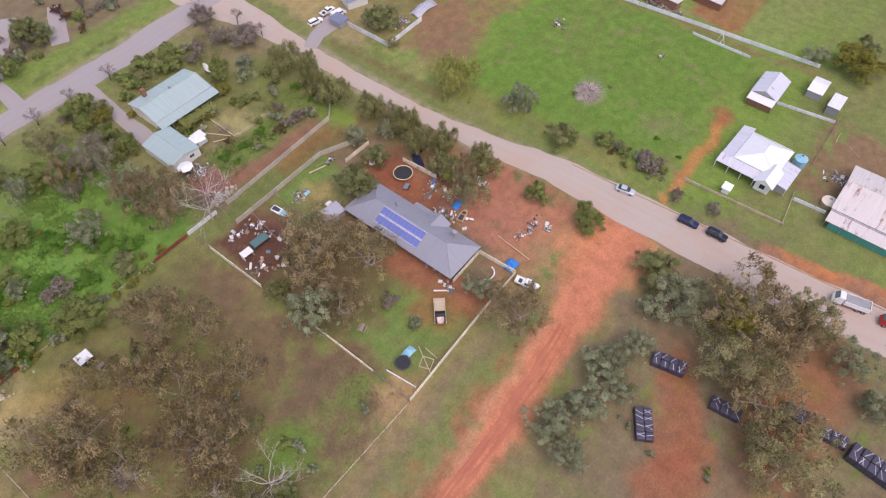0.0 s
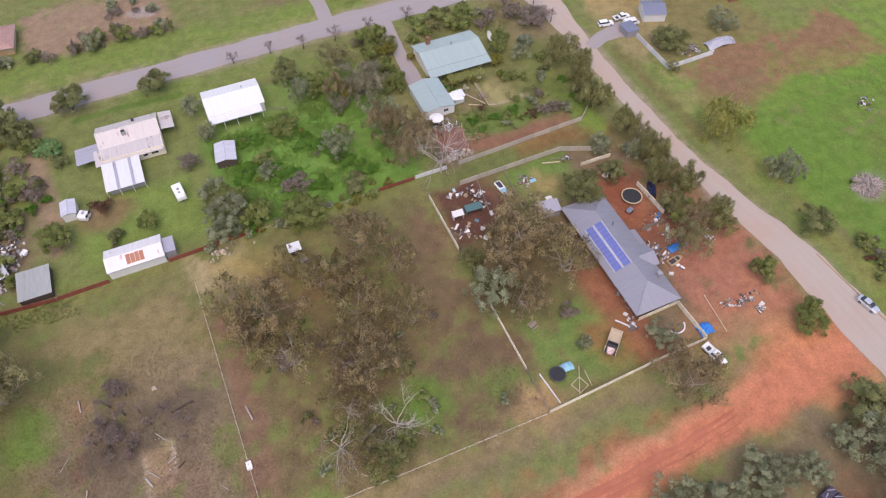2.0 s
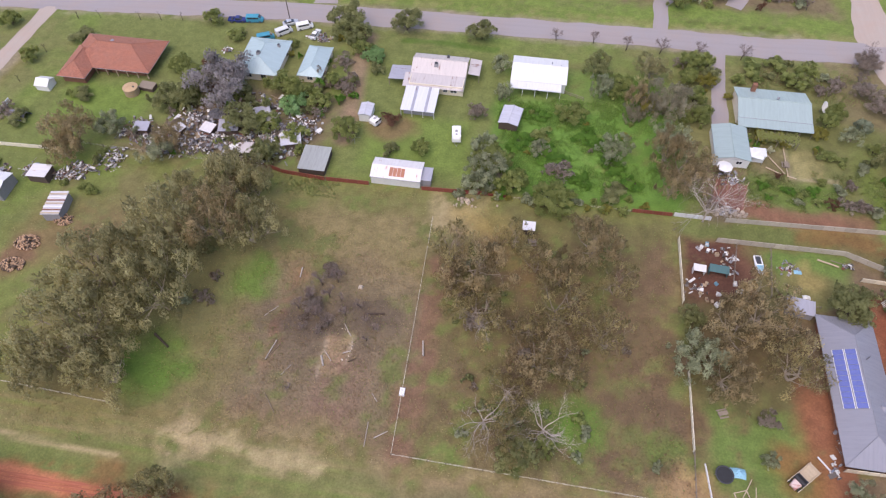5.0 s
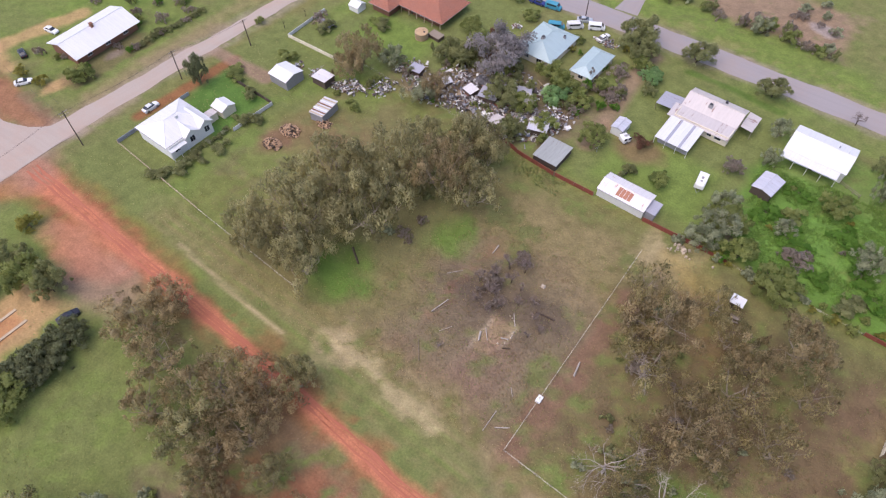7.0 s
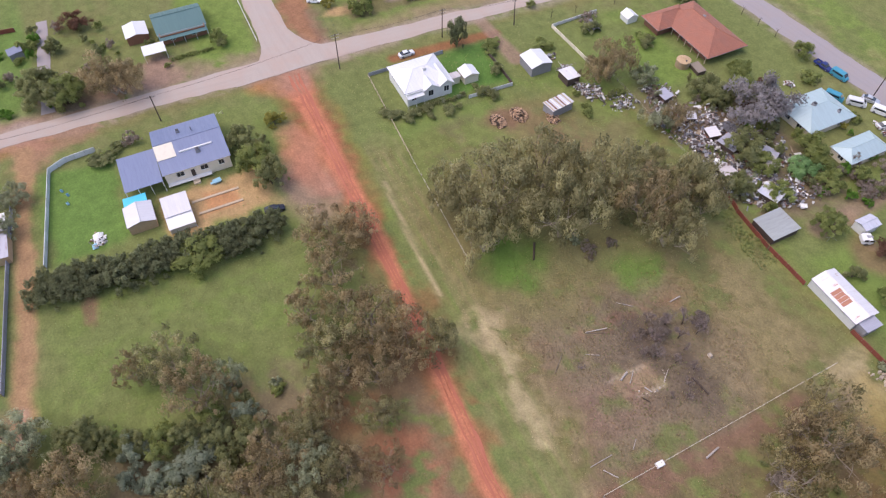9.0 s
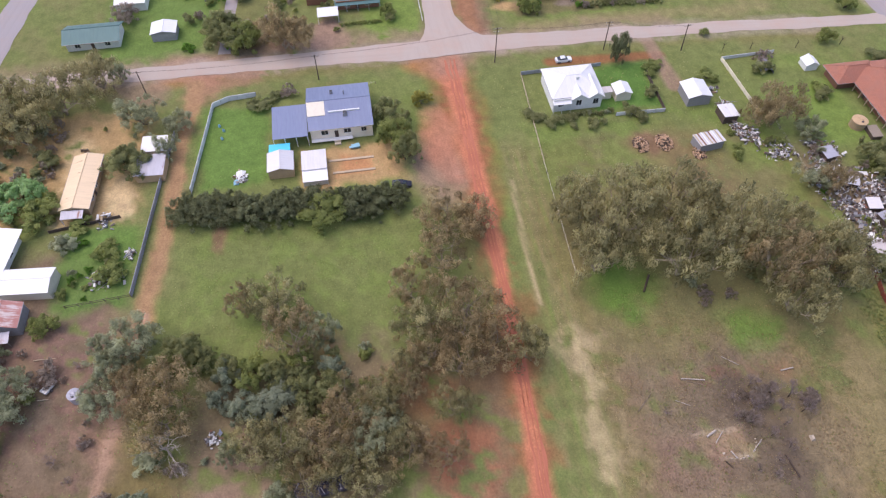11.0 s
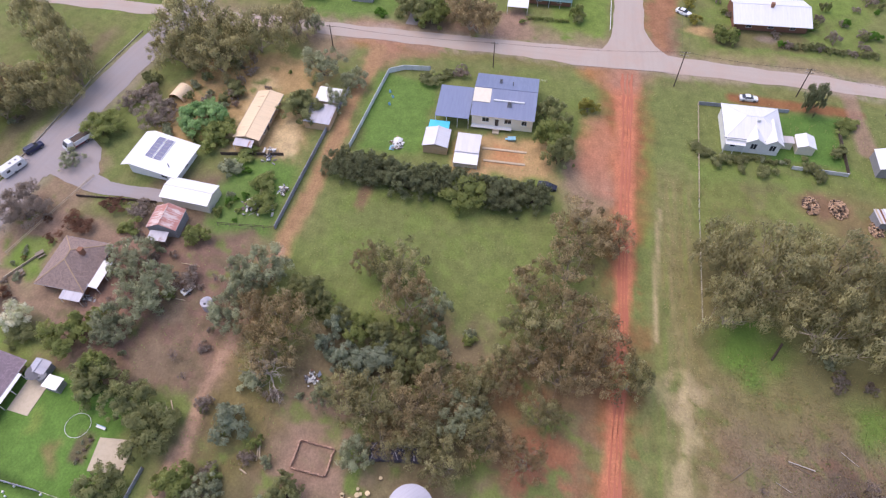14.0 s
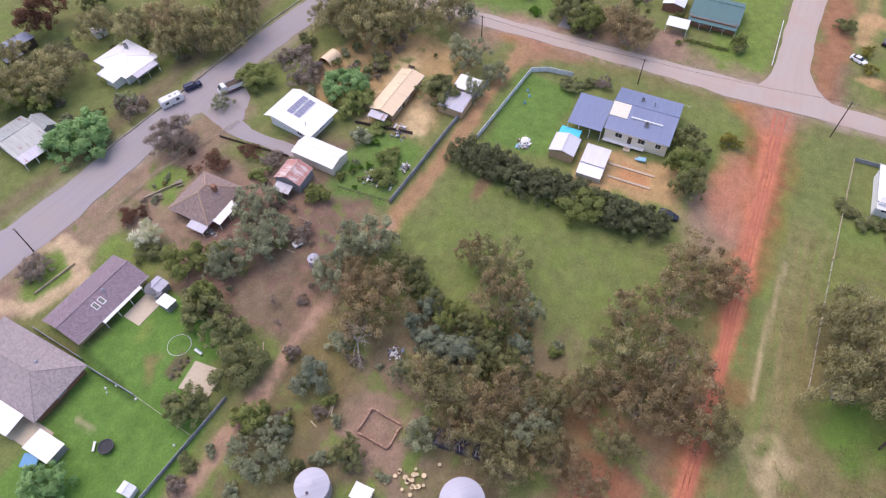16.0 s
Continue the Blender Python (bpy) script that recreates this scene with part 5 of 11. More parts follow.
# slate-roofed house with solar panels
b = Building("house", 65, 60.6, "long house with slate-grey hip roof and solar panels", "house")
b.walls(-4.6, 4.6, -14.4, 14.6, 2.6, WALL_BRICK)
b.hip(-4.6, 4.6, -14.4, 14.6, 2.6, 2.1, "y", DARKGREY_SHEET, 0.7, 4.6)
b.gable(2.4, 5.9, -6.0, -1.2, 2.65, 1.15, "x", DARKGREY_SHEET, WALL_BRICK, 0.3)
b.lean(5.3, 6.6, -0.8, 3.8, 2.3, 2.05, "x", DARKGREY_SHEET, 2)
b.chimney(3.6, -9.2, 2.9, 1.4, 0.42, WALL_GREY)
b.solar(-2.2, 1.2, 3.74, 11, 2, 24.5, -90, 1.06, 1.85)
for k in range(-5, 6, 2):
    b.window("w", 2.6 * k / 2, 1.5, 1.1)
b.window("s", -2.2).window("s", 2.2).door("s", 0).window("n", 0).window("e", 9).window("e", -10)
b.flue(1.5, 5.5, 4.4)
# teal house and garage
b = Building("house", 59.3, 135.6, "teal sheet-roofed house with a deep front veranda", "house")
b.walls(-8.6, 8.6, -3.6, 6.4, 2.8, WALL_CREAM)
b.gable(-8.6, 8.6, -3.8, 6.6, 2.8, 1.35, "x", TEAL_SHEET, WALL_CREAM, 0.5)
b.lean(-9.0, 9.0, -7.0, -4.15, 2.1, 2.62, "y", TEAL_SHEET, 7, TIMBER, name="veranda_roof")
b.window("s", -5).window("s", -1.5).window("s", 5).door("s", 2).window("e", 0).flue(0.8, 1.8, 4.1, 0.6, 0.25).chimney(-4.5, 5.6, 3.6, 1.5, 0.5)
b = Building("garage", 47.8, 122.0, "teal sheet-roofed garage with white walls", "garage")
b.walls(-3.9, 3.9, -5.6, 5.6, 2.6, WALL_WHITE)
b.gable(-3.9, 3.9, -5.6, 5.6, 2.6, 0.9, "y", TEAL_SHEET, WALL_WHITE, 0.3)
b.window("s", 1.6, 1.2, 0.8, 1.2).door("e", -2)
shed(54.4, 120.0, 2.6, 2.2, 2.2, -0.2, "+y", WHITE_SHEET, WALL_WHITE, "small white garden shelter beside the garage", name="garden_shed")
# white house
b = Building("house", 0.5, 139.9, "white sheet-roofed cottage with an enclosed veranda", "house")
b.walls(-7, 7, -3.4, 5.8, 3.3, WALL_WHITE)
b.gable(-7, 7, -3.4, 5.8, 3.3, 1.5, "x", WHITE_SHEET, WALL_WHITE, 0.4)
b.lean(-7.2, 6.0, -6.2, -3.75, 2.6, 3.08, "y", WHITE_SHEET, 5, WHITE, name="veranda_roof")
b.window("s", -4).window("s", 3).door("s", 0).flue(3.0, 2.4, 4.0).flue(5.4, 2.0, 3.8, 0.6)
# cream house
b = Building("house", -27, 134, "pale grey roofed old house with rear wing", "house")
b.walls(-5.8, 8.4, -2.6, 9.4, 2.8, WALL_CREAM)
b.gable(-5.8, 8.4, 1.8, 9.4, 2.9, 1.6, "x", CREAM_SHEET, WALL_CREAM, 0.4)
b.lean(-7.4, 8.5, -3.4, 1.5, 2.3, 2.85, "y", CREAM_SHEET)
b.lean(8.9, 12.0, 3.2, 9.6, 2.75, 2.4, "x", CREAM_SHEET, 2, TIMBER, name="side_roof")
b.lean(-11.6, -6.2, -1.0, 4.6, 2.2, 2.5, "x", GALV_SHEET, 2, TIMBER, name="carport_roof")
b.lean(-6.2, 2.5, -12.4, -3.5, 2.3, 2.7, "y", WHITE_SHEET, 4, WHITE, name="patio_roof")
for x in (-3.6, -0.2):
    part("clear_panel", Mesh().slab([(x, -12.38, 2.315), (x + 0.7, -12.38, 2.315), (x + 0.7, -3.52, 2.715), (x, -3.52, 2.715)], 0.01), GALV_SHEET, b.ob, "greyed translucent roof sheet")
b.window("s", 6, 1.6).window("s", 3.8, 1.0).window("e", 2).window("w", 6).cooler(0.4, 4.0, 4.0).cooler(3.0, 8.0, 3.6, 0.4, DARK)
part("wall", Mesh().box(-5.6, 2.0, -11.2, -3.2, -0.1, 2.1), WALL_GREY, b.ob)
# teal pair by the junk yard
b = Building("house", -73.8, 136.6, "pale teal hip-roofed house in an overgrown lot", "house")
b.walls(-5.4, 5.4, -7, 7, 2.6, WALL_CREAM)
b.hip(-5.4, 5.4, -7, 7, 2.6, 1.9, "y", PAIR_SHEET, 0.5, 4.2).cooler(-0.4, -1.6, 4.5).cooler(3.4, 3.5, 3.4, 0.4)
b.window("s", -2).window("s", 2).window("e", 3).window("w", -2)
b = Building("house", -59.4, 136.8, "pale teal roofed outbuilding beside the house", "outbuilding")
b.walls(-3.0, 3.0, -6, 6, 2.4, WALL_CREAM)
b.hip(-3.0, 3.0, -6, 6, 2.4, 1.2, "y", PAIR_SHEET, 0.4, 2.2).window("s", 0)
# sheds along the back fence
b = shed(-29.8, 101.3, 11.6, 5.8, 2.5, 0.9, "x", HALFRUST_SHEET, WALL_WHITE, "white and rust-stained iron shed on the back fence", over=0.25)
for k in range(4):
    x = -1.6 + 0.92 * k
    part("rusted_sheet", Mesh().slab([(x, -2.5, 2.66), (x + 0.84, -2.5, 2.66), (x + 0.84, -0.35 - 0.1 * (k % 2), 3.33), (x, -0.35 - 0.1 * (k % 2), 3.33)], 0.03), RUST_ORANGE, b.ob, "orange rusted roof sheet")
shed(-22.8, 101.0, 2.2, 3.6, 2.2, -0.2, "+y", GALV_SHEET, WALL_GREY, "narrow lean-to beside the iron shed", name="lean_to")
shed(-50.1, 102.4, 6.2, 7.2, 1.8, -0.3, "+y", OLDGREY_SHEET, TIMBER_DARK, "flat grey-roofed open shed on the back fence")
shed(-41.7, 120.6, 3.0, 4.4, 2.2, 0.4, "y", LILAC_SHEET, WALL_WHITE, "small pale garden shed on the lawn", name="garden_shed")
shed(-5.4, 123.8, 4.6, 6.4, 2.2, 0.5, "y", LILAC_SHEET, TIMBER_DARK, "small shed with a faded lilac sheet roof", turn=-8)
shed(1.9, 89.6, 2.5, 2.0, 1.9, -0.3, "+y", WHITE_SHEET, TIMBER_DARK, "tiny white-roofed animal shelter in the paddock", name="animal_shelter", over=0.15)
# red tiled house
b = Building("house", -114, 131.2, "long red-tiled brick house with timber verandas", "house")
b.walls(-10, 10, -4.6, 5.6, 2.6, WALL_BRICK)
b.hip(-10.4, 11.6, -5.4, 7.0, 2.7, 3.0, "x", RED_TILE, 0.7)
b.hip(-11.0, -4.0, -10.2, 2.0, 2.7, 2.0, "y", RED_TILE, 0.5, 3.4)
part("wall", Mesh().box(-10.6, -4.4, -9.8, -4.4, -0.1, 2.55), WALL_BRICK, b.ob)
for k in range(6):
    part("post", Mesh().box(-3.2 + 2.9 * k, -3.02 + 2.9 * k, -5.8, -5.62, 0, 2.4), TIMBER_PALE, b.ob)
    part("brace", Mesh().tube((-3.1 + 2.9 * k, -5.7, 1.5), (-2.4 + 2.9 * k, -5.7, 2.35), 0.05, n=5), TIMBER_PALE, b.ob)
b.window("s", -7).window("s", -3.5).window("s", 3.5).window("s", 7).door("s", 0).flue(-1, 2.5, 4.6, 0.4, 0.35, WALL_TAN).window("w", 0)
# blue-roofed house
b = Building("house", -126.4, -8, "cream house with a broad slate-blue roof", "house")
b.walls(-8.4, 6.3, -7.4, 7.6, 4.0, WALL_CREAM)
b.gable(-8.8, 6.5, -7.6, 7.8, 4.0, 2.2, "y", BLUE_SHEET, WALL_CREAM, 0.25)
b.lean(-3.2, 7.6, -16.4, -8.0, 3.9, 3.3, "x", BLUE_SHEET, 4, WHITE, name="carport_roof")
part("roof_patch", Mesh().slab([(3.0, -7.7, 5.15), (3.0, -3.4, 5.15), (-0.9, -3.4, 6.2), (-0.9, -7.7, 6.2)], 0.05), WALL_CREAM, b.ob, "square of bare pale sheet on the roof")
b.window("e", -4, 1.6, 1.3, 1.9).window("e", 1.5, 1.6, 1.3, 1.9).window("e", 5.5, 1.2, 1.3, 1.9).window("n", 0, 1.4, 1.2, 1.9).door("e", -1.2, 0.9, 2.9).cooler(3.2, 1.4, 5.2).cooler(-4.6, -1.5, 5.4, 0.45).flue(-3.6, 1.6, 5.6)
part("step", Mesh().box(6.3, 7.6, -2.0, -0.4, -0.05, 0.6).box(7.6, 8.4, -2.0, -0.4, -0.05, 0.3), CONCRETE, b.ob)
part("veranda_deck", Mesh().box(6.32, 7.4, -7.4, 2.6, 0.62, 0.8), WHITE, b.ob)
part("ridge_vent", Mesh().box(2.0, 2.4, -2.6, 5.0, 5.0, 5.5), WHITE, b.ob)
shed(-112.2, -22.8, 6.0, 5.8, 2.5, 0.8, "x", PALE_SHEET, WALL_TAN, "white-roofed garage with brown sheet walls", name="garage")
b = shed(-111.4, -15.0, 5.6, 5.4, 2.5, -0.25, "-x", PALE_SHEET, WALL_WHITE, "flat white-roofed garage with an awning", name="garage")
b.lean(2.7, 6.0, -2.9, 2.9, 2.3, 1.7, "x", WHITE_SHEET, 2, name="awning")
part("wall", Mesh().box(2.8, 5.7, -2.7, 2.7, 0, 1.6), WALL_WHITE, b.ob)
b = shed(-117.0, -23.0, 2.6, 4.6, 2.0, -0.2, "+x", CYAN, WALL_WHITE, "small white shelter with a turquoise cover", name="play_shelter")
# white cottage
b = Building("house", -127.4, 51.9, "white gabled cottage with a bay-windowed front", "house")
b.walls(-6.0, 6.0, -6.4, 6.2, 3.8, WALL_WHITE)
b.hip(-6.2, 5.0, -6.4, 6.4, 3.8, 1.9, "y", WHITE_SHEET, 0.4, 4.5)
b.gable(-1.0, 6.2, -1.6, 2.2, 3.75, 1.25, "x", WHITE_SHEET, WALL_WHITE, 0.3)
b.gable(-1.0, 6.2, 2.8, 6.4, 3.75, 1.25, "x", WHITE_SHEET, WALL_WHITE, 0.3)
b.lean(4.6, 7.0, -6.6, -1.9, 3.5, 3.0, "x", WHITE_SHEET, 3, name="porch_roof")
b.window("e", 0.2, 1.3, 1.6, 1.4).window("e", 4.6, 1.3, 1.6, 1.4).window("e", -4.4, 1.4, 1.2, 1.5).window("n", 2, 1.4, 1.2, 1.5).window("n", -2, 1.4, 1.2, 1.5).chimney(0.5, 0.8, 5.3, 0.6, 0.35, WALL_WHITE)
shed(-124.9, 64.6, 4.2, 4.0, 2.3, 0.8, "x", WHITE_SHEET, WALL_CREAM, "small cream cubby beside the cottage", name="cubby_house")
shed(-125.2, 60.6, 2.2, 2.4, 2.0, -0.2, "+x", CREAM_SHEET, WALL_CREAM, "low cream link room beside the cottage", name="outbuilding")
shed(-121.2, 83.1, 6.4, 6.0, 2.8, 0.8, "x", WHITE_SHEET, WALL_GREY, "grey steel garage with a white roof", name="garage")
b = shed(-104.0, 79.6, 3.8, 6.4, 2.4, -0.1, "+x", PALE_SHEET, WALL_GREY, "open-slatted grey farm shed", 8)
for k in range(7):
    part("roof_slat", Mesh().box(-2.1, 2.1, -3.2 + 0.92 * k, -2.85 + 0.92 * k, 2.56, 2.64), (TIMBER_PALE, WALL_BRICK, WHITE)[k % 3], b.ob)
shed(-112.8, 88.4, 4.6, 3.6, 2.1, -0.3, "+x", HALFRUST_SHEET, TIMBER_DARK, "rough iron lean-to among scrap", name="lean_to")
# solar cottage on the southern road
b = Building("house", -95.7, -85.6, "white-roofed house with two rows of solar panels", "house", -8)
b.walls(-4.6, 4.6, -6.0, 6.0, 2.9, WALL_WHITE)
b.lean(-5.6, 5.6, -4.5, 7.2, 4.3, 2.85, "y", WHITE_SHEET, name="roof")
b.lean(-5.6, 5.6, -7.2, -4.52, 3.3, 4.3, "y", WHITE_SHEET, name="roof")
b.solar(-1.1, -0.6, 3.82, 6, 2, -7.1, 0, 1.05, 1.9, SOLAR_DARK)
b.window("s", -2).window("s", 2).window("e", 3).window("n", 0).flue(3.0, 4.0, 3.3)
b = shed(-86.4, -75.0, 5.8, 11.6, 2.7, 0.7, "y", WHITE_SHEET, WALL_CREAM, "long white-roofed garage beside the house", -5, name="garage")
b = shed(-78.2, -77.0, 5.8, 6.4, 2.8, 1.5, "x", RUST_SHEET, WALL_GREY, "old shed with a rusted red iron roof")
b.lean(3.2, 5.6, -2.4, 1.8, 2.2, 1.8, "x", GALV_SHEET, 2, TIMBER)
b = Building("house", -64.0, -91.2, "old brown-tiled hip-roofed house", "house", -3)
b.walls(-5.4, 5.4, -4.8, 4.8, 2.7, WALL_BRICK)
b.hip(-5.6, 5.6, -5.0, 5.0, 2.7, 2.9, "x", BROWN_TILE, 0.6, 4.4, cap=WALL_TAN)
b.lean(4.0, 8.2, 1.0, 5.6, 2.5, 2.0, "x", GALV_SHEET, 2, name="porch_roof")
b.lean(-2.0, 4.6, 5.6, 7.4, 2.4, 2.0, "y", WHITE_SHEET, 3, name="porch_roof")
b.chimney(-1.6, 2.0, 4.6, 1.2, 0.45).window("n", -3).window("w", 0).window("s", 0)
b = Building("house", -33.4, -95.6, "long plum-tiled brick house with skylights", "house", -7)
b.walls(-8.6, 8.6, -4.2, 4.0, 2.6, WALL_TAN)
b.gable(-8.8, 8.8, -4.6, 4.6, 2.6, 1.4, "x", PURPLE_TILE, WALL_TAN, 0.6)
b.lean(-6.5, 3.2, 4.9, 5.9, 2.45, 2.2, "y", WHITE_SHEET, 4, name="patio_roof")
for k in (-0.5, 1.0):
    w = part("skylight", Mesh().slab([(1.1 + k, 3.0, 3.17), (0.1 + k, 3.0, 3.17), (0.1 + k, 1.4, 3.66), (1.1 + k, 1.4, 3.66)], 0.05), WHITE, b.ob)
    part("pane", Mesh().slab([(0.95 + k, 2.85, 3.245), (0.25 + k, 2.85, 3.245), (0.25 + k, 1.55, 3.645), (0.95 + k, 1.55, 3.645)], 0.02), GLASS, w)
b.flue(-1.6, 1.0, 3.8, 0.4, 0.25, WHITE).window("n", -5, 2.0).window("n", 5, 2.0).door("n", 1, 2.2, 2.1, GLASS).window("e", 0)
b = Building("house", -15.6, -98.6, "large faded-tile house with a white patio roof", "house", -4)
b.walls(-5.4, 5.6, -10.6, 10.4, 2.6, WALL_BRICK)
b.hip(-5.6, 5.8, -10.8, 10.6, 2.6, 2.6, "y", GREYBROWN_TILE, 0.6)
b.flue(-2.0, 3.6, 4.0, 0.4, 0.3, WHITE).window("e", 6).window("n", 0, 2.0).window("e", 0, 2.0)
b.lean(6.3, 10.6, 0.5, 8.6, 2.55, 2.2, "x", WHITE_SHEET, 3, name="patio_roof")
shed(-5.9, -83.4, 3.6, 5.6, 2.1, -0.2, "+x", WHITE_SHEET, WALL_GREY, "flat white-roofed garden shed by the patio", -4, name="garden_shed")
shed(-41.2, -86.6, 2.6, 3.0, 2.1, 0.5, "x", GALV_SHEET, WALL_GREY, "small grey garden shed behind the brick house", -7, name="garden_shed")
shed(-38.6, -82.6, 2.2, 2.8, 1.9, -0.2, "+x", WHITE_SHEET, WALL_GREY, "low white lean-to beside the garden shed", -7, name="lean_to")
# over the southern road
b = Building("house", -95.2, -139.6, "white L-shaped house on the far side of the road", "house", -10)
b.walls(-5.0, 5.0, -6.0, 5.6, 2.8, WALL_WHITE)
b.hip(-5.2, 5.2, -6.2, 6.0, 2.8, 1.3, "y", WHITE_SHEET, 0.4)
b.window("e", 3).window("e", -2).window("n", 2).cooler(-2.5, -2.5, 4.2, 0.45)
b.lean(5.1, 8.4, -2.0, 4.6, 2.75, 2.4, "x", WHITE_SHEET, 3, name="porch_roof")
part("wall", Mesh().box(5.0, 8.0, 0.6, 4.2, -0.05, 2.3), WALL_WHITE, b.ob)
b.lean(-3.6, 3.6, 6.2, 8.2, 2.7, 2.35, "y", GALV_SHEET, 3, name="veranda_roof")
b = Building("house", -61.5, -144.6, "grey sheet-roofed house under trees", "house", -12)
b.walls(-4.2, 4.2, -5.2, 5.2, 2.6, WALL_GREY)
b.gable(-4.4, 4.4, -5.4, 5.4, 2.6, 1.2, "x", OLDGREY_SHEET, WALL_GREY, 0.5).window("e", 1).window("n", 0)
b.lean(-4.6, 4.6, 5.7, 9.2, 2.5, 2.1, "y", GALV_SHEET, 4, name="veranda_roof")
b.gable(-8.0, -4.2, -3.0, 3.4, 2.4, 0.9, "y", OLDGREY_SHEET, WALL_GREY, 0.3)
part("wall", Mesh().box(-7.8, -4.3, -2.8, 3.2, -0.05, 2.4), WALL_GREY, b.ob)
# tan long house and its sheds
b = Building("house", -112.8, -67.6, "long tan sheet-roofed dwelling in a sandy yard", "house", -3)
b.walls(-8.0, 8.0, -2.8, 2.8, 2.6, WALL_TAN)
b.gable(-8.2, 8.2, -3.0, 3.0, 2.6, 0.8, "x", TAN_SHEET, WALL_TAN, 0.4)
b.window("n", -5).window("n", 0).window("n", 4).door("n", 2).window("e", 0)
b.lean(8.5, 10.6, -2.6, 2.2, 2.5, 2.1, "x", GALV_SHEET, 2, name="porch_roof")
shed(-115.8, -52.8, 6.2, 6.4, 2.3, -0.4, "-x", GALV_SHEET, WALL_TAN, "grey skillion-roofed shed by the lane", -3)
shed(-122.7, -52.4, 4.6, 5.6, 2.4, -0.3, "-x", WHITE_SHEET, WALL_CREAM, "white skillion-roofed shed by the lane", -3)
# beyond the western street
b = Building("house", -169.6, -73.4, "dark teal roofed house across the street", "house")
b.walls(-3.8, 3.8, -7.0, 7.0, 2.7, WALL_WHITE)
b.gable(-4.0, 4.0, -7.4, 7.4, 2.7, 1.6, "y", GREEN_SHEET, WALL_WHITE, 0.5).window("e", -4).window("e", 4).door("e", 0)
shed(-169.4, -54.4, 5.6, 6.6, 2.5, 0.7, "x", WHITE_SHEET, WALL_GREY, "white-roofed garage across the street", name="garage")
b = Building("house", -179.4, 0.2, "dark teal roofed house with a front porch", "house")
b.walls(-5.6, 5.6, -6.2, 6.2, 2.7, WALL_BRICK)
b.gable(-6.0, 4.0, -6.6, 6.6, 2.7, 1.9, "y", GREEN_SHEET, WALL_BRICK, 0.5)
b.lean(4.5, 7.0, -6.6, 6.6, 2.45, 2.15, "x", GREEN_SHEET, 5, name="veranda_roof").window("e", -3).window("e", 3).door("e", 0)
b = shed(-180.6, -11.6, 6.4, 5.8, 2.4, 0.7, "x", WHITE_SHEET, WALL_BRICK, "white-roofed wing beside the teal house", name="outbuilding")
b = Building("carport", -169.6, -8.6, "flat white carport on slim posts", "carport")
b.lean(-2.2, 2.2, -3.0, 3.0, 2.4, 2.5, "x", WHITE_SHEET, 2).lean(-2.2, 2.2, -3.0, 3.0, 2.62, 2.5, "x", WHITE_SHEET, 2)
b = Building("house", -176.4, 62.2, "long white-roofed house across the street", "house", 3)
b.walls(-5.4, 5.4, -10, 10, 2.8, WALL_BRICK)
b.gable(-6.0, 6.0, -10.4, 10.4, 2.8, 2.0, "y", WHITE_SHEET, WALL_BRICK, 0.6).chimney(0.5, 0, 4.6, 1.0, 0.4)
b.window("e", -6).window("e", 0).window("e", 6)
b = shed(-187.2, -65.2, 9.4, 8.6, 2.6, 1.2, "y", WHITE_SHEET, WALL_WHITE, "white-roofed house far across the street", name="house")
# cottage and sheds east of the road
b = Building("house", 133, 8.6, "white-roofed cottage with lower wrap-around verandas", "house", -2)
b.walls(-5.2, 6.6, -4.6, 6.0, 2.7, WALL_WHITE)
b.hip(-4.6, 5.6, -4.8, 5.0, 3.1, 1.7, "x", WHITE_SHEET, 0.3, 3.4)
b.gable(-8.4, -2.0, -5.8, -1.8, 2.8, 1.4, "x", WHITE_SHEET, WALL_WHITE, 0.3)
part("wall", Mesh().box(-8.0, -5.2, -5.5, -2.1, 0, 2.75), WALL_WHITE, b.ob)
b.lean(-7.6, -4.9, -1.6, 8.2, 2.2, 2.85, "x", LILAC_SHEET, 4, name="veranda_roof")
b.lean(-4.9, 7.8, 5.3, 8.2, 2.85, 2.3, "y", LILAC_SHEET, 4, name="veranda_roof")
b.lean(-6.0, 2.4, -8.6, -5.1, 2.2, 2.75, "y", LILAC_SHEET, 3, name="lean_to_roof")
part("wall", Mesh().box(-5.6, 2.0, -8.2, -5.0, 0, 2.1), WALL_GREY, b.ob)
b.window("w", 3).window("n", 0).window("e", 0)
part("window", Mesh().box(-8.05, -7.98, -4.4, -3.2, 1.0, 2.2), GLASS, b.ob)
b = shed(159, 17.0, 9.6, 6.6, 2.6, 1.4, "x", LILAC_SHEET, WALL_GREY, "old zinc-roofed barn in the paddock", name="barn")
b.lean(-7.4, -4.9, -3.4, 3.4, 2.0, 2.5, "x", WHITE_SHEET, 3, TIMBER)
part("wall", Mesh().box(-7.1, -4.8, -3.1, 3.1, 0, 1.9), WALL_BRICK, b.ob)
shed(167.4, 7.2, 6.4, 3.8, 2.3, 0.8, "y", WHITE_SHEET, WALL_GREY, "small white-roofed shed in the paddock")
shed(164, 1.4, 6.4, 2.8, 2.2, -0.4, "-x", WHITE_SHEET, WALL_GREY, "narrow white skillion shed in the paddock")
b = Building("house", 134.6, -19.0, "big pale-roofed house with a green shade screen", "house")
b.walls(-8.0, 8.6, -9.0, 9.0, 2.8, WALL_GREY)
b.gable(-7.0, 8.8, -9.4, 9.2, 2.9, 2.0, "y", CREAM_SHEET, WALL_GREY, 0.4)
b.lean(-11.0, -7.6, -9.4, 9.2, 2.1, 2.75, "x", CREAM_SHEET, 6, TIMBER, name="veranda_roof")
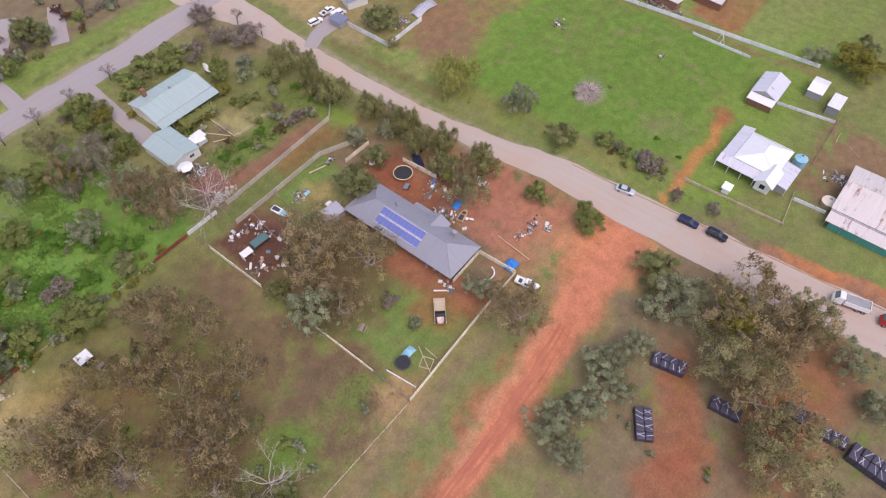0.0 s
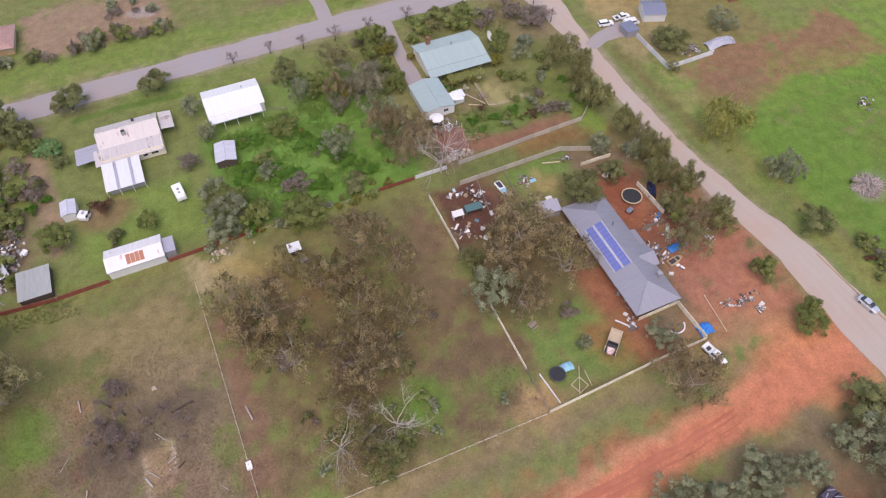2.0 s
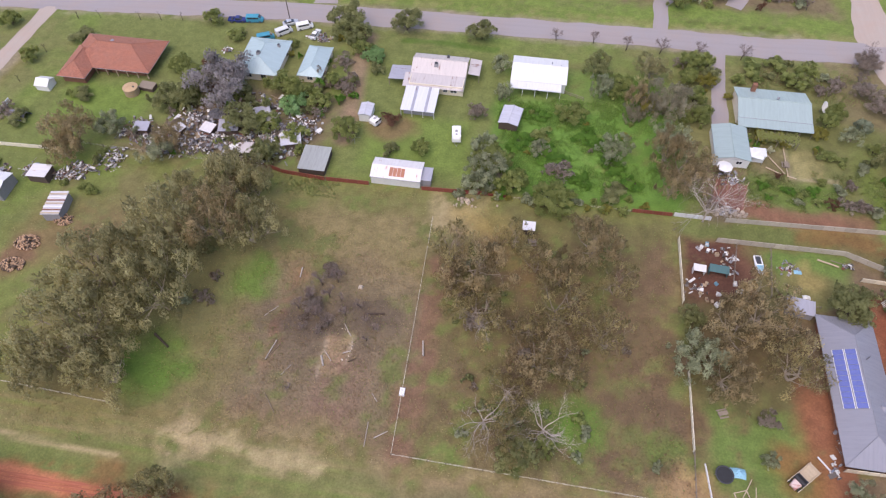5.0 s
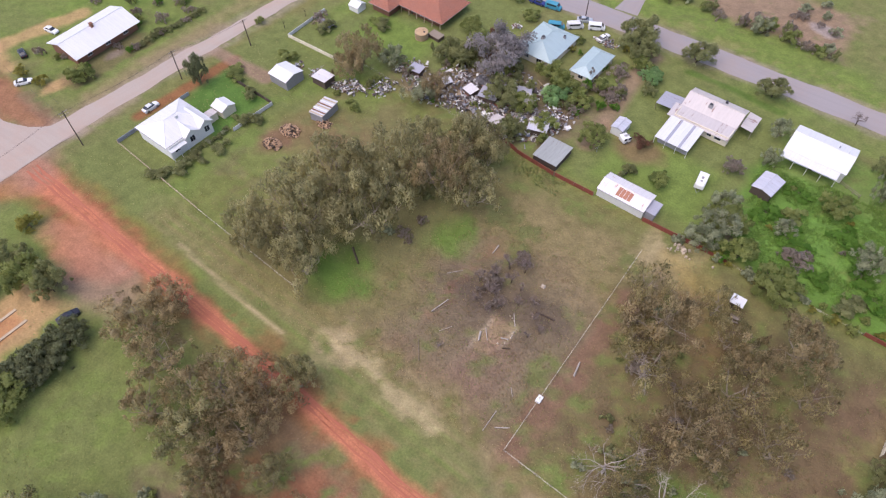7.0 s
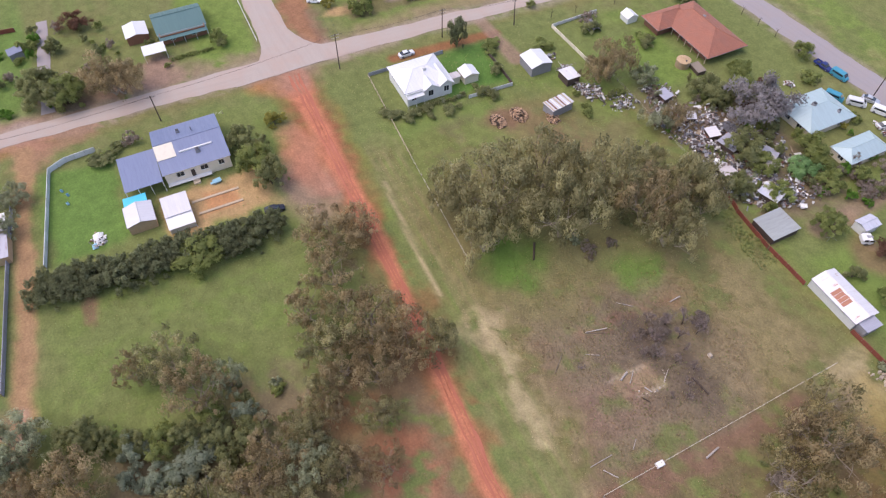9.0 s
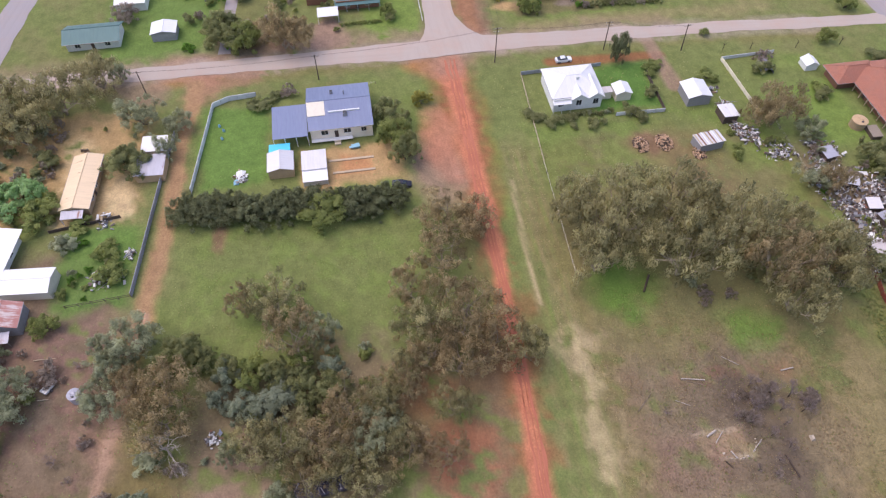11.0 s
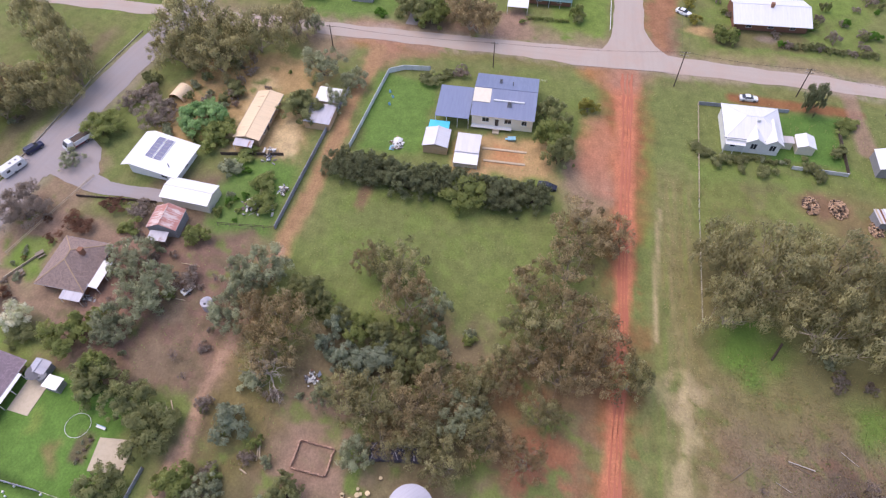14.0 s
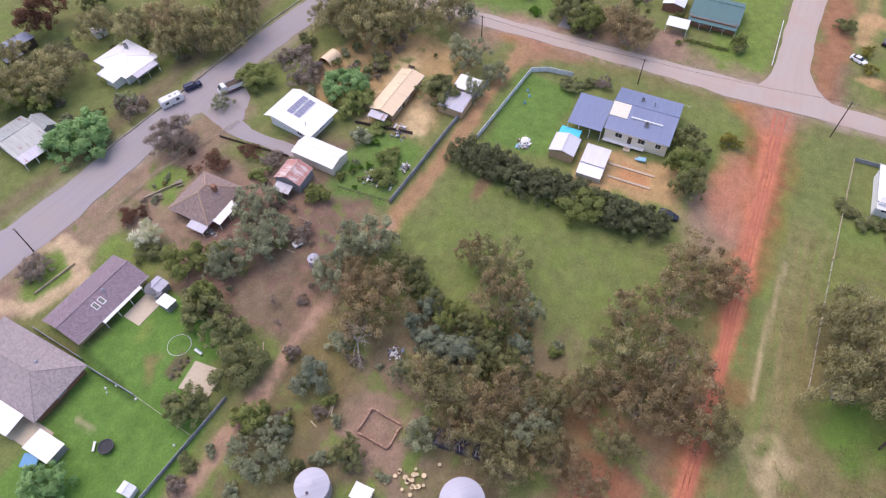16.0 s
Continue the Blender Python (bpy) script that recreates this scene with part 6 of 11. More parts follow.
part("shade_screen", Mesh().box(-10.9, -10.82, -9.2, 8.2, 0.0, 1.95), WALL_GREEN, b.ob, "sea-green shade cloth")
b.flue(1.0, 3.5, 4.6)
# north-east lot
b = Building("house", 134, 140.4, "cream house with a slate-blue hip roof", "house", -22)
b.walls(-6.4, 6.4, -4.2, 4.2, 2.6, WALL_WHITE)
b.hip(-6.6, 6.6, -4.4, 4.4, 2.6, 1.8, "x", SLATEBLUE_SHEET, 0.5).window("s", -3).window("s", 2).window("w", 0)
shed(121.8, 131.2, 6.4, 6.6, 2.5, 1.1, "x", SLATEBLUE_SHEET, WALL_WHITE, "cream garage with a slate-blue roof", -22, name="garage")
b = Building("house", -58, 193, "faded pink tile-roofed house across the street", "house", -4)
b.walls(-7.6, 7.6, -5, 5, 2.6, WALL_TAN)
b.hip(-7.8, 7.8, -5.2, 5.2, 2.6, 2.0, "x", PINK_TILE, 0.5).window("s", -4).window("s", 3).door("s", 0)
b = Building("carport", -70.4, 190.0, "white flat carport beside the pink-roofed house", "carport", -4)
b.lean(-3.4, 3.4, -3.6, 3.6, 2.6, 2.4, "x", WHITE_SHEET, 3)
b.lean(-3.4, 3.4, -3.62, -3.6, 2.5, 2.5, "y", WHITE_SHEET, 3)

# ---- fences ----
STICKS = plain("grey_cut_branches", srgb(176, 160, 152), 0.95, scale=3, per_object=0.3)
WIRE = plain("pale_galvanised_wire", srgb(206, 198, 180), 0.7)


def fence(x0, y0, x1, y1, h, material, label, style="sheet", post=None, bay=2.4, lean=0.0):
    """A straight run of fence: posts and, in each bay, a panel, rails or wires."""
    length, turn = math.hypot(x1 - x0, y1 - y0), math.degrees(math.atan2(y1 - y0, x1 - x0))
    ob = thing("fence", x0, y0, label, "fence", turn)
    n = max(1, round(length / bay))
    w = length / n
    post = post or TIMBER
    r = 0.05 if style != "wire" else 0.055
    pm = Mesh().box(-r, r, -r, r, -0.15, h + 0.06).data("post", post)
    if style == "sheet":
        panel = Mesh()
        ribs = 6
        line = [(0.02 + (w - 0.04) * k / (2 * ribs), (0.03 if k % 4 in (1, 2) else -0.01)) for k in range(2 * ribs + 1)]
        for (xa, ya), (xb, yb) in zip(line[:-1], line[1:]):
            lo_f, hi_f = (xa, ya - 0.06, 0.0), (xb, yb - 0.06, 0.0)
            lo_b, hi_b = (xa, ya + 0.06, 0.0), (xb, yb + 0.06, 0.0)
            up = lambda q: (q[0], q[1], h)
            panel.face([lo_f, hi_f, up(hi_f), up(lo_f)]).face([hi_b, lo_b, up(lo_b), up(hi_b)]).face([up(lo_f), up(hi_f), up(hi_b), up(lo_b)])
        pd = panel.data("panel", material)
    elif style == "rail":
        pd = Mesh().box(0, w, -0.03, 0.03, h * 0.42, h * 0.42 + 0.12).box(0, w, -0.03, 0.03, h * 0.85, h * 0.85 + 0.12).data("rail", material)
    elif style == "low":
        pd = Mesh().box(0.02, w - 0.02, -0.07, 0.07, -0.05, h).data("plank", material)
    else:
        m = Mesh()
        for k in range(3):
            m.tube((0, 0, h * (0.35 + 0.3 * k)), (w, 0, h * (0.35 + 0.3 * k)), 0.016, n=3, caps=False)
        pd = m.data("wire", WIRE)
    for k in range(n + 1):
        p = part("post", pm, None, ob)
        p.matrix_basis = pose(k * w, 0, 0, lean * math.sin(7.1 * k), lean * math.sin(3.3 * k), 0)
        if k < n:
            q = part(pd.name.split(".")[0], pd, None, ob)
            q.matrix_basis = pose(k * w, 0, 0, lean * math.sin(5.7 * k), 0, 0)
    return ob


GREYL, WOODL = "weathered grey sheet-iron fence with posts", "weathered timber plank fence on posts"
fence(34.6, 35.4, 61.5, 36.4, 1.2, PALE_FENCE, WOODL, "sheet", TIMBER_PALE, 2.0)
fence(34.6, 35.4, 34.8, 44.6, 0.9, TIMBER, "broken grey timber fence on posts", "rail")
fence(34.8, 44.8, 34.8, 60.5, 1.0, PALE_FENCE, "pale sheet-iron yard fence with posts", bay=2.2)
fence(34.6, 75.8, 34.5, 92.4, 1.3, PALE_FENCE, "pale sheet-iron yard fence with posts", bay=2.2)
fence(36.6, 43.0, 37.4, 36.2, 0.5, WHITE, "white board rail lying along the yard", "low", bay=3.4)
fence(42.6, 93.0, 69.4, 93.4, 1.5, TIMBER_GREY, WOODL)
fence(69.4, 93.4, 80.0, 89.0, 1.5, TIMBER_GREY, WOODL)
fence(71.5, 87.0, 79.8, 86.8, 1.2, PALE_FENCE, "pale sheet-iron yard fence with posts")
fence(46.8, 92.4, 45.2, 82.6, 1.1, TIMBER, WOODL, "rail")
fence(54.0, 92.6, 52.5, 80.0, 1.1, TIMBER, WOODL, "rail")
fence(45.0, 99.0, 80.0, 100.6, 1.4, TIMBER_GREY, WOODL)
fence(80.0, 100.6, 86, 106, 1.4, TIMBER_GREY, WOODL)
fence(80.6, 76.5, 81.2, 66.5, 1.3, PALE_FENCE, "pale sheet-iron yard fence with posts")
fence(74.0, 64.5, 79.6, 64.5, 1.3, TIMBER, WOODL, "sheet")
fence(60.3, 45.4, 69.8, 45.6, 1.3, PALE_FENCE, "pale sheet-iron yard fence with posts", "sheet", bay=1.9)
fence(70.0, 45.6, 70.4, 36.4, 1.3, PALE_FENCE, "pale timber yard fence by the house", "sheet", bay=1.9)
fence(70.4, 36.4, 62.2, 36.4, 1.1, PALE_FENCE, "pale sheet-iron yard fence with posts", "sheet", bay=1.6)
fence(-57.5, 98.3, -46.5, 97.4, 1.2, RED_FENCE, "rust-red sheet fence along the back lots")
fence(-46.3, 97.5, -36.0, 97.7, 1.2, RED_FENCE, "rust-red sheet fence along the back lots")
fence(-23.6, 98.0, -8.5, 98.6, 1.2, RED_FENCE, "rust-red sheet fence along the back lots")
fence(-8.2, 98.6, -4.0, 98.6, 0.9, RED_FENCE, "low rusted sheet fence behind weeds", bay=2.1)
fence(24.6, 98.8, 33.5, 98.9, 1.1, RED_FENCE, "low rusted sheet fence behind weeds", bay=2.2)
fence(-4.0, 98.6, 24.4, 98.8, 0.6, TIMBER_DARK, "low broken fence hidden in weeds", "wire", TIMBER_DARK, 3.0)
fence(33.8, 99.0, 42.0, 99.0, 1.2, GREY_FENCE, GREYL)
fence(-62, 99.5, -57.6, 98.4, 1.3, RED_FENCE, "rust-red sheet fence along the back lots")
fence(-78, 101, -62.2, 99.6, 1.3, TIMBER_DARK, "dark broken fence behind the scrap yard", "rail")
fence(-18.1, 36.2, -19.6, 90.0, 0.85, TIMBER_PALE, "thin wire paddock fence on pale posts", "wire", TIMBER_PALE, 3.0)
fence(-18.1, 36.1, 34.2, 35.3, 0.7, TIMBER_PALE, "low wire paddock fence on grey posts", "wire", TIMBER, 3.2)
fence(-62, 99, -110, 100, 0.9, TIMBER, "wire paddock fence on grey posts", "wire", TIMBER, 3.4)
fence(-136.8, 40.7, -104.4, 38.9, 1.0, TIMBER_PALE, "pale post and wire garden fence", "rail", TIMBER_PALE, 2.8)
fence(-104.4, 38.9, -72, 37.6, 0.8, TIMBER, "wire paddock fence on grey posts", "wire", TIMBER, 3.2)
fence(-136.8, 40.8, -137.2, 63, 1.1, DARK_FENCE, "dark garden fence behind the cottage")
fence(-117.5, 61.0, -117.1, 73.8, 1.1, GREY_FENCE, GREYL)
fence(-117.4, 73.9, -132.0, 74.2, 1.1, TIMBER_DARK, "dark timber garden fence", "sheet")
fence(-134.6, 96.4, -113.8, 97.2, 1.1, PALE_FENCE, "cream sheet-iron fence along the lot")
fence(-134.6, 96.4, -135.2, 112, 1.0, GREY_FENCE, GREYL)
fence(-107.6, -43.5, -136.4, -39.8, 1.5, GREY_FENCE, "grey sheet fence round the lawn")
fence(-136.4, -39.8, -138.4, -36.0, 1.5, GREY_FENCE, "grey sheet fence round the lawn", bay=2.0)
fence(-138.4, -36.0, -139.0, -29.0, 1.5, GREY_FENCE, "grey sheet fence round the lawn")
fence(-139.2, -14, -139.2, 2, 0.9, TIMBER, "low timber street fence", "wire", TIMBER, 2.8)
fence(-80.8, -53.7, -114.0, -50.4, 1.4, DARK_FENCE, "blue-grey sheet fence along the sandy lane")
fence(-80.8, -53.7, -80.0, -66.5, 1.2, TIMBER_DARK, "dark timber fence at the end of the lot", "rail")
fence(-114.0, -50.4, -128, -48.6, 1.4, DARK_FENCE, "blue-grey sheet fence along the sandy lane")
fence(-102.8, -58.6, -100.6, -73.5, 0.9, TIMBER_DARK, "dark timber fence between the yards", "sheet")
fence(-26.8, -60.2, 2.0, -64.0, 1.1, DARK_FENCE, "dark blue-grey sheet fence along the lane")
fence(-18.2, -61.8, -20.2, -76.0, 0.9, TIMBER, "thin wire fence between the lawns", "wire", TIMBER, 2.6)
fence(-20.2, -76.0, -21.2, -88.0, 1.1, DARK_FENCE, "dark sheet fence between the houses")
fence(-22.0, -90.0, -23.4, -104.0, 1.1, DARK_FENCE, "dark sheet fence between the houses")
fence(-65.2, -108.5, -89.0, -100.3, 0.9, TIMBER_PALE, "pale post and rail fence along the road", "rail", TIMBER_PALE, 2.6)
fence(-52.5, -110.2, -62.6, -108.4, 0.9, TIMBER_PALE, "pale post and rail fence along the road", "rail", TIMBER_PALE, 2.6)
fence(-59.4, -105.8, -66.8, -101.2, 0.5, TIMBER_PALE, "low timber edging by the lawn", "low")
fence(-29.5, -109.8, -38.8, -107.6, 0.5, TIMBER_PALE, "low pale timber rail beside the drive", "low")
fence(-82.9, -101.6, -84.0, -82.6, 0.6, TIMBER_DARK, "low dark retaining edge beside the drive", "low")
fence(-68.0, -124.4, -99.6, -119.6, 0.3, TIMBER_GREY, "low weathered kerb board along the road", "low", bay=3.0)
fence(-99.6, -119.6, -121.4, -117.2, 0.3, TIMBER_GREY, "low weathered kerb board along the road", "low", bay=3.0)
fence(-121.4, -117.2, -143.0, -112.6, 0.3, TIMBER_GREY, "low weathered kerb board along the road", "low", bay=3.0)
fence(111.8, 124.0, 111.8, 108.4, 1.5, GREY_FENCE, "grey sheet fence round the corner lot")
fence(111.8, 108.4, 127.0, 108.9, 1.5, GREY_FENCE, "grey sheet fence round the corner lot")
fence(117.3, 20.8, 118.4, -3.0, 0.8, TIMBER_PALE, "old timber picket fence by the cottage", "sheet", bay=2.2)
fence(118.0, -2.8, 129.6, -1.4, 0.9, TIMBER_PALE, "pale timber fence beside the cottage", "rail")
fence(127.2, -1.9, 127.6, -9.2, 1.0, GREY_FENCE, GREYL)
fence(156.6, 13.6, 158.6, -0.8, 0.9, GREY_FENCE, GREYL)
fence(140.7, -1.6, 160.5, -1.2, 0.9, TIMBER, "wire paddock fence on grey posts", "rail")
fence(170.4, 44.0, 170.0, 26.5, 0.8, GREY_FENCE, GREYL)
fence(172.8, 70.0, 177.8, 10.0, 1.2, GREY_FENCE, "long grey sheet fence at the paddock edge")
fence(7.6, 136.2, 12.5, 134.4, 1.2, TIMBER, WOODL, "rail", bay=1.6)

fence(-201, -67, -198, -42.6, 1.3, RED_FENCE, "red-brown sheet fence behind the gardens")
fence(-164.5, 18.2, -186, 18.4, 0.3, WHITE, "low white kerb edging by the junction", "low")
# kerb of the eastern street
for n in range(22):
    y = 42 - 4.0 * n
    x = 103.4 + 0.00009 * (74 - y) ** 2 + 0.055 * (74 - y)
    k = solid("kerb", Mesh().box(-0.12, 0.12, -1.95, 1.95, -0.1, 0.13, taper=0.02), KERB, x, y, "stained concrete kerb stone along the street", "kerb", 3.5, kind="structure")


# ---- vehicles ----
def loft(stations):
    """A closed hull through cross-sections (x, half width low, half width high, z low, z high)."""
    m, rings = Mesh(), []
    for x, wl, wh, zl, zh in stations:
        b = min(0.12, (zh - zl) * 0.3)
        rings.append([(x, -wl, zl), (x, -wl, zl + (zh - zl) * 0.55), (x, -wh, zh - b * 0.6), (x, -wh + b, zh), (x, wh - b, zh), (x, wh, zh - b * 0.6), (x, wl, zl + (zh - zl) * 0.55), (x, wl, zl)])
    for a, b in zip(rings[:-1], rings[1:]):
        for k in range(8):
            j = (k + 1) % 8
            m.face([a[j], a[k], b[k], b[j]])
    m.face(rings[0]).face(rings[-1][::-1])
    return m


WHEEL = {}


def wheels(ob, xs, half, r=0.33):
    if r not in WHEEL:
        WHEEL[r] = (Mesh().tube((0, -0.11, 0), (0, 0.11, 0), r, n=14).data("tyre", BLACK), Mesh().tube((0, -0.12, 0), (0, 0.12, 0), r * 0.6, n=10).data("rim", STEEL))
    for x in xs:
        for s in (-1, 1):
            t = part("tyre", WHEEL[r][0], None, ob)
            t.matrix_basis = pose(x, s * half, r)
            part("rim", WHEEL[r][1], None, t)


def lights(ob, front, back, half, z):
    for s in (-1, 1):
        part("headlight", Mesh().box(front - 0.08, front + 0.02, s * half - 0.18, s * half + 0.18, z, z + 0.14), WHITE, ob)
        part("tail_light", Mesh().box(back - 0.02, back + 0.06, s * half - 0.14, s * half + 0.14, z + 0.1, z + 0.26), RED_PAINT, ob)


def car(x, y, turn, paint, kind, label):
    ob = thing("car", x, y, label, "car", turn)
    if kind == "sedan":
        part("body", loft([(-2.25, 0.78, 0.72, 0.3, 0.92), (-2.0, 0.86, 0.82, 0.2, 0.98), (-0.6, 0.88, 0.84, 0.18, 1.0), (0.8, 0.88, 0.84, 0.18, 0.98), (1.9, 0.86, 0.78, 0.2, 0.84), (2.25, 0.74, 0.66, 0.32, 0.72)]), paint, ob, smooth=False)
        part("cabin_glass", loft([(-1.75, 0.72, 0.6, 0.96, 1.0), (-1.05, 0.76, 0.6, 0.96, 1.38), (0.2, 0.76, 0.6, 0.96, 1.4), (1.05, 0.72, 0.62, 0.94, 0.99)]), GLASS, ob)
        part("roof", loft([(-1.05, 0.62, 0.58, 1.36, 1.42), (0.25, 0.62, 0.58, 1.38, 1.44)]), paint, ob)
        wheels(ob, (-1.35, 1.4), 0.78), lights(ob, 2.2, -2.25, 0.5, 0.55)
    elif kind in ("wagon", "offroad"):
        t = 0.25 if kind == "offroad" else 0.0
        part("body", loft([(-2.3, 0.8, 0.78, 0.35 + t, 1.0 + t), (-2.1, 0.88, 0.85, 0.25 + t, 1.02 + t), (0.9, 0.9, 0.86, 0.22 + t, 1.02 + t), (1.95, 0.88, 0.8, 0.24 + t, 0.92 + t), (2.3, 0.78, 0.7, 0.35 + t, 0.8 + t)]), paint, ob)
        part("cabin_glass", loft([(-2.15, 0.78, 0.7, 1.0 + t, 1.25 + t), (-1.95, 0.8, 0.66, 1.0 + t, 1.5 + t), (0.3, 0.8, 0.66, 1.0 + t, 1.52 + t), (1.1, 0.76, 0.68, 0.98 + t, 1.03 + t)]), GLASS, ob)
        part("roof", loft([(-1.98, 0.68, 0.64, 1.48 + t, 1.55 + t), (0.35, 0.68, 0.64, 1.5 + t, 1.57 + t)]), paint, ob)
        wheels(ob, (-1.4, 1.4), 0.8, 0.33 + 0.06 * (t > 0)), lights(ob, 2.25, -2.3, 0.52, 0.62 + t)
        if t:
            for s in (-0.55, 0.55):
                part("roof_rail", Mesh().tube((-1.8, s, 1.86), (0.2, s, 1.87), 0.03, n=5), STEEL, ob)
    elif kind == "van":
        part("body", loft([(-2.4, 0.86, 0.82, 0.3, 1.9), (-2.2, 0.9, 0.84, 0.25, 1.98), (1.2, 0.9, 0.84, 0.25, 1.98), (1.9, 0.88, 0.78, 0.25, 1.35), (2.4, 0.8, 0.7, 0.32, 0.95)]), paint, ob)
        part("windscreen", Mesh().slab([(1.92, -0.72, 1.4), (1.92, 0.72, 1.4), (1.28, 0.74, 1.98), (1.28, -0.74, 1.98)], 0.03), GLASS, ob)
        for s in (-1, 1):
            part("side_window", Mesh().box(-1.9, 1.2, s * 0.885 - 0.012, s * 0.885 + 0.012, 1.25, 1.72), GLASS, ob)
        wheels(ob, (-1.5, 1.5), 0.8), lights(ob, 2.35, -2.4, 0.55, 0.65)
    elif kind == "ute":
        part("body", loft([(-0.5, 0.86, 0.84, 0.3, 1.0), (0.9, 0.88, 0.84, 0.25, 1.02), (2.1, 0.86, 0.78, 0.26, 0.95), (2.6, 0.76, 0.7, 0.36, 0.82)]), paint, ob)
        part("cabin_glass", loft([(-0.45, 0.78, 0.7, 1.0, 1.3), (-0.3, 0.78, 0.66, 1.0, 1.58), (0.7, 0.78, 0.66, 1.0, 1.58), (1.4, 0.74, 0.68, 1.0, 1.03)]), GLASS, ob)
        part("roof", loft([(-0.35, 0.68, 0.64, 1.55, 1.62), (0.75, 0.68, 0.64, 1.56, 1.63)]), paint, ob)
        tray = part("tray", Mesh().box(-2.6, -0.55, -0.9, 0.9, 0.62, 0.74).box(-2.6, -0.55, -0.9, -0.84, 0.74, 1.05).box(-2.6, -0.55, 0.84, 0.9, 0.74, 1.05).box(-2.6, -2.54, -0.84, 0.84, 0.74, 1.05), paint, ob)
        part("tray_load", Mesh().box(-1.9, -1.1, -0.5, 0.4, 0.74, 1.1, taper=0.1), DARK, tray)
        part("chassis", Mesh().box(-2.5, 2.2, -0.4, 0.4, 0.35, 0.6), DARK, ob)
        wheels(ob, (-1.6, 1.6), 0.78, 0.36), lights(ob, 2.55, -2.6, 0.55, 0.6)
    return ob


SILVER = plain("silver_car_paint", srgb(196, 200, 206), 0.3, 0.4, dirt=0.15)
NAVY = plain("navy_car_paint", srgb(34, 44, 78), 0.3, 0.2, dirt=0.1)
GRAPHITE = plain("dark_car_paint", srgb(40, 42, 54), 0.3, 0.2, dirt=0.1)
CARWHITE = plain("white_car_paint", (0.8, 0.8, 0.8), 0.35, dirt=0.12)
TURQ = plain("faded_turquoise_paint", srgb(50, 150, 176), 0.5)
ROYAL = plain("deep_blue_paint", srgb(30, 50, 120), 0.45)
car(105.4, 29.6, -80, SILVER, "sedan", "silver sedan parked along the kerb")
car(105.8, 13.9, -86, NAVY, "wagon", "navy blue hatchback parked along the kerb")
car(106.2, 7.3, -88, GRAPHITE, "offroad", "dark grey four-wheel drive with roof rails")
car(69.6, 32.9, -78, CARWHITE, "ute", "white utility with an open loaded tray")
car(106.8, 132.4, -10, CARWHITE, "wagon", "white station wagon parked on the verge")
car(112.6, 133.2, 0, CARWHITE, "ute", "white utility parked by the blue-roofed garage")
car(113.6, 129.6, -6, CARWHITE, "van", "white van parked by the fence")
car(82.6, 73.4, 60, NAVY, "wagon", "dark blue hatchback under trees")
car(-140.7, 53.6, 92, CARWHITE, "sedan", "white sedan parked beside the cottage")
car(-72.6, 150.2, 42, CARWHITE, "van", "white van parked on the grass verge")
car(-67.4, 153.4, 28, CARWHITE, "van", "long white van parked on the street edge")
car(-72.0, 154.6, 30, SILVER, "sedan", "silver sedan parked behind a power pole")
car(-76.8, 146.7, 26, TURQ, "van", "faded turquoise van by the house")
car(-82.6, 154.4, 8, TURQ, "van", "turquoise van parked on the street")
car(-87.6, 153.6, 8, ROYAL, "ute", "deep blue utility parked on the street")
car(-63.4, 150.4, 80, CARWHITE, "sedan", "old white sedan among clutter")
car(-94.9, -118.6, 150, NAVY, "offroad", "dark blue four-wheel drive towing a caravan")
car(178.8, 62.0, -88, CARWHITE, "sedan", "white sedan by the far sheds")
car(182.0, 84.8, -85, CARWHITE, "wagon", "white wagon by the far fence")
car(-175.6, 39.0, 60, CARWHITE, "sedan", "old cream sedan on red earth")
car(-187.0, 45.5, 165, GRAPHITE, "sedan", "dark sedan on a sandy drive")
car(-190.0, 56.5, 10, CARWHITE, "sedan", "white sedan on a sandy drive")
car(-102.6, 4.6, 80, GRAPHITE, "sedan", "dark sedan half hidden by the hedge")


def truck(x, y, turn, cab, box, label, load=None):
    ob = thing("truck", x, y, label, "truck", turn)
    c = part("cab", loft([(1.6, 1.1, 1.05, 0.6, 2.5), (2.6, 1.12, 1.02, 0.6, 2.55), (3.3, 1.1, 0.98, 0.6, 1.7), (3.6, 1.05, 0.95, 0.6, 1.2)]), cab, ob)
    part("windscreen", Mesh().slab([(3.32, -0.9, 1.72), (3.32, 0.9, 1.72), (2.66, 0.92, 2.53), (2.66, -0.92, 2.53)], 0.03), GLASS, c)
    part("chassis", Mesh().box(-3.4, 3.3, -0.95, 0.95, 0.5, 0.8), RED_PAINT, ob)
    bin_ = Mesh().box(-3.5, 1.4, -1.2, 1.2, 0.95, 1.05)
    for a in ((-3.5, 1.4, -1.2, -1.12), (-3.5, 1.4, 1.12, 1.2), (-3.5, -3.42, -1.12, 1.12), (1.32, 1.4, -1.12, 1.12)):
        bin_.box(*a, 1.05, 2.1)
    part("tipper_body", bin_, box, ob)
    part("load_cover", Mesh().box(-3.4, 1.3, -1.1, 1.1, 1.7, 1.95, taper=0.1), load or WALL_GREY, ob)
    wheels(ob, (-2.6, -1.5, 2.6), 1.0, 0.48)
    lights(ob, 3.55, -3.5, 0.8, 0.85)
    return ob


truck(106.6, -21.6, 102, CARWHITE, CARWHITE, "white tipper truck with a grey covered load")
truck(107.2, -31.0, 102, RED_PAINT, WHITE, "red truck parked behind the tipper")
truck(-98.6, -108.9, -31, CARWHITE, WHITE, "white tipper truck with a dark load on the verge", TIMBER_DARK)


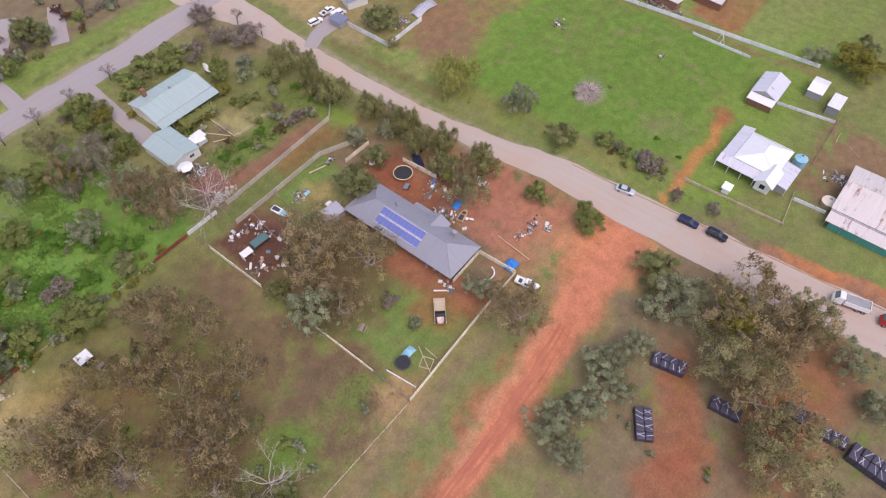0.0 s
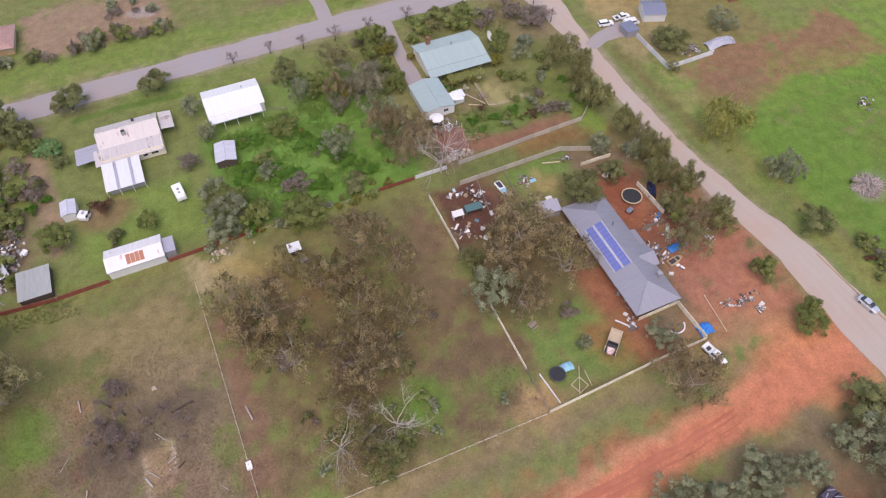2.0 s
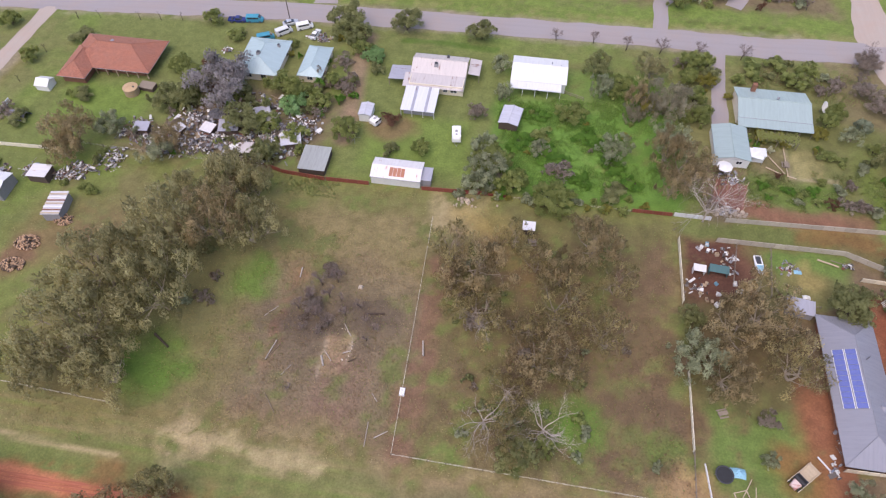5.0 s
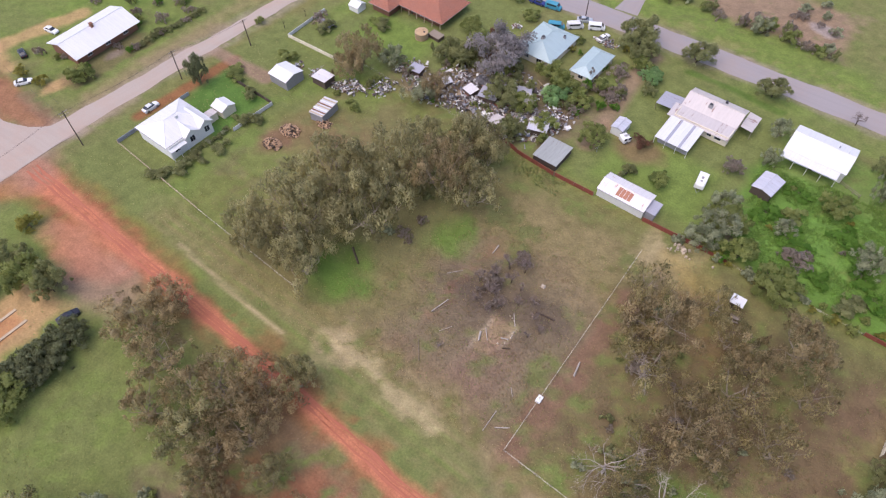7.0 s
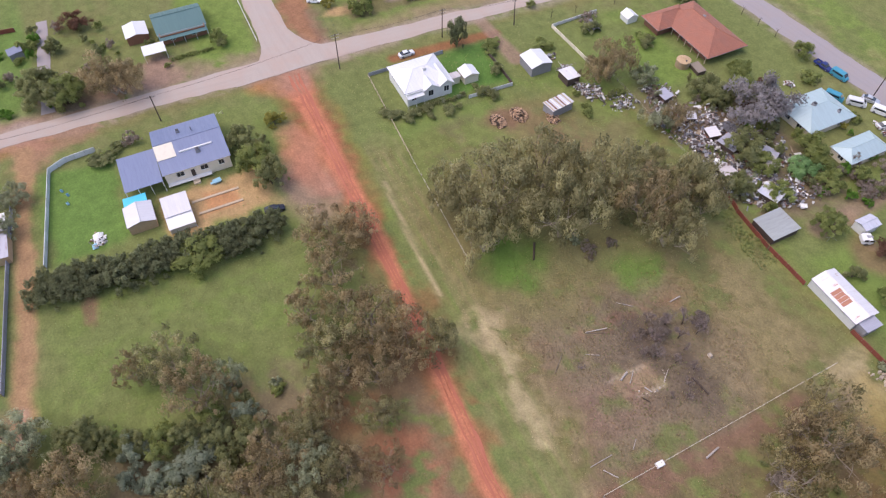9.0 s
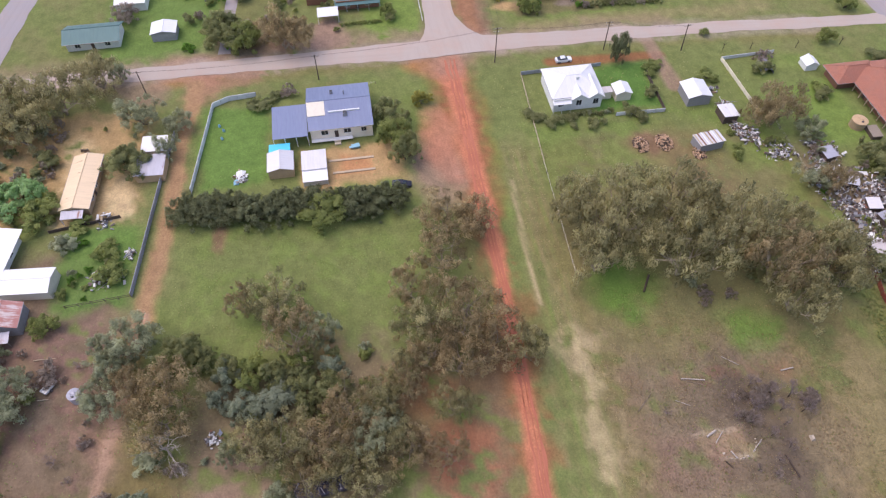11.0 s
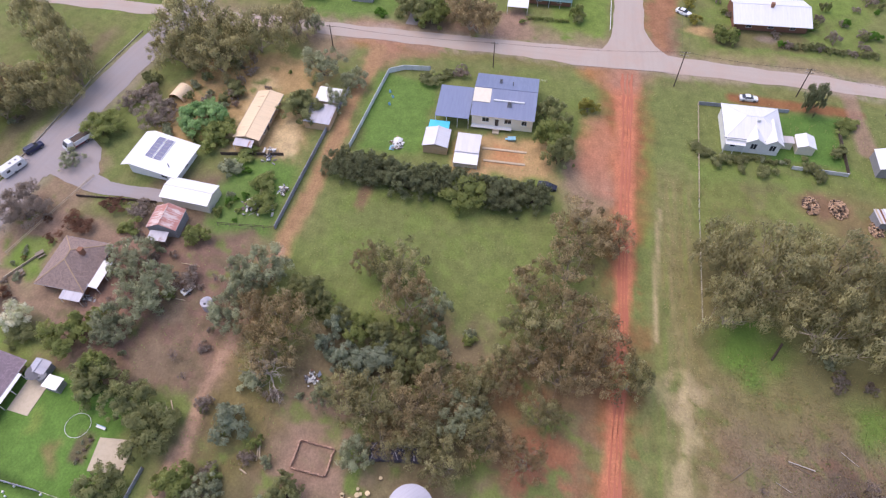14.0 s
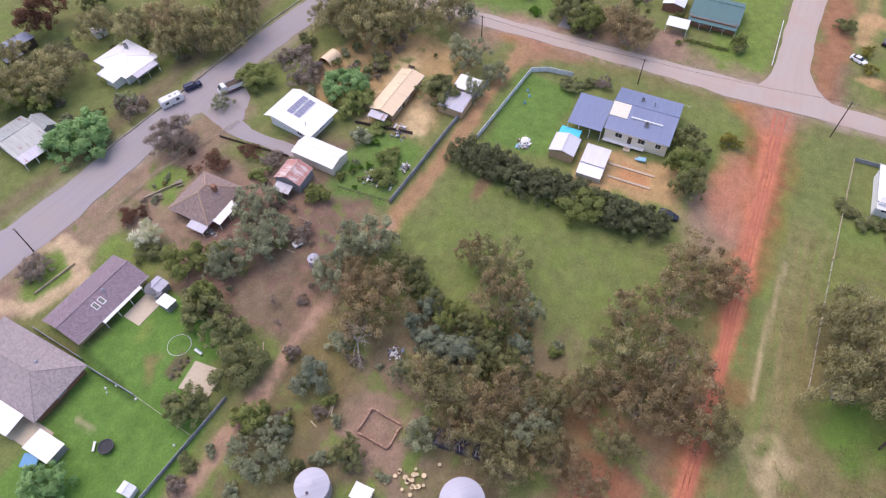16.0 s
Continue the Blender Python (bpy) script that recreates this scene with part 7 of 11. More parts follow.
def caravan(x, y, turn, length, label, height=2.4):
    ob = thing("caravan", x, y, label, "caravan", turn)
    h = length / 2
    b = part("body", loft([(-h, 1.0, 0.95, 0.45, height - 0.35), (-h + 0.35, 1.12, 1.08, 0.4, height), (h - 0.5, 1.12, 1.08, 0.4, height), (h, 1.0, 0.95, 0.7, height - 0.7)]), WHITE, ob)
    for s in (-1, 1):
        for k in (-0.5, 0.45):
            part("window", Mesh().box(k * h - 0.45, k * h + 0.45, s * 1.125 - 0.02, s * 1.125 + 0.02, 1.25, 1.85), GLASS, b)
    part("roof_hatch", Mesh().box(-0.35, 0.35, -0.3, 0.3, height - 0.02, height + 0.12, taper=0.04), WALL_GREY, b)
    part("roof_hatch", Mesh().box(h * 0.4, h * 0.4 + 0.5, -0.25, 0.25, height - 0.02, height + 0.1, taper=0.04), WALL_GREY, b)
    part("drawbar", Mesh().tube((h - 0.1, -0.6, 0.5), (h + 1.1, 0, 0.45), 0.05, n=5).tube((h - 0.1, 0.6, 0.5), (h + 1.1, 0, 0.45), 0.05, n=5), STEEL, ob)
    wheels(ob, (-0.2,), 1.02, 0.34)
    return ob


caravan(-88.0, -119.9, 154, 6.0, "white caravan hitched behind a dark car")
caravan(-18.0, 116.0, -82, 4.4, "small white caravan parked on the lawn")
caravan(-38.9, 118.0, 60, 2.4, "tiny white trailer beside a garden shed", 1.8)

# flatbed wreck in the yard
ob = thing("old_truck", 53.0, 43.0, "stripped old flatbed truck with a timber tray", "old truck", 42)
part("tray", Mesh().box(-0.6, 3.0, -1.1, 1.1, 0.75, 0.9).box(-0.6, 3.0, -1.1, -1.02, 0.9, 1.2).box(-0.6, 3.0, 1.02, 1.1, 0.9, 1.2), TIMBER_PALE, ob)
for k in range(6):
    part("plank", Mesh().box(-0.55 + 0.6 * k, -0.05 + 0.6 * k, -1.0, 1.0, 0.9, 0.95), TIMBER_PALE, ob)
part("cab", Mesh().box(-1.6, -0.65, -1.05, 1.05, 0.7, 1.1).box(-1.6, -1.5, -1.05, 1.05, 1.1, 1.9).box(-0.75, -0.65, -1.05, 1.05, 1.1, 1.9), DARK, ob)
part("bonnet", loft([(-3.0, 0.6, 0.55, 0.6, 1.1), (-1.65, 0.8, 0.75, 0.6, 1.3)]), RUST_SHEET, ob)
part("side_rail", Mesh().box(-2.9, 3.0, -1.16, -1.1, 0.7, 0.95), WALL_CREAM, ob)
part("side_rail", Mesh().box(-2.9, 3.0, 1.1, 1.16, 0.7, 0.95), WALL_CREAM, ob)
wheels(ob, (-2.2, 1.6), 0.95, 0.42)


# ---- poles, tanks, yard things ----
def pole(x, y, h, arms=1, lean=0.0, turn=0.0):
    ob = thing("power_pole", x, y, "tall timber power pole with a crossarm", "power pole", turn)
    ob.matrix_world = pose(x, y, 0, lean, 0, turn)
    part("pole", Mesh().tube((0, 0, -0.3), (0, 0, h), 0.16, 0.11, 8), TIMBER_DARK, ob)
    for k in range(arms):
        z = h - 0.5 - 0.9 * k
        arm = part("crossarm", Mesh().box(-0.06, 0.06, -1.1, 1.1, z, z + 0.13), TIMBER, ob)
        for s in (-0.95, -0.4, 0.4, 0.95):
            part("insulator", Mesh().tube((0, s, z + 0.13), (0, s, z + 0.3), 0.05, 0.035, 6), WHITE, arm)
    return ob


pole(-143.1, 35.0, 11.0, 2), pole(-143.2, -12.7, 8.0), pole(-144.1, -57.2, 7.6), pole(-143.9, 66.0, 9.0, 2), pole(-140.2, 87.2, 8.4, lean=3), pole(-72.4, 155.6, 9.0), pole(46.4, 185.6, 8.0), pole(-37.8, -118.2, 8.0)


def wire(x0, y0, z0, x1, y1, z1, sag=0.8):
    """One unbroken thin tube that sags between its ends."""
    verts, faces = [], []
    side = Vector((y0 - y1, x1 - x0, 0)).normalized() * 0.014
    for k in range(13):
        f = k / 12
        p = Vector((x0 + (x1 - x0) * f, y0 + (y1 - y0) * f, z0 + (z1 - z0) * f - sag * 4 * f * (1 - f)))
        verts += [p + side, p - side, p + Vector((0, 0, 0.024))]
        if k:
            faces += [(3 * k - 3 + i, 3 * k - 3 + (i + 1) % 3, 3 * k + (i + 1) % 3, 3 * k + i) for i in range(3)]
    me = bpy.data.meshes.new("power_line")
    me.from_pydata(verts, [], faces)
    me.update()
    me.materials.append(BLACK)
    tagged(new("power_line", me), "thin black power line between poles", "power line")



for s in (-0.95, 0.95):
    wire(-143.1, 35 + s, 10.8, -143.9, 66 + s, 8.8)
    wire(-143.9, 66 + s, 8.8, -140.2, 87.2 + s, 8.2)
    wire(-143.1, 35 + s, 10.8, -215, 40 + s, 10.5, 1.2)
    wire(-143.1, 35 + s, 10.8, -143.2, -12.7 + s, 7.8)
    wire(-143.2, -12.7 + s, 7.8, -144.1, -57.2 + s, 7.4)


def tank(x, y, r, h, material, label, cone=0.35, top=None):
    ob = thing("water_tank", x, y, label, "water tank")
    part("wall", Mesh().tube((0, 0, -0.05), (0, 0, h), r, n=28), material, ob)
    lid = part("lid", Mesh().tube((0, 0, h), (0, 0, h + cone), r * 1.03, 0.25, 28), top or material, ob)
    for k in range(14):
        a = 6.283 * k / 14
        part("rib", Mesh().tube((r * math.cos(a), r * math.sin(a), h + 0.03), (0.25 * math.cos(a), 0.25 * math.sin(a), h + cone + 0.02), 0.03, n=4, caps=False), top or material, lid)
    part("hatch", Mesh().tube((r * 0.5, 0, h + cone * 0.35), (r * 0.5, 0, h + cone * 0.8), 0.28, n=10), DARK, lid)
    for k in range(3):
        part("hoop", Mesh().tube((0, 0, h * (0.2 + 0.3 * k)), (0, 0, h * (0.2 + 0.3 * k) + 0.06), r * 1.012, n=28), STEEL, ob)


tank(138.8, 1.2, 1.5, 2.2, TANKBLUE, "pale blue water tank beside the cottage")
tank(130.8, -8.8, 1.7, 1.2, WALL_TAN, "low round tan water tank with open top", 0.1, WALL_CREAM)
tank(-104.6, 119.6, 1.9, 2.0, WALL_TAN, "round tan rainwater tank by the house")
tank(-19.0, -36.6, 2.9, 3.6, GALV_SHEET, "large round pale grey steel tank", 0.5)
tank(-27.0, -12.8, 3.7, 3.6, GALV_SHEET, "wide round pale grey steel tank", 0.6)
tank(-39.6, -85.6, 1.0, 1.8, WALL_GREY, "small grey rainwater tank behind the house")
tank(-59.6, -60.8, 1.2, 2.2, GALV_SHEET, "small silver water tank among bare trees")


def trampoline(x, y, r, rim):
    ob = thing("trampoline", x, y, "round black trampoline with a padded rim", "trampoline")
    part("mat", Mesh().tube((0, 0, 0.82), (0, 0, 0.85), r * 0.92, n=28), BLACK, ob)
    pad = Mesh()
    for k in range(28):
        a, b = 2 * math.pi * k / 28, 2 * math.pi * (k + 1) / 28
        pad.tube((r * math.cos(a), r * math.sin(a), 0.86), (r * math.cos(b), r * math.sin(b), 0.86), 0.12, n=6, caps=False)
    part("rim_pad", pad, rim, ob)
    for k in range(6):
        a = 2 * math.pi * k / 6
        part("leg", Mesh().tube((r * 0.97 * math.cos(a), r * 0.97 * math.sin(a), -0.02), (r * 0.97 * math.cos(a), r * 0.97 * math.sin(a), 0.8), 0.03, n=5), STEEL, ob)


trampoline(77.2, 73.5, 2.3, BUFF), trampoline(-10.4, -74.2, 1.3, DARK), trampoline(39.6, 41.4, 1.5, DARK)


def stack(x, y, turn, length, width, height, label="long stack under dark tarpaulin with white straps"):
    """Bales wrapped in dark sheeting, tied with pale straps."""
    ob = thing("wrapped_stack", x, y, label, "stack", turn)
    rng = random.Random(int(x * 10))
    n = max(2, round(length / 1.7))
    for k in range(n):
        a = -length / 2 + length * k / n
        for s in (-1, 1):
            h = height * rng.uniform(0.85, 1.0)
            m = loft([(a + 0.03, width / 4 - 0.03, width / 4 - 0.1, 0.0, h * 0.94), (a + 0.2, width / 4, width / 4 - 0.05, 0.0, h), (a + length / n - 0.2, width / 4, width / 4 - 0.05, 0.0, h), (a + length / n - 0.03, width / 4 - 0.03, width / 4 - 0.1, 0.0, h * 0.94)])
            bale = part("bale", m, TARP, ob)
            bale.location = (0, s * width / 4, 0)
            for way in (-1, 1):
                c = a + length / n * rng.uniform(0.25, 0.75)
                d = way * s * rng.uniform(0.1, 0.5)
                st = Mesh().slab([(c + d - 0.05, -width / 4 + 0.12, h + 0.02), (c + d + 0.05, -width / 4 + 0.12, h + 0.02), (c - d + 0.05, width / 4 - 0.12, h + 0.02), (c - d - 0.05, width / 4 - 0.12, h + 0.02)], 0.012)
                part("strap", st, STRAP, bale)
                if rng.random() < 0.45:
                    break



STRAP = plain("grey_webbing", srgb(190, 188, 196), 0.7, dirt=0.3)
TARP = plain("dark_violet_grey_sheeting", srgb(62, 58, 76), 0.45, dirt=0.3)
stack(71.2, 1.2, -78, 6.4, 3.0, 1.6), stack(57.4, -0.8, 32, 6.2, 3.2, 1.5), stack(69.4, -11.2, -84, 5.6, 2.6, 1.4), stack(76.6, -21.6, -92, 4.0, 2.8, 1.3), stack(76.3, -28.8, -84, 4.4, 2.4, 1.4), stack(75.2, -36.6, -96, 10.0, 3.6, 2.0)
stack(-36.4, -17.4, 96, 9.0, 3.2, 1.2, "long dark covered stack under the gum trees")


def woodpile(x, y, r, n, label="heap of split firewood on the grass"):
    ob = thing("woodpile", x, y, label, "woodpile")
    rng = random.Random(int(31 * x + y))
    logs = [Mesh().tube((-0.24, 0, 0), (0.24, 0, 0), 0.16, n=6).data("log", mat) for mat in (FIREWOOD, FIREWOOD, TIMBER_DARK)]
    for k in range(n):
        a, q = rng.uniform(0, 6.28), math.sqrt(rng.random())
        z = 0.1 + 1.3 * (1 - q) * rng.random()
        o = part("log", logs[k % 3], None, ob)
        o.matrix_basis = pose(q * r * math.cos(a), q * r * 0.7 * math.sin(a), z, rng.uniform(0, 360), rng.uniform(-40, 40), rng.uniform(0, 360)) @ Matrix.Diagonal((rng.uniform(0.8, 1.5), 1.2, 1.2, 1))


woodpile(-106.5, 63.8, 2.6, 190), woodpile(-106.4, 69.8, 2.9, 210), woodpile(-101.6, 76.9, 2.2, 110, "firewood heap beside the slatted shed")


def rounds(x, y):
    """Sawn rounds of trunk lying about."""
    rng = random.Random(19)
    for k in range(22):
        px, py = x + rng.gauss(0, 2.0), y + rng.gauss(0, 1.6)
        s = rng.uniform(0.3, 0.5)
        ob = thing("log_round", px, py, "pale sawn round of tree trunk on the grass", "log", rng.uniform(0, 360), group="sawn log rounds")
        part("bark", Mesh().tube((0, 0, -0.03), (0, 0, 0.4), s, s * 0.97, 9), FIREWOOD, ob)
        part("sawn_face", Mesh().tube((0, 0, 0.4), (0, 0, 0.41), s * 0.93, n=9), ROUNDS, ob)


def trailer(x, y, turn):
    ob = thing("trailer", x, y, "small white box trailer on bare ground", "trailer", turn)
    part("tub", Mesh().box(-1.1, 1.1, -0.7, 0.7, 0.4, 0.48).box(-1.1, 1.1, -0.7, -0.64, 0.48, 0.85).box(-1.1, 1.1, 0.64, 0.7, 0.48, 0.85).box(-1.1, -1.04, -0.64, 0.64, 0.48, 0.85).box(1.04, 1.1, -0.64, 0.64, 0.48, 0.85), WHITE, ob)
    part("drawbar", Mesh().box(1.1, 2.1, -0.05, 0.05, 0.38, 0.46), STEEL, ob)
    wheels(ob, (0.0,), 0.8, 0.3)


trailer(-62.4, -66.6, 148)
shed(-103.0, -156.6, 3.4, 3.0, 2.0, 0.5, "x", PALE_SHEET, WALL_WHITE, "small white shed behind the white house", -20, name="garden_shed")
shed(-88.8, -172.6, 8.0, 5.0, 2.4, -0.4, "+y", SLATEBLUE_SHEET, TIMBER_DARK, "open blue-grey machinery shed under trees", -14)
shed(-84.0, -169.4, 4.6, 3.4, 2.0, -0.3, "+y", GALV_SHEET, TIMBER_DARK, "low iron lean-to beside the machinery shed", -14, name="lean_to")


def scrap(x, y, rx, ry, n, seed, label="dense litter of scrap metal and white junk", height=1.0, size=1.0):
    """Uncountable cast-off sheets, boxes and pipes."""
    rng = random.Random(seed)
    m = Mesh()
    for k in range(n):
        a, q = rng.uniform(0, 6.28), rng.random() ** 0.75 * rng.uniform(0.7, 1.15)
        px, py = x + q * rx * math.cos(a), y + q * ry * math.sin(a)
        t = pose(px, py, rng.random() ** 2 * height, rng.uniform(-25, 25), rng.uniform(-25, 25), rng.uniform(0, 360))
        c = rng.random()
        if c < 0.5:
            w, d, h = size * rng.uniform(0.15, 0.9), size * rng.uniform(0.15, 0.6), size * rng.uniform(0.08, 0.5)
            m.box(-w / 2, w / 2, -d / 2, d / 2, -0.05, h, t, taper=min(w, d) * 0.08)
        elif c < 0.78:
            w, d = size * rng.uniform(0.3, 1.7), size * rng.uniform(0.2, 0.9)
            m.box(-w / 2, w / 2, -d / 2, d / 2, 0, 0.04, t)
        elif c < 0.9:
            m.tube(t @ Vector((-rng.uniform(0.4, 1.6), 0, 0.1)), t @ Vector((rng.uniform(0.4, 1.6), 0, 0.1)), 0.05, n=5)
        else:
            m.tube(t @ Vector((0, -0.14, 0.2)), t @ Vector((0, 0.14, 0.2)), 0.32, n=9)
    return solid("scrap", m, SCRAP, 0, 0, label, "scrap", kind="stuff")


def scrap_material():
    s = Nodes("mixed_scrap")
    geo = s.add("NewGeometry")
    r = s.add("ValToRGB")
    r.color_ramp.interpolation = "CONSTANT"
    stops = ((0.0, srgb(214, 212, 208)), (0.15, srgb(140, 138, 142)), (0.34, srgb(80, 72, 70)), (0.52, srgb(232, 230, 228)), (0.68, srgb(124, 104, 92)), (0.80, srgb(118, 128, 146)), (0.87, srgb(172, 148, 118)), (0.94, srgb(132, 78, 60)))
    r.color_ramp.elements[0].color, r.color_ramp.elements[1].position = (*stops[0][1], 1), stops[1][0]
    r.color_ramp.elements[1].color = (*stops[1][1], 1)
    for p, c in stops[2:]:
        r.color_ramp.elements.new(p).color = (*c, 1)
    s.link(geo, "Random Per Island", r, "Fac")
    n = s.noise(3.0)
    c = s.mix(s.ramp(n, "Fac", 0.4, 0.7, 0, 0.45).outputs[0], r.outputs["Color"], (0.14, 0.11, 0.09))
    s.t.links.new(c, s.b.inputs["Base Color"])
    s.b.inputs["Roughness"].default_value = 0.6
    return s.m


SCRAP = scrap_material()
scrap(-64.5, 108.0, 10.5, 8.0, 620, 1, size=1.35), scrap(-76.0, 107.0, 9.0, 6.0, 440, 2, size=1.35), scrap(-87.0, 103.0, 9.0, 4.6, 200, 3), scrap(-97.0, 106.0, 6.0, 5.0, 130, 4), scrap(-56.5, 114.0, 6.0, 6.0, 120, 5, size=1.35), scrap(-70.0, 119.0, 9.0, 5.0, 110, 31, size=1.35), scrap(-84.0, 112.0, 7.0, 5.0, 150, 32, size=1.35), scrap(-99.0, 96.0, 3.4, 5.0, 90, 33)
scrap(-62.0, 149.4, 4.0, 2.0, 90, 6, "clutter of boxes and toys on the verge", 0.5), scrap(-108.5, 89.4, 6.0, 1.6, 110, 7, "row of scrap and old machine parts"), scrap(-86.0, 140.4, 1.8, 1.2, 20, 8, "few white cast-offs on the ground", 0.4)
scrap(38.6, 80.4, 3.6, 3.0, 26, 9, "litter of white boxes and tubs in the pen", 0.5), scrap(42.0, 90.4, 3.6, 2.0, 16, 10, "few white tubs in the pen", 0.3)
scrap(82.4, 41.0, 5.0, 1.6, 50, 11, "scattered car parts and debris on red earth", 0.3, 0.75), scrap(85.0, 37.8, 1.2, 1.0, 20, 12, "heap of white car panels", 0.7), scrap(79.0, 64.0, 3.6, 5.0, 46, 13, "toys and clutter beside the fence", 0.4, 0.7)
scrap(69.6, 90.2, 1.4, 1.0, 16, 14, "stacked white crates and cane chairs", 0.7), scrap(61.0, 50.5, 1.0, 3.4, 30, 15, "clutter along the house wall", 0.6), scrap(47.0, 112.2, 3.4, 3.0, 70, 16, "white outdoor chairs and pots on a patio", 0.6)
scrap(46.0, 102.2, 2.2, 1.6, 60, 17, "pale rubble and broken stone", 0.7), scrap(-110.4, -32.4, 2.2, 1.8, 26, 18, "play things and white cloth on the lawn", 0.5), scrap(-86.0, -60.0, 2.8, 4.4, 70, 19, "timber and junk heap behind the fence", 0.6)
scrap(-91.8, -55.2, 1.8, 1.4, 26, 20, "dark junk heap against the fence", 0.9), scrap(-102.0, -61.6, 3.0, 2.4, 40, 21, "old trailers and scrap in the yard", 0.7), scrap(-57.4, -86.4, 1.4, 3.0, 34, 22, "clutter on the back porch", 0.8), rounds(-26.4, -22.4)
scrap(-47.6, -36.0, 2.0, 1.6, 30, 24, "wrecked boat and boards under trees", 0.6), scrap(122.0, 113.0, 3.0, 2.4, 40, 25, "white covers and boxes inside the fence", 1.0), scrap(140.0, -7.4, 2.4, 3.4, 30, 26, "old bath tubs and boards on bare earth", 0.4), scrap(150.6, 76.4, 3.0, 3.0, 22, 27, "white rubbish on the paddock grass", 0.4), scrap(155.4, 46.2, 1.2, 1.0, 14, 28, "white rubbish on the paddock grass", 0.5)
scrap(176.6, 58.0, 1.2, 9.0, 70, 29, "old machinery along the far fence", 0.8), scrap(-123.0, 87.7, 1.4, 3.0, 60, 30, "clutter beside the steel garage", 0.8), scrap(-116.0, 90.0, 2.4, 2.2, 60, 41, "heap of old machines by the lean-to", 1.2), scrap(-104.6, 92.4, 4.0, 1.6, 80, 42, "row of scrap and old machine parts", 0.9)

# pale stones heaped by the back fence
rng = random.Random(71)
for k in range(22):
    sz = rng.uniform(0.3, 0.9)
    solid("stone_block", Mesh().box(-sz / 2, sz / 2, -sz * 0.4, sz * 0.4, -0.05, rng.uniform(0.2, 0.6), taper=0.1), ROCK, rng.gauss(-12.5, 2.4), rng.gauss(95.6, 1.2), "pale broken stone by the back fence", "stone block", rng.uniform(0, 180), group="stones by the back fence")
# heap of cut branches in the paddock
rng = random.Random(5)
ob = thing("branch_heap", 130.0, 54.6, "round heap of cut grey branches on the grass", "branch heap")
for k in range(290):
    a, q = rng.uniform(0, 6.28), math.sqrt(rng.random())
    s = rng.uniform(0.9, 2.4)
    part("branch", Mesh().tube((-s / 2, 0, 0), (s / 2, 0.1 * s, 0.06), 0.1, 0.05, 4, False), STICKS, ob).matrix_basis = pose(3.9 * q * math.cos(a), 3.3 * q * math.sin(a), 0.08 + 1.2 * (1 - q) * rng.random(), rng.uniform(-10, 10), rng.uniform(-18, 18), math.degrees(a) + rng.uniform(-40, 40))


# tarpaulins and loose yard things
def tarp(x, y, rx, ry, h, material, label, name="tarpaulin"):
    m = Mesh()
    n = 9
    rng = random.Random(int(7 * x + y))
    g = [[None] * (n + 1) for _ in range(n + 1)]
    for i in range(n + 1):
        for j in range(n + 1):
            u, v = 2 * i / n - 1, 2 * j / n - 1
            r = min(1, math.hypot(u, v) * 0.8)
            g[i][j] = (u * rx, v * ry, max(0.02, h * (1 - r**2.2) * rng.uniform(0.75, 1.1)))
    for i in range(n):
        for j in range(n):
            m.face([g[i][j], g[i + 1][j], g[i + 1][j + 1], g[i][j + 1]])
    solid(name, m, material, x, y, label, name.replace("_", " "), smooth=False)


tarp(71.6, 38.4, 1.6, 1.3, 1.2, BLUE_TARP, "bright blue tarpaulin over a heap"), tarp(78.2, 57.6, 1.8, 0.9, 0.7, BLUE_TARP, "bright blue tarpaulin under trees"), tarp(42.2, 42.2, 1.3, 0.9, 0.8, TANKBLUE, "pale blue covered heap in the yard"), tarp(131.8, 112.2, 4.4, 1.8, 1.6, GALV_SHEET, "silver-grey boat cover behind the fence", "boat_cover")
tarp(33.0, 188.0, 2.0, 1.4, 1.0, TANKBLUE, "pale blue covered heap on the grass")


def boat(x, y, turn, length, material, label, stripe=None):
    ob = thing("boat", x, y, label, "boat", turn)
    h = length / 2
    part("hull", loft([(-h, 0.7, 0.8, 0.2, 0.8), (0, 0.7, 0.85, 0.12, 0.8), (h * 0.6, 0.45, 0.6, 0.15, 0.85), (h, 0.06, 0.1, 0.4, 0.95)]), material, ob)
    part("well", loft([(-h + 0.2, 0.55, 0.6, 0.7, 0.83), (h * 0.5, 0.35, 0.42, 0.75, 0.88)]), DARK, ob)
    part("thwart", Mesh().box(-0.15, 0.15, -0.6, 0.6, 0.8, 0.9), material, ob)
    if stripe:
        part("foredeck", loft([(h * 0.05, 0.6, 0.74, 0.78, 0.9), (h * 0.6, 0.4, 0.55, 0.8, 0.93), (h * 0.8, 0.2, 0.3, 0.82, 0.95)]), stripe, ob, "teal foredeck")


boat(75.9, 54.6, 10, 3.8, WALL_TAN, "tan wooden dinghy lying under trees"), boat(51.0, 87.6, -84, 4.8, CARWHITE, "white boat with a teal foredeck on grass", TANKBLUE)


def beam(x0, y0, x1, y1, w, material, label, name="pipe", z=0.0):
    length, turn = math.hypot(x1 - x0, y1 - y0), math.degrees(math.atan2(y1 - y0, x1 - x0))
    solid(name, Mesh().tube((0, 0, z + w / 2), (length, 0, z + w / 2), w / 2, w * 0.42, 7), material, x0, y0, label, name.replace("_", " "), turn)


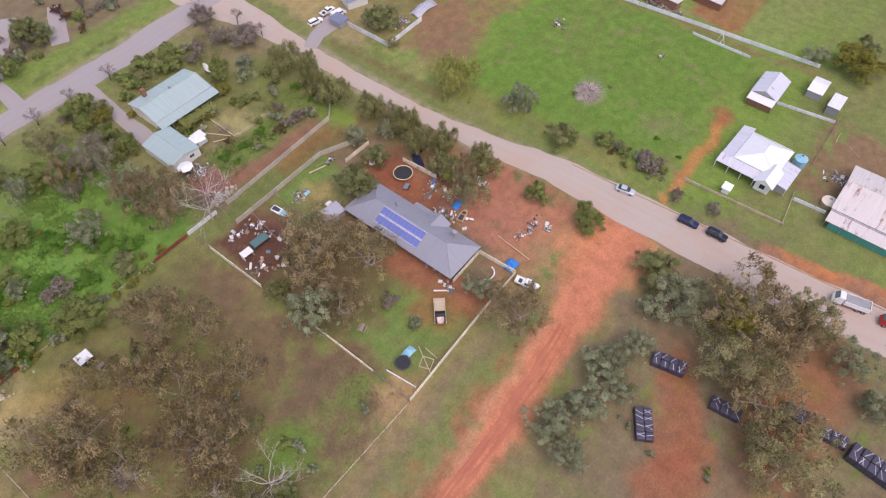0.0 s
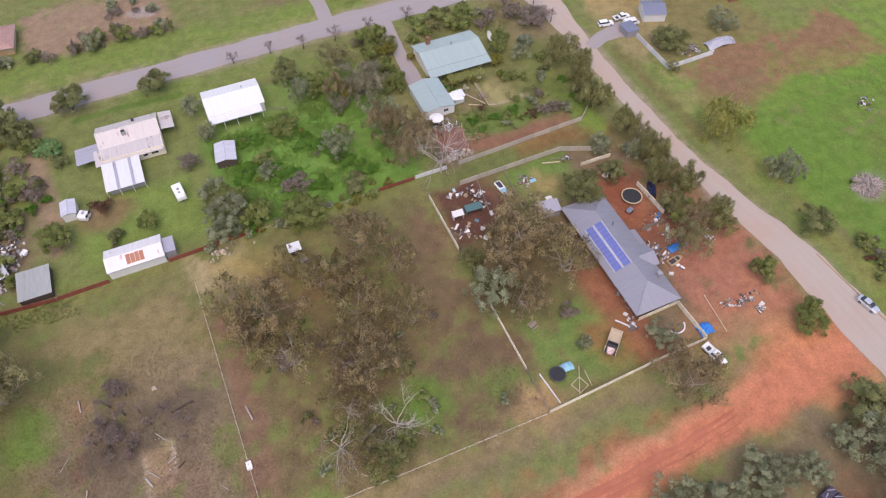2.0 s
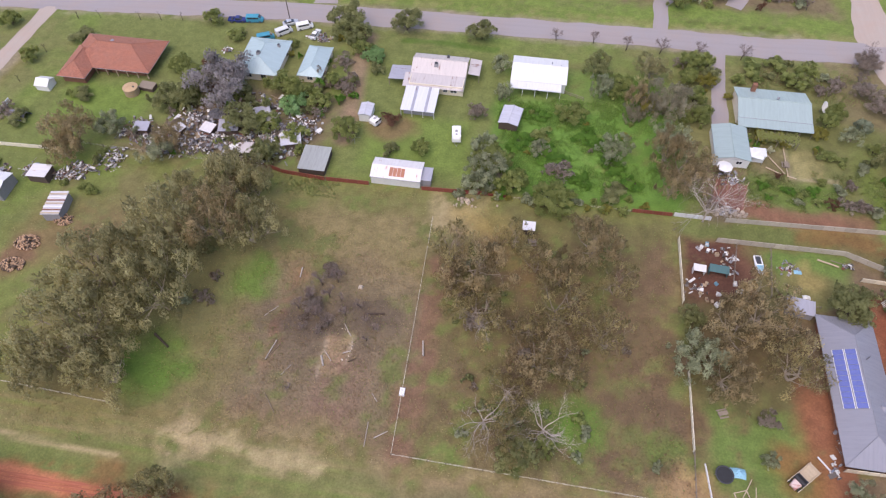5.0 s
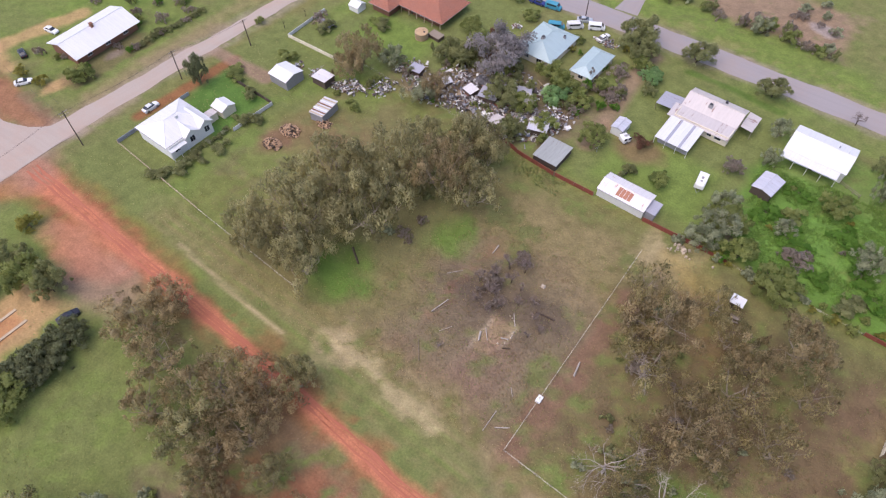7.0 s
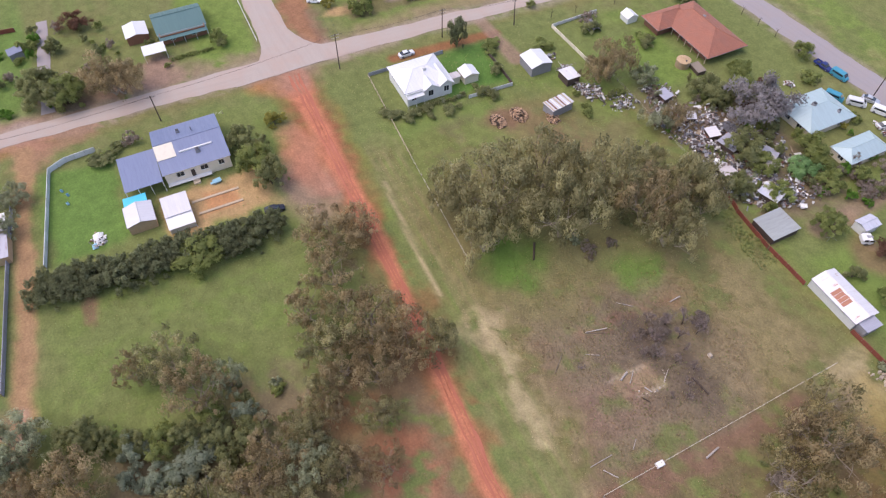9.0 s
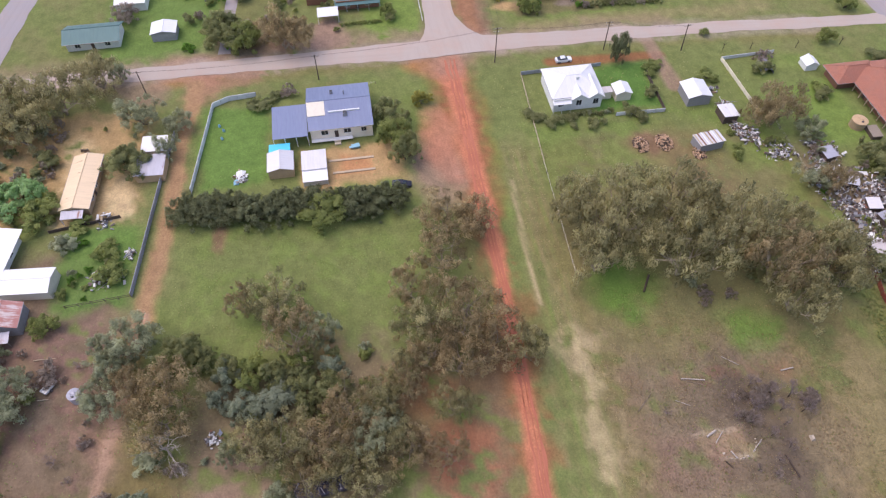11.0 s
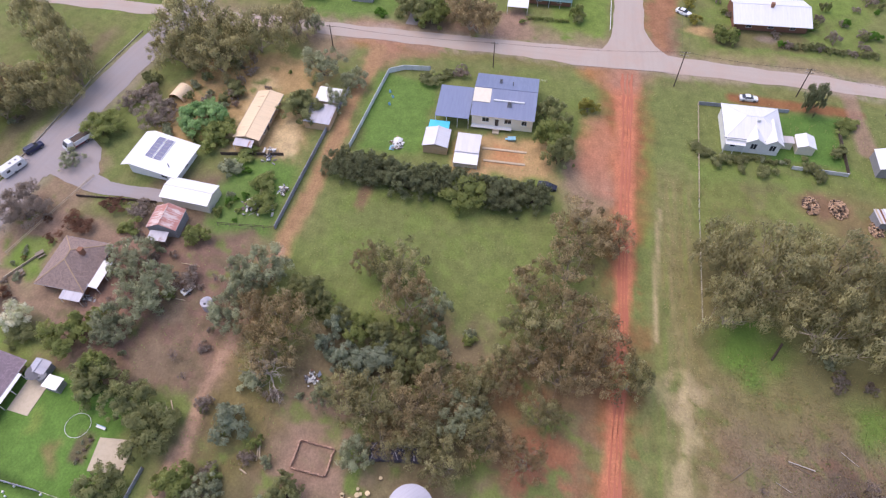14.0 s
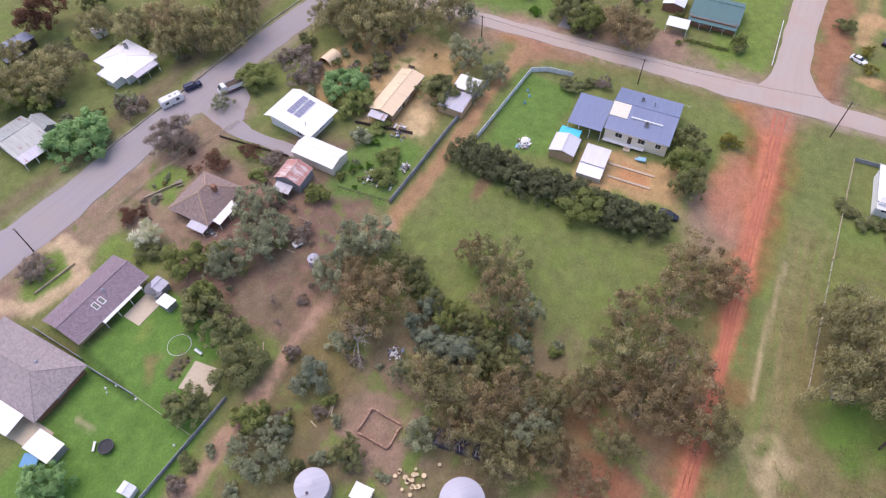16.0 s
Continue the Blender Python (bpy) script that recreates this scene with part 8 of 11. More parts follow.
beam(76.4, 45.1, 75.3, 36.1, 0.22, TIMBER_PALE, "long pale pipe lying on red earth")
beam(56.3, 47.3, 58.3, 44.8, 0.35, WHITE, "white beam lying beside the house", "beam")
beam(-29.2, 63.5, -25.2, 64.1, 0.35, BARK_DARK, "dark fallen log in the paddock", "log")
beam(-35.4, 53.0, -34.5, 51.0, 0.45, DEADWOOD, "bleached white log by the fire pit", "log")
beam(-15.8, 56.0, -16.4, 59.2, 0.4, DEADWOOD, "bleached white log on the fence line", "log")
beam(-44.0, 44.0, -41.0, 40.5, 0.14, BARK, "fallen grey branch on dry grass", "branch")
beam(-33.4, -41.6, -31.2, -41.2, 0.3, TIMBER_PALE, "pale timber lying beside the trees", "plank"), beam(-35.2, -41.8, -31.6, -40.8, 0.3, TIMBER_PALE, "pale timber lying beside the trees", "plank")
beam(-39.4, -60.4, -37.8, -59.4, 0.25, TIMBER_PALE, "pale timber lying beside the lane", "plank"), beam(-29.4, -43.6, -28.8, -42.2, 0.3, TIMBER_PALE, "pale timber lying beside the trees", "plank")
caravan(-196.0, -51.8, 70, 4.6, "old white caravan on a back lawn")
shed(-185.6, -43.0, 3.0, 3.4, 2.0, -0.3, "+y", SLATEBLUE_SHEET, WALL_GREY, "small blue-grey garden shed on a lawn", 10, name="garden_shed")
beam(-49.2, 60.0, -47.0, 62.6, 0.14, DEADWOOD, "bleached stick on the dry grass", "log"), beam(152.2, -3.4, 156.0, -3.2, 0.14, TIMBER_PALE, "pale stick on bare earth", "log"), beam(150.4, -9.6, 152.6, -6.4, 0.14, TIMBER_PALE, "pale stick on bare earth", "log")
solid("feed_box", Mesh().box(-0.5, 0.5, -0.75, 0.75, -0.02, 0.6, taper=0.03), WHITE, -18.4, 48.0, "white box standing on the fence line", "box")
solid("rock", Mesh().box(-0.55, 0.55, -0.4, 0.4, -0.05, 0.5, taper=0.18), ROCK, -31.4, 69.6, "pale block of stone in the paddock", "rock")
beam(-44.8, 72.6, -44.6, 70.0, 0.3, DEADWOOD, "short bleached log on dry soil", "log"), beam(-45.0, 55.0, -46.0, 50.6, 0.24, DEADWOOD, "long bleached branch on dry soil", "log"), beam(-69.4, 52.6, -65.6, 50.2, 0.5, BARK_DARK, "dark fallen trunk under the gum trees", "log")
beam(-33.2, 52.2, -35.0, 54.2, 0.2, DEADWOOD, "bleached stick by the fire pit", "log"), beam(-21.8, 38.6, -19.6, 40.2, 0.22, DEADWOOD, "grey branch on the fence line", "log"), beam(-23.4, 41.4, -23.2, 36.8, 0.16, DEADWOOD, "grey branch on the fence line", "log")
# fire pit: a ring of stones
ob = thing("fire_pit", -32.6, 55.8, "ring of stones round a burnt sandy pit", "fire pit")
rng = random.Random(8)
for k in range(14):
    a = -1.2 + 3.0 * k / 14
    s = rng.uniform(0.15, 0.42)
    part("stone", Mesh().box(-s / 2, s / 2, -s / 2, s / 2, -0.05, s * 0.55, pose(2.7 * math.cos(a) + rng.uniform(-0.2, 0.2), 3.6 * math.sin(a) + rng.uniform(-0.2, 0.2), 0, rng.uniform(-20, 20), rng.uniform(-20, 20), rng.uniform(0, 360)), taper=s * 0.15), ROCK, ob)
# timber pen among the trees
ob = thing("timber_pen", -33.2, -31.6, "square sleeper-walled sand pen", "pen", -5)
rng = random.Random(3)
for k in range(14):
    for sx, sy in ((1, 0), (-1, 0), (0, 1), (0, -1)):
        u = (k - 6.5) * 0.44
        part("sleeper", Mesh().box(-0.24, 0.24, -0.16, 0.16, -0.05, rng.uniform(0.35, 0.7), pose(sx * 2.5 + sy * u * 0 + (u * 0.78 if sy else 0), sy * 3.2 + (u if sx else 0), 0, rng.uniform(-8, 8), rng.uniform(-8, 8), rng.uniform(-15, 15) + (90 if sx else 0)), taper=0.03), SLEEPER, ob)
# sandpit frame and clothes hoist in the yard
ob = thing("sandpit_frame", 42.6, 38.0, "square timber frame with a cross post", "timber frame", 20)
for a in ((-1.2, 1.2, -1.2, -1.08), (-1.2, 1.2, 1.08, 1.2), (-1.2, -1.08, -1.08, 1.08), (1.08, 1.2, -1.08, 1.08)):
    part("board", Mesh().box(*a, 0, 0.25), TIMBER_PALE, ob)
part("crossbar", Mesh().tube((-2.4, -2.0, 0.1), (2.8, 2.6, 0.3), 0.08, n=6), TIMBER_PALE, ob)
part("crossbar", Mesh().tube((1.6, -1.6, 0.1), (2.8, 1.2, 0.5), 0.08, n=6), TIMBER_PALE, ob)


def table(x, y, turn, label="weathered timber picnic table with benches"):
    ob = thing("picnic_table", x, y, label, "table", turn)
    part("tabletop", Mesh().box(-0.9, 0.9, -0.38, 0.38, 0.70, 0.76), TIMBER, ob)
    for s in (-1, 1):
        part("bench", Mesh().box(-0.9, 0.9, s * 0.75 - 0.14, s * 0.75 + 0.14, 0.42, 0.47), TIMBER, ob)
        part("leg", Mesh().box(s * 0.65 - 0.05, s * 0.65 + 0.05, -0.8, 0.8, 0.34, 0.42).box(s * 0.65 - 0.05, s * 0.65 + 0.05, -0.3, 0.3, 0.0, 0.70), TIMBER, ob)


table(40.4, 52.8, 20), table(-61.0, -103.0, 140, "white garden table with benches"), table(-66.2, -101.2, 140, "white garden table with benches"), table(60.8, 118.6, 85), table(3.0, 86.4, 10, "small broken timber table by the shelter")
solid("letterbox_shelter", Mesh().box(-0.7, 0.7, -0.8, 0.8, -0.05, 1.6).slab([(-1.0, 1.1, 1.6), (-1.0, -1.1, 1.6), (1.0, -1.1, 2.1), (1.0, 1.1, 2.1)], 0.08), WHITE, 119.9, 11.3, "tiny white street-side shelter with sloping roof", "kiosk")
ob = thing("cover", -3.0, -83.9, "blue sheet cover on slim posts beside the shed", "shelter", 20)
part("sheet", Mesh().slab([(-1.2, -1.5, 1.9), (1.2, -1.5, 1.9), (1.2, 1.5, 2.05), (-1.2, 1.5, 2.05)], 0.03), BLUE_COVER, ob)
for sx in (-1.1, 1.1):
    for sy in (-1.4, 1.4):
        part("post", Mesh().tube((sx, sy, -0.1), (sx, sy, 1.92), 0.04, n=6), STEEL, ob)
solid("animal_cover", Mesh().slab([(-1.3, -0.8, 1.5), (1.3, -0.8, 1.5), (1.3, 0.8, 1.8), (-1.3, 0.8, 1.8)], 0.06).box(-1.2, -1.1, -0.7, 0.7, 0, 1.5).box(1.1, 1.2, -0.7, 0.7, 0, 1.5), WHITE, 38.2, 84.3, "white sheet cover on a low frame", "shelter", -4)
solid("animal_cover", Mesh().slab([(-2.0, -0.9, 1.5), (2.0, -0.9, 1.5), (2.0, 0.9, 1.8), (-2.0, 0.9, 1.8)], 0.06).box(-1.9, -1.8, -0.8, 0.8, 0, 1.5).box(1.8, 1.9, -0.8, 0.8, 0, 1.5), GREEN_SHEET, 42.2, 84.6, "teal sheet cover on a low frame", "shelter", -4)
shed(57.4, 77.6, 5.0, 3.0, 1.9, -0.3, "+y", GALV_SHEET, WALL_GREY, "low blue-grey garden shed beside the house", -8, name="garden_shed")
shed(110.8, 126.6, 3.4, 4.4, 2.0, -0.2, "+x", SLATEBLUE_SHEET, WALL_GREY, "small blue-roofed lean-to by the fence", name="lean_to")
shed(178.8, 58.0, 3.0, 10.6, 2.4, -0.4, "-x", CREAM_SHEET, WALL_BRICK, "long skillion shed along the far fence", -3)
shed(188.0, 47.0, 5.0, 9.0, 2.4, 0.8, "y", CREAM_SHEET, WALL_BRICK, "brown shed beyond the far fence", -3)
# deck, shade sail, edging and rubble behind the teal garage
ob = thing("deck", 46.9, 107.4, "red-brown timber deck with worn boards", "deck", -13)
for k in range(16):
    part("board", Mesh().box(-3.5 + 0.44 * k, -3.1 + 0.44 * k, -4.0, 4.0, -0.05, 0.22, taper=0.01), DECKWOOD, ob)
for sx in (-3.4, 3.4):
    for sy in (-4.0, -1.3, 1.3, 4.0):
        part("post", Mesh().box(sx - 0.06, sx + 0.06, sy - 0.06, sy + 0.06, -0.1, 1.5), TIMBER_PALE, ob)
ob = thing("shade_sail", 53.4, 119.6, "white square shade sail on slim posts", "shade sail", -8)
part("cloth", Mesh().slab([(-1.9, -1.6, 2.3), (1.9, -1.6, 2.0), (1.9, 1.6, 2.4), (-1.9, 1.6, 2.1)], 0.02), WHITE, ob)
for sx, sy in ((-1.85, -1.55), (1.85, -1.55), (1.85, 1.55), (-1.85, 1.55)):
    part("post", Mesh().tube((sx, sy, -0.1), (sx, sy, 2.25), 0.04, n=6), STEEL, ob)
for x0, y0, x1, y1 in ((57.0, 121.6, 60.4, 115.8), (56.2, 117.4, 59.8, 115.4), (61.2, 125.8, 61.0, 115.4), (60.8, 115.2, 62.8, 114.6)):
    beam(x0, y0, x1, y1, 0.3, TIMBER_PALE, "pale timber sleeper edging a garden bed", "sleeper")
rng = random.Random(61)
for k in range(26):
    sz = rng.uniform(0.35, 0.9)
    solid("stone_block", Mesh().box(-sz / 2, sz / 2, -sz * 0.4, sz * 0.4, -0.05, rng.uniform(0.3, 0.8), taper=0.08), ROCK, rng.uniform(43.0, 50.0), rng.uniform(100.6, 103.2), "pale broken stone block in a rubble heap", "stone block", rng.uniform(0, 180), group="rubble behind the deck")
ob = thing("garden_umbrella", 45.8, 114.2, "white octagonal garden umbrella on a patio", "umbrella")
part("canopy", Mesh().tube((0, 0, 2.1), (0, 0, 2.7), 1.9, 0.06, 8), WHITE, ob)
part("pole", Mesh().tube((0, 0, -0.02), (0, 0, 2.2), 0.04, n=6), STEEL, ob)
ob = thing("satellite_dish", 72.2, 139.4, "pale mesh satellite dish on a post", "satellite dish")
part("post", Mesh().tube((0, 0, -0.1), (0, 0, 1.6), 0.07, n=6), STEEL, ob)
part("dish", Mesh().tube((0, 0, 1.6), (0.5, -0.4, 2.0), 0.2, 1.5, 16, False), WHITE, ob)
ob = thing("pergola", 59.4, 125.8, "timber pergola roofed with pale climbing leaves", "pergola", -2)
for px in (-4.6, 0.0, 4.6):
    for py in (-1.3, 1.3):
        part("post", Mesh().box(px - 0.07, px + 0.07, py - 0.07, py + 0.07, -0.05, 2.1), TIMBER, ob)
for k in range(10):
    part("rafter", Mesh().box(-4.8 + 1.05 * k, -4.7 + 1.05 * k, -1.6, 1.6, 2.1, 2.22), TIMBER, ob)
rng = random.Random(77)
vine = Mesh()
for k in range(900):
    p, s = Vector((rng.uniform(-5, 5), rng.gauss(0, 0.8), 2.25 + 0.35 * rng.random())), rng.uniform(0.1, 0.26)
    a = rng.uniform(0, 6.28)
    vine.face([p + Vector((s * math.cos(a + t), s * math.sin(a + t), rng.uniform(-0.08, 0.08))) for t in (0.0, 2.1, 4.2)])
part("vine", vine, LEAF_VINE, ob, "pale yellow-green climber")
ob = thing("swing_frame", 172.0, 36.0, "white painted swing frame on the grass", "swing", 30)
for sx in (-1.2, 1.2):
    for sy in (-0.8, 0.8):
        part("leg", Mesh().tube((sx, sy, -0.05), (sx, 0, 2.1), 0.06, n=5), WHITE, ob)
part("crossbar", Mesh().tube((-1.3, 0, 2.1), (1.3, 0, 2.1), 0.06, n=5), WHITE, ob)
# half-round sheds
for x, y, turn, r, length, mat, lab in ((-119.2, -91.2, 80, 2.2, 4.8, TAN_SHEET, "small half-round tan iron hut"), (-129.2, 106.8, 85, 1.5, 4.6, DARKGREY_SHEET, "small half-round dark iron hut")):
    m = Mesh()
    for k in range(12):
        a, b = math.pi * k / 12, math.pi * (k + 1) / 12
        p, q = (r * math.cos(a), r * math.sin(a)), (r * math.cos(b), r * math.sin(b))
        m.slab([(p[0], -length / 2, p[1]), (p[0], length / 2, p[1]), (q[0], length / 2, q[1]), (q[0], -length / 2, q[1])], 0.04)
    ob = thing("arched_hut", x, y, lab, "hut", turn)
    part("shell", m, mat, ob)
    part("back_wall", Mesh().face([(r * math.cos(math.pi * k / 12), length / 2 - 0.1, r * math.sin(math.pi * k / 12)) for k in range(13)]), WALL_TAN, ob)
# bare street saplings in guards
for x, y in ((-138.5, 98.7), (-137.7, 106.4), (-136.4, 119.2), (-135.8, 132.1), (-134.3, 147.9), (-127.9, 149.0), (-116.2, 150.2), (-109.9, 150.8), (-103.7, 151.6)):
    ob = thing("street_sapling", x, y, "young bare street tree with a dark stem", "sapling", (x * 37) % 360)
    part("stem", Mesh().tube((0, 0, -0.1), (0.1, 0, 2.0), 0.09, 0.05, 6), BARK_DARK, ob)
    for k in range(5):
        a = k * 1.3
        part("branch", Mesh().tube((0.08, 0, 1.5 + 0.1 * k), (0.6 * math.cos(a), 0.6 * math.sin(a), 2.3 + 0.15 * k), 0.03, 0.012, 4), BARK_DARK, ob)
# concrete slab and porch paving
solid("concrete_slab", Mesh().box(-3.0, 3.0, -3.2, 3.2, -0.1, 0.12, taper=0.02), CONCRETE, -28.0, -66.8, "pale square concrete slab on the lawn", "slab", 4, kind="structure")
solid("patio", Mesh().box(-3.4, 3.4, -2.2, 2.2, -0.1, 0.06, taper=0.02), CONCRETE, -36.0, -87.0, "pale concrete patio behind the house", "patio", -7, kind="structure")
solid("patio", Mesh().box(-2.2, 2.2, -5.0, 5.0, -0.1, 0.06, taper=0.02), CONCRETE, -6.8, -90.0, "pale concrete patio behind the house", "patio", -4, kind="structure")
solid("deck", Mesh().box(-0.3, 0.3, -5.4, 5.4, -0.1, 0.18), TIMBER_PALE, -112.8, -6.4, "long pale timber edging in bare earth", "edging")
solid("deck", Mesh().box(-0.3, 0.3, -5.0, 5.0, -0.1, 0.18), TIMBER_PALE, -108.8, -6.0, "long pale timber edging in bare earth", "edging")
solid("barrow", Mesh().box(-0.5, 0.5, -0.9, 0.9, 0.25, 0.7, taper=-0.1).box(-0.3, 0.3, -1.6, -0.9, 0.4, 0.46).tube((-0.4, 0.6, 0.25), (0.4, 0.6, 0.25), 0.25, n=10), TANKBLUE, -116.6, -5.0, "pale blue ride-on mower in the yard", "mower", 10)
solid("bench", Mesh().box(-0.9, 0.9, -0.2, 0.2, 0.4, 0.46).box(-0.8, -0.7, -0.18, 0.18, 0, 0.4).box(0.7, 0.8, -0.18, 0.18, 0, 0.4), WHITE, -9.6, -76.4, "white garden bench on the lawn", "bench", 30)
ob = thing("clothes_line", -42.4, 110.4, "rotary clothes line on a steel post", "clothes line")
part("post", Mesh().tube((0, 0, -0.1), (0, 0, 2.1), 0.04, n=6), STEEL, ob)
for k in range(4):
    part("arm", Mesh().tube((0, 0, 2.0), (1.5 * math.cos(1.57 * k), 1.5 * math.sin(1.57 * k), 2.3), 0.025, n=4), STEEL, ob)
shed(-128.3, 118.6, 3.6, 3.4, 1.8, 0.9, "x", WHITE_SHEET, WALL_WHITE, "small white peaked garden tent", name="garden_tent")
shed(-6.0, -65.4, 1.8, 2.2, 1.9, 0.5, "x", WHITE_SHEET, WALL_WHITE, "small white garden cubby by the fence", name="cubby_house")
shed(-21.6, -28.8, 2.4, 3.0, 2.0, -0.2, "+x", WHITE_SHEET, WALL_CREAM, "small pale shed beside the tank", name="garden_shed")
shed(148.6, 128.4, 3.4, 3.0, 2.0, 0.6, "x", WHITE_SHEET, WALL_BRICK, "small white-roofed hut on red earth", name="hut")
shed(-74.0, 109.6, 4.6, 3.6, 2.2, -0.4, "+y", GALV_SHEET, TIMBER_DARK, "grey iron lean-to in the scrap yard", 12, name="lean_to")
shed(-65.2, 114.0, 4.0, 3.2, 2.0, -0.4, "+y", CREAM_SHEET, TIMBER_DARK, "pale patched roof in the scrap yard", -8, name="lean_to")
shed(-57.6, 107.6, 4.6, 3.2, 1.8, -0.4, "+y", LILAC_SHEET, TIMBER_DARK, "zinc-sheeted shelter in the scrap yard", 18, name="lean_to")
shed(-67.6, 103.2, 3.4, 2.8, 1.7, -0.3, "+y", CREAM_SHEET, TIMBER_DARK, "pale patched roof in the scrap yard", 10, name="lean_to")
shed(-79.2, 108.6, 3.0, 2.6, 1.7, -0.3, "+y", HALFRUST_SHEET, TIMBER_DARK, "rust-stained shelter in the scrap yard", -14, name="lean_to")
shed(-95.6, 106.4, 3.4, 2.6, 1.8, -0.3, "+y", GALV_SHEET, TIMBER_DARK, "grey iron lean-to in the scrap yard", 5, name="lean_to")
shed(-101.2, 122.0, 4.0, 2.4, 1.0, -0.2, "+y", TIMBER, TIMBER_DARK, "weathered timber deck by the veranda", -6, name="deck", over=0.05)


scrap(73.6, 58.0, 2.0, 3.4, 40, 34, "yard clutter under the trees", 0.6), scrap(59.0, 45.0, 1.0, 3.0, 18, 35, "white oddments and pots by the house", 0.5), scrap(45.6, 87.4, 3.0, 3.6, 26, 36, "litter of white boxes and tubs in the pen", 0.5), scrap(56.6, 88.0, 3.0, 2.4, 26, 37, "toys strewn over the yard grass", 0.4), scrap(86.6, 57.0, 2.0, 3.0, 26, 39, "scattered car parts and debris on red earth", 0.4)
# bare street trees
for x, y, r, h in ((23.6, 157.0, 3.0, 5.2), (32.8, 157.0, 3.2, 5.4), (42.8, 157.4, 3.0, 5.2), (54.6, 157.6, 3.2, 5.4), (87.2, 160.4, 4.2, 7.0), (14.6, 158.8, 2.4, 4.6), (4.2, 158.6, 2.6, 4.8), (93.0, 140.0, 3.0, 5.0), (92.6, 150.0, 3.4, 5.6), (84.0, 152.0, 2.6, 4.4), (47.6, 188.0, 2.4, 5.0), (68.0, 190.0, 3.4, 5.5), (76.0, 184.0, 3.0, 5.0), (117.0, 31.0, 2.4, 2.6), (116.6, 38.0, 2.0, 2.4), (41.0, 101.6, 3.0, 7.0)):
    bare_tree(x, y, r, h)
for x, y, r, h in ((-36.0, 60.0, 2.2, 3.6), (-33.0, 62.6, 1.8, 3.0), (-38.4, 61.8, 2.0, 3.2), (-30.4, 64.8, 1.8, 3.4), (-28.6, 62.0, 1.6, 2.6), (-40.6, 58.6, 1.6, 2.4), (-34.6, 65.8, 1.6, 3.0), (-27.4, 57.6, 1.5, 2.2)):
    bare_tree(x, y, r, h, "burnt leafless shrub on ashy ground")
for x, y, r, h in ((-39.4, 69.0, 3.0, 5.6), (-37.2, 66.4, 2.8, 5.2), (-40.8, 66.0, 2.6, 4.8), (-36.4, 70.2, 2.4, 4.6), (-42.6, 62.6, 2.4, 4.0), (-12.0, 71.4, 2.6, 4.6), (-9.6, 69.4, 2.6, 4.8), (-7.0, 71.8, 2.4, 4.4)):
    bare_tree(x, y, r, h, "thin leafless grey shrub in the paddock")
b = Building("house", 30.0, 212.0, "pale-roofed house behind trees across the street", "house", 12)
b.walls(-7.0, 7.0, -4.4, 4.4, 2.6, WALL_BRICK)
b.gable(-7.2, 7.2, -4.6, 4.6, 2.6, 1.4, "x", CREAM_SHEET, WALL_BRICK, 0.5).window("s", -3).window("s", 3).door("s", 0)

# ---- dead branches ----
def deadwood(x, y, h, reach, seed, turn=0.0, label="bare bleached dead tree branches", bias=0.0):
    """A dead tree: a few long crooked limbs that arch outwards and fork into thin twigs."""
    rng = random.Random(seed)
    ob = thing("dead_tree", x, y, label, "dead tree", turn)

    def grow(p, d, length, r, level):
        if level > 5 or r < 0.006:
            return
        steps = 3
        for k in range(steps):
            d = (d + Vector((rng.gauss(0, 0.2), rng.gauss(0, 0.2), rng.gauss(-0.05 - bias, 0.14)))).normalized()
            q = p + d * length / steps
            limb.tube(p, q, r * (1 - 0.16 * k), r * (0.84 - 0.16 * k), 5 if level < 2 else 3, False)
            if rng.random() < 0.62:
                e = (d + Vector((rng.gauss(0, 0.55), rng.gauss(0, 0.55), rng.gauss(0.1, 0.3)))).normalized()
                grow(q, e, length * rng.uniform(0.45, 0.75), r * 0.52, level + 1)
            p = q
        grow(p, d, length * 0.6, r * 0.5, level + 1)

    crook = Vector((rng.uniform(-0.3, 0.3), rng.uniform(-0.3, 0.3), h * 0.34))
    top = crook + Vector((rng.uniform(-0.5, 0.5), rng.uniform(-0.5, 0.5), h * 0.2))
    part("trunk", Mesh().tube((0, 0, -0.2), crook, 0.22, 0.17, 8).tube(crook, top, 0.17, 0.12, 8), DEADWOOD, ob)
    for k in range(8):
        limb = Mesh()
        a = 6.283 * k / 8 + rng.uniform(-0.5, 0.5)
        lift = rng.uniform(0.35, 1.1)
        grow(crook.lerp(top, rng.random()), Vector((math.cos(a), math.sin(a), lift)).normalized(), reach * rng.uniform(0.5, 0.85), 0.1, 1)
        part("limb", limb, DEADWOOD, ob)


deadwood(-2.4, 43.4, 7.5, 4.6, 3), deadwood(8.2, 43.0, 7.5, 4.6, 8), deadwood(40.2, 99.8 - 1.4, 8.5, 6.5, 11), deadwood(43.0, 101.5, 8.0, 6.0, 14), deadwood(-5.8, 63.7, 3.0, 3.5, 17), deadwood(-46.0, -43.0, 8.5, 4.0, 25)


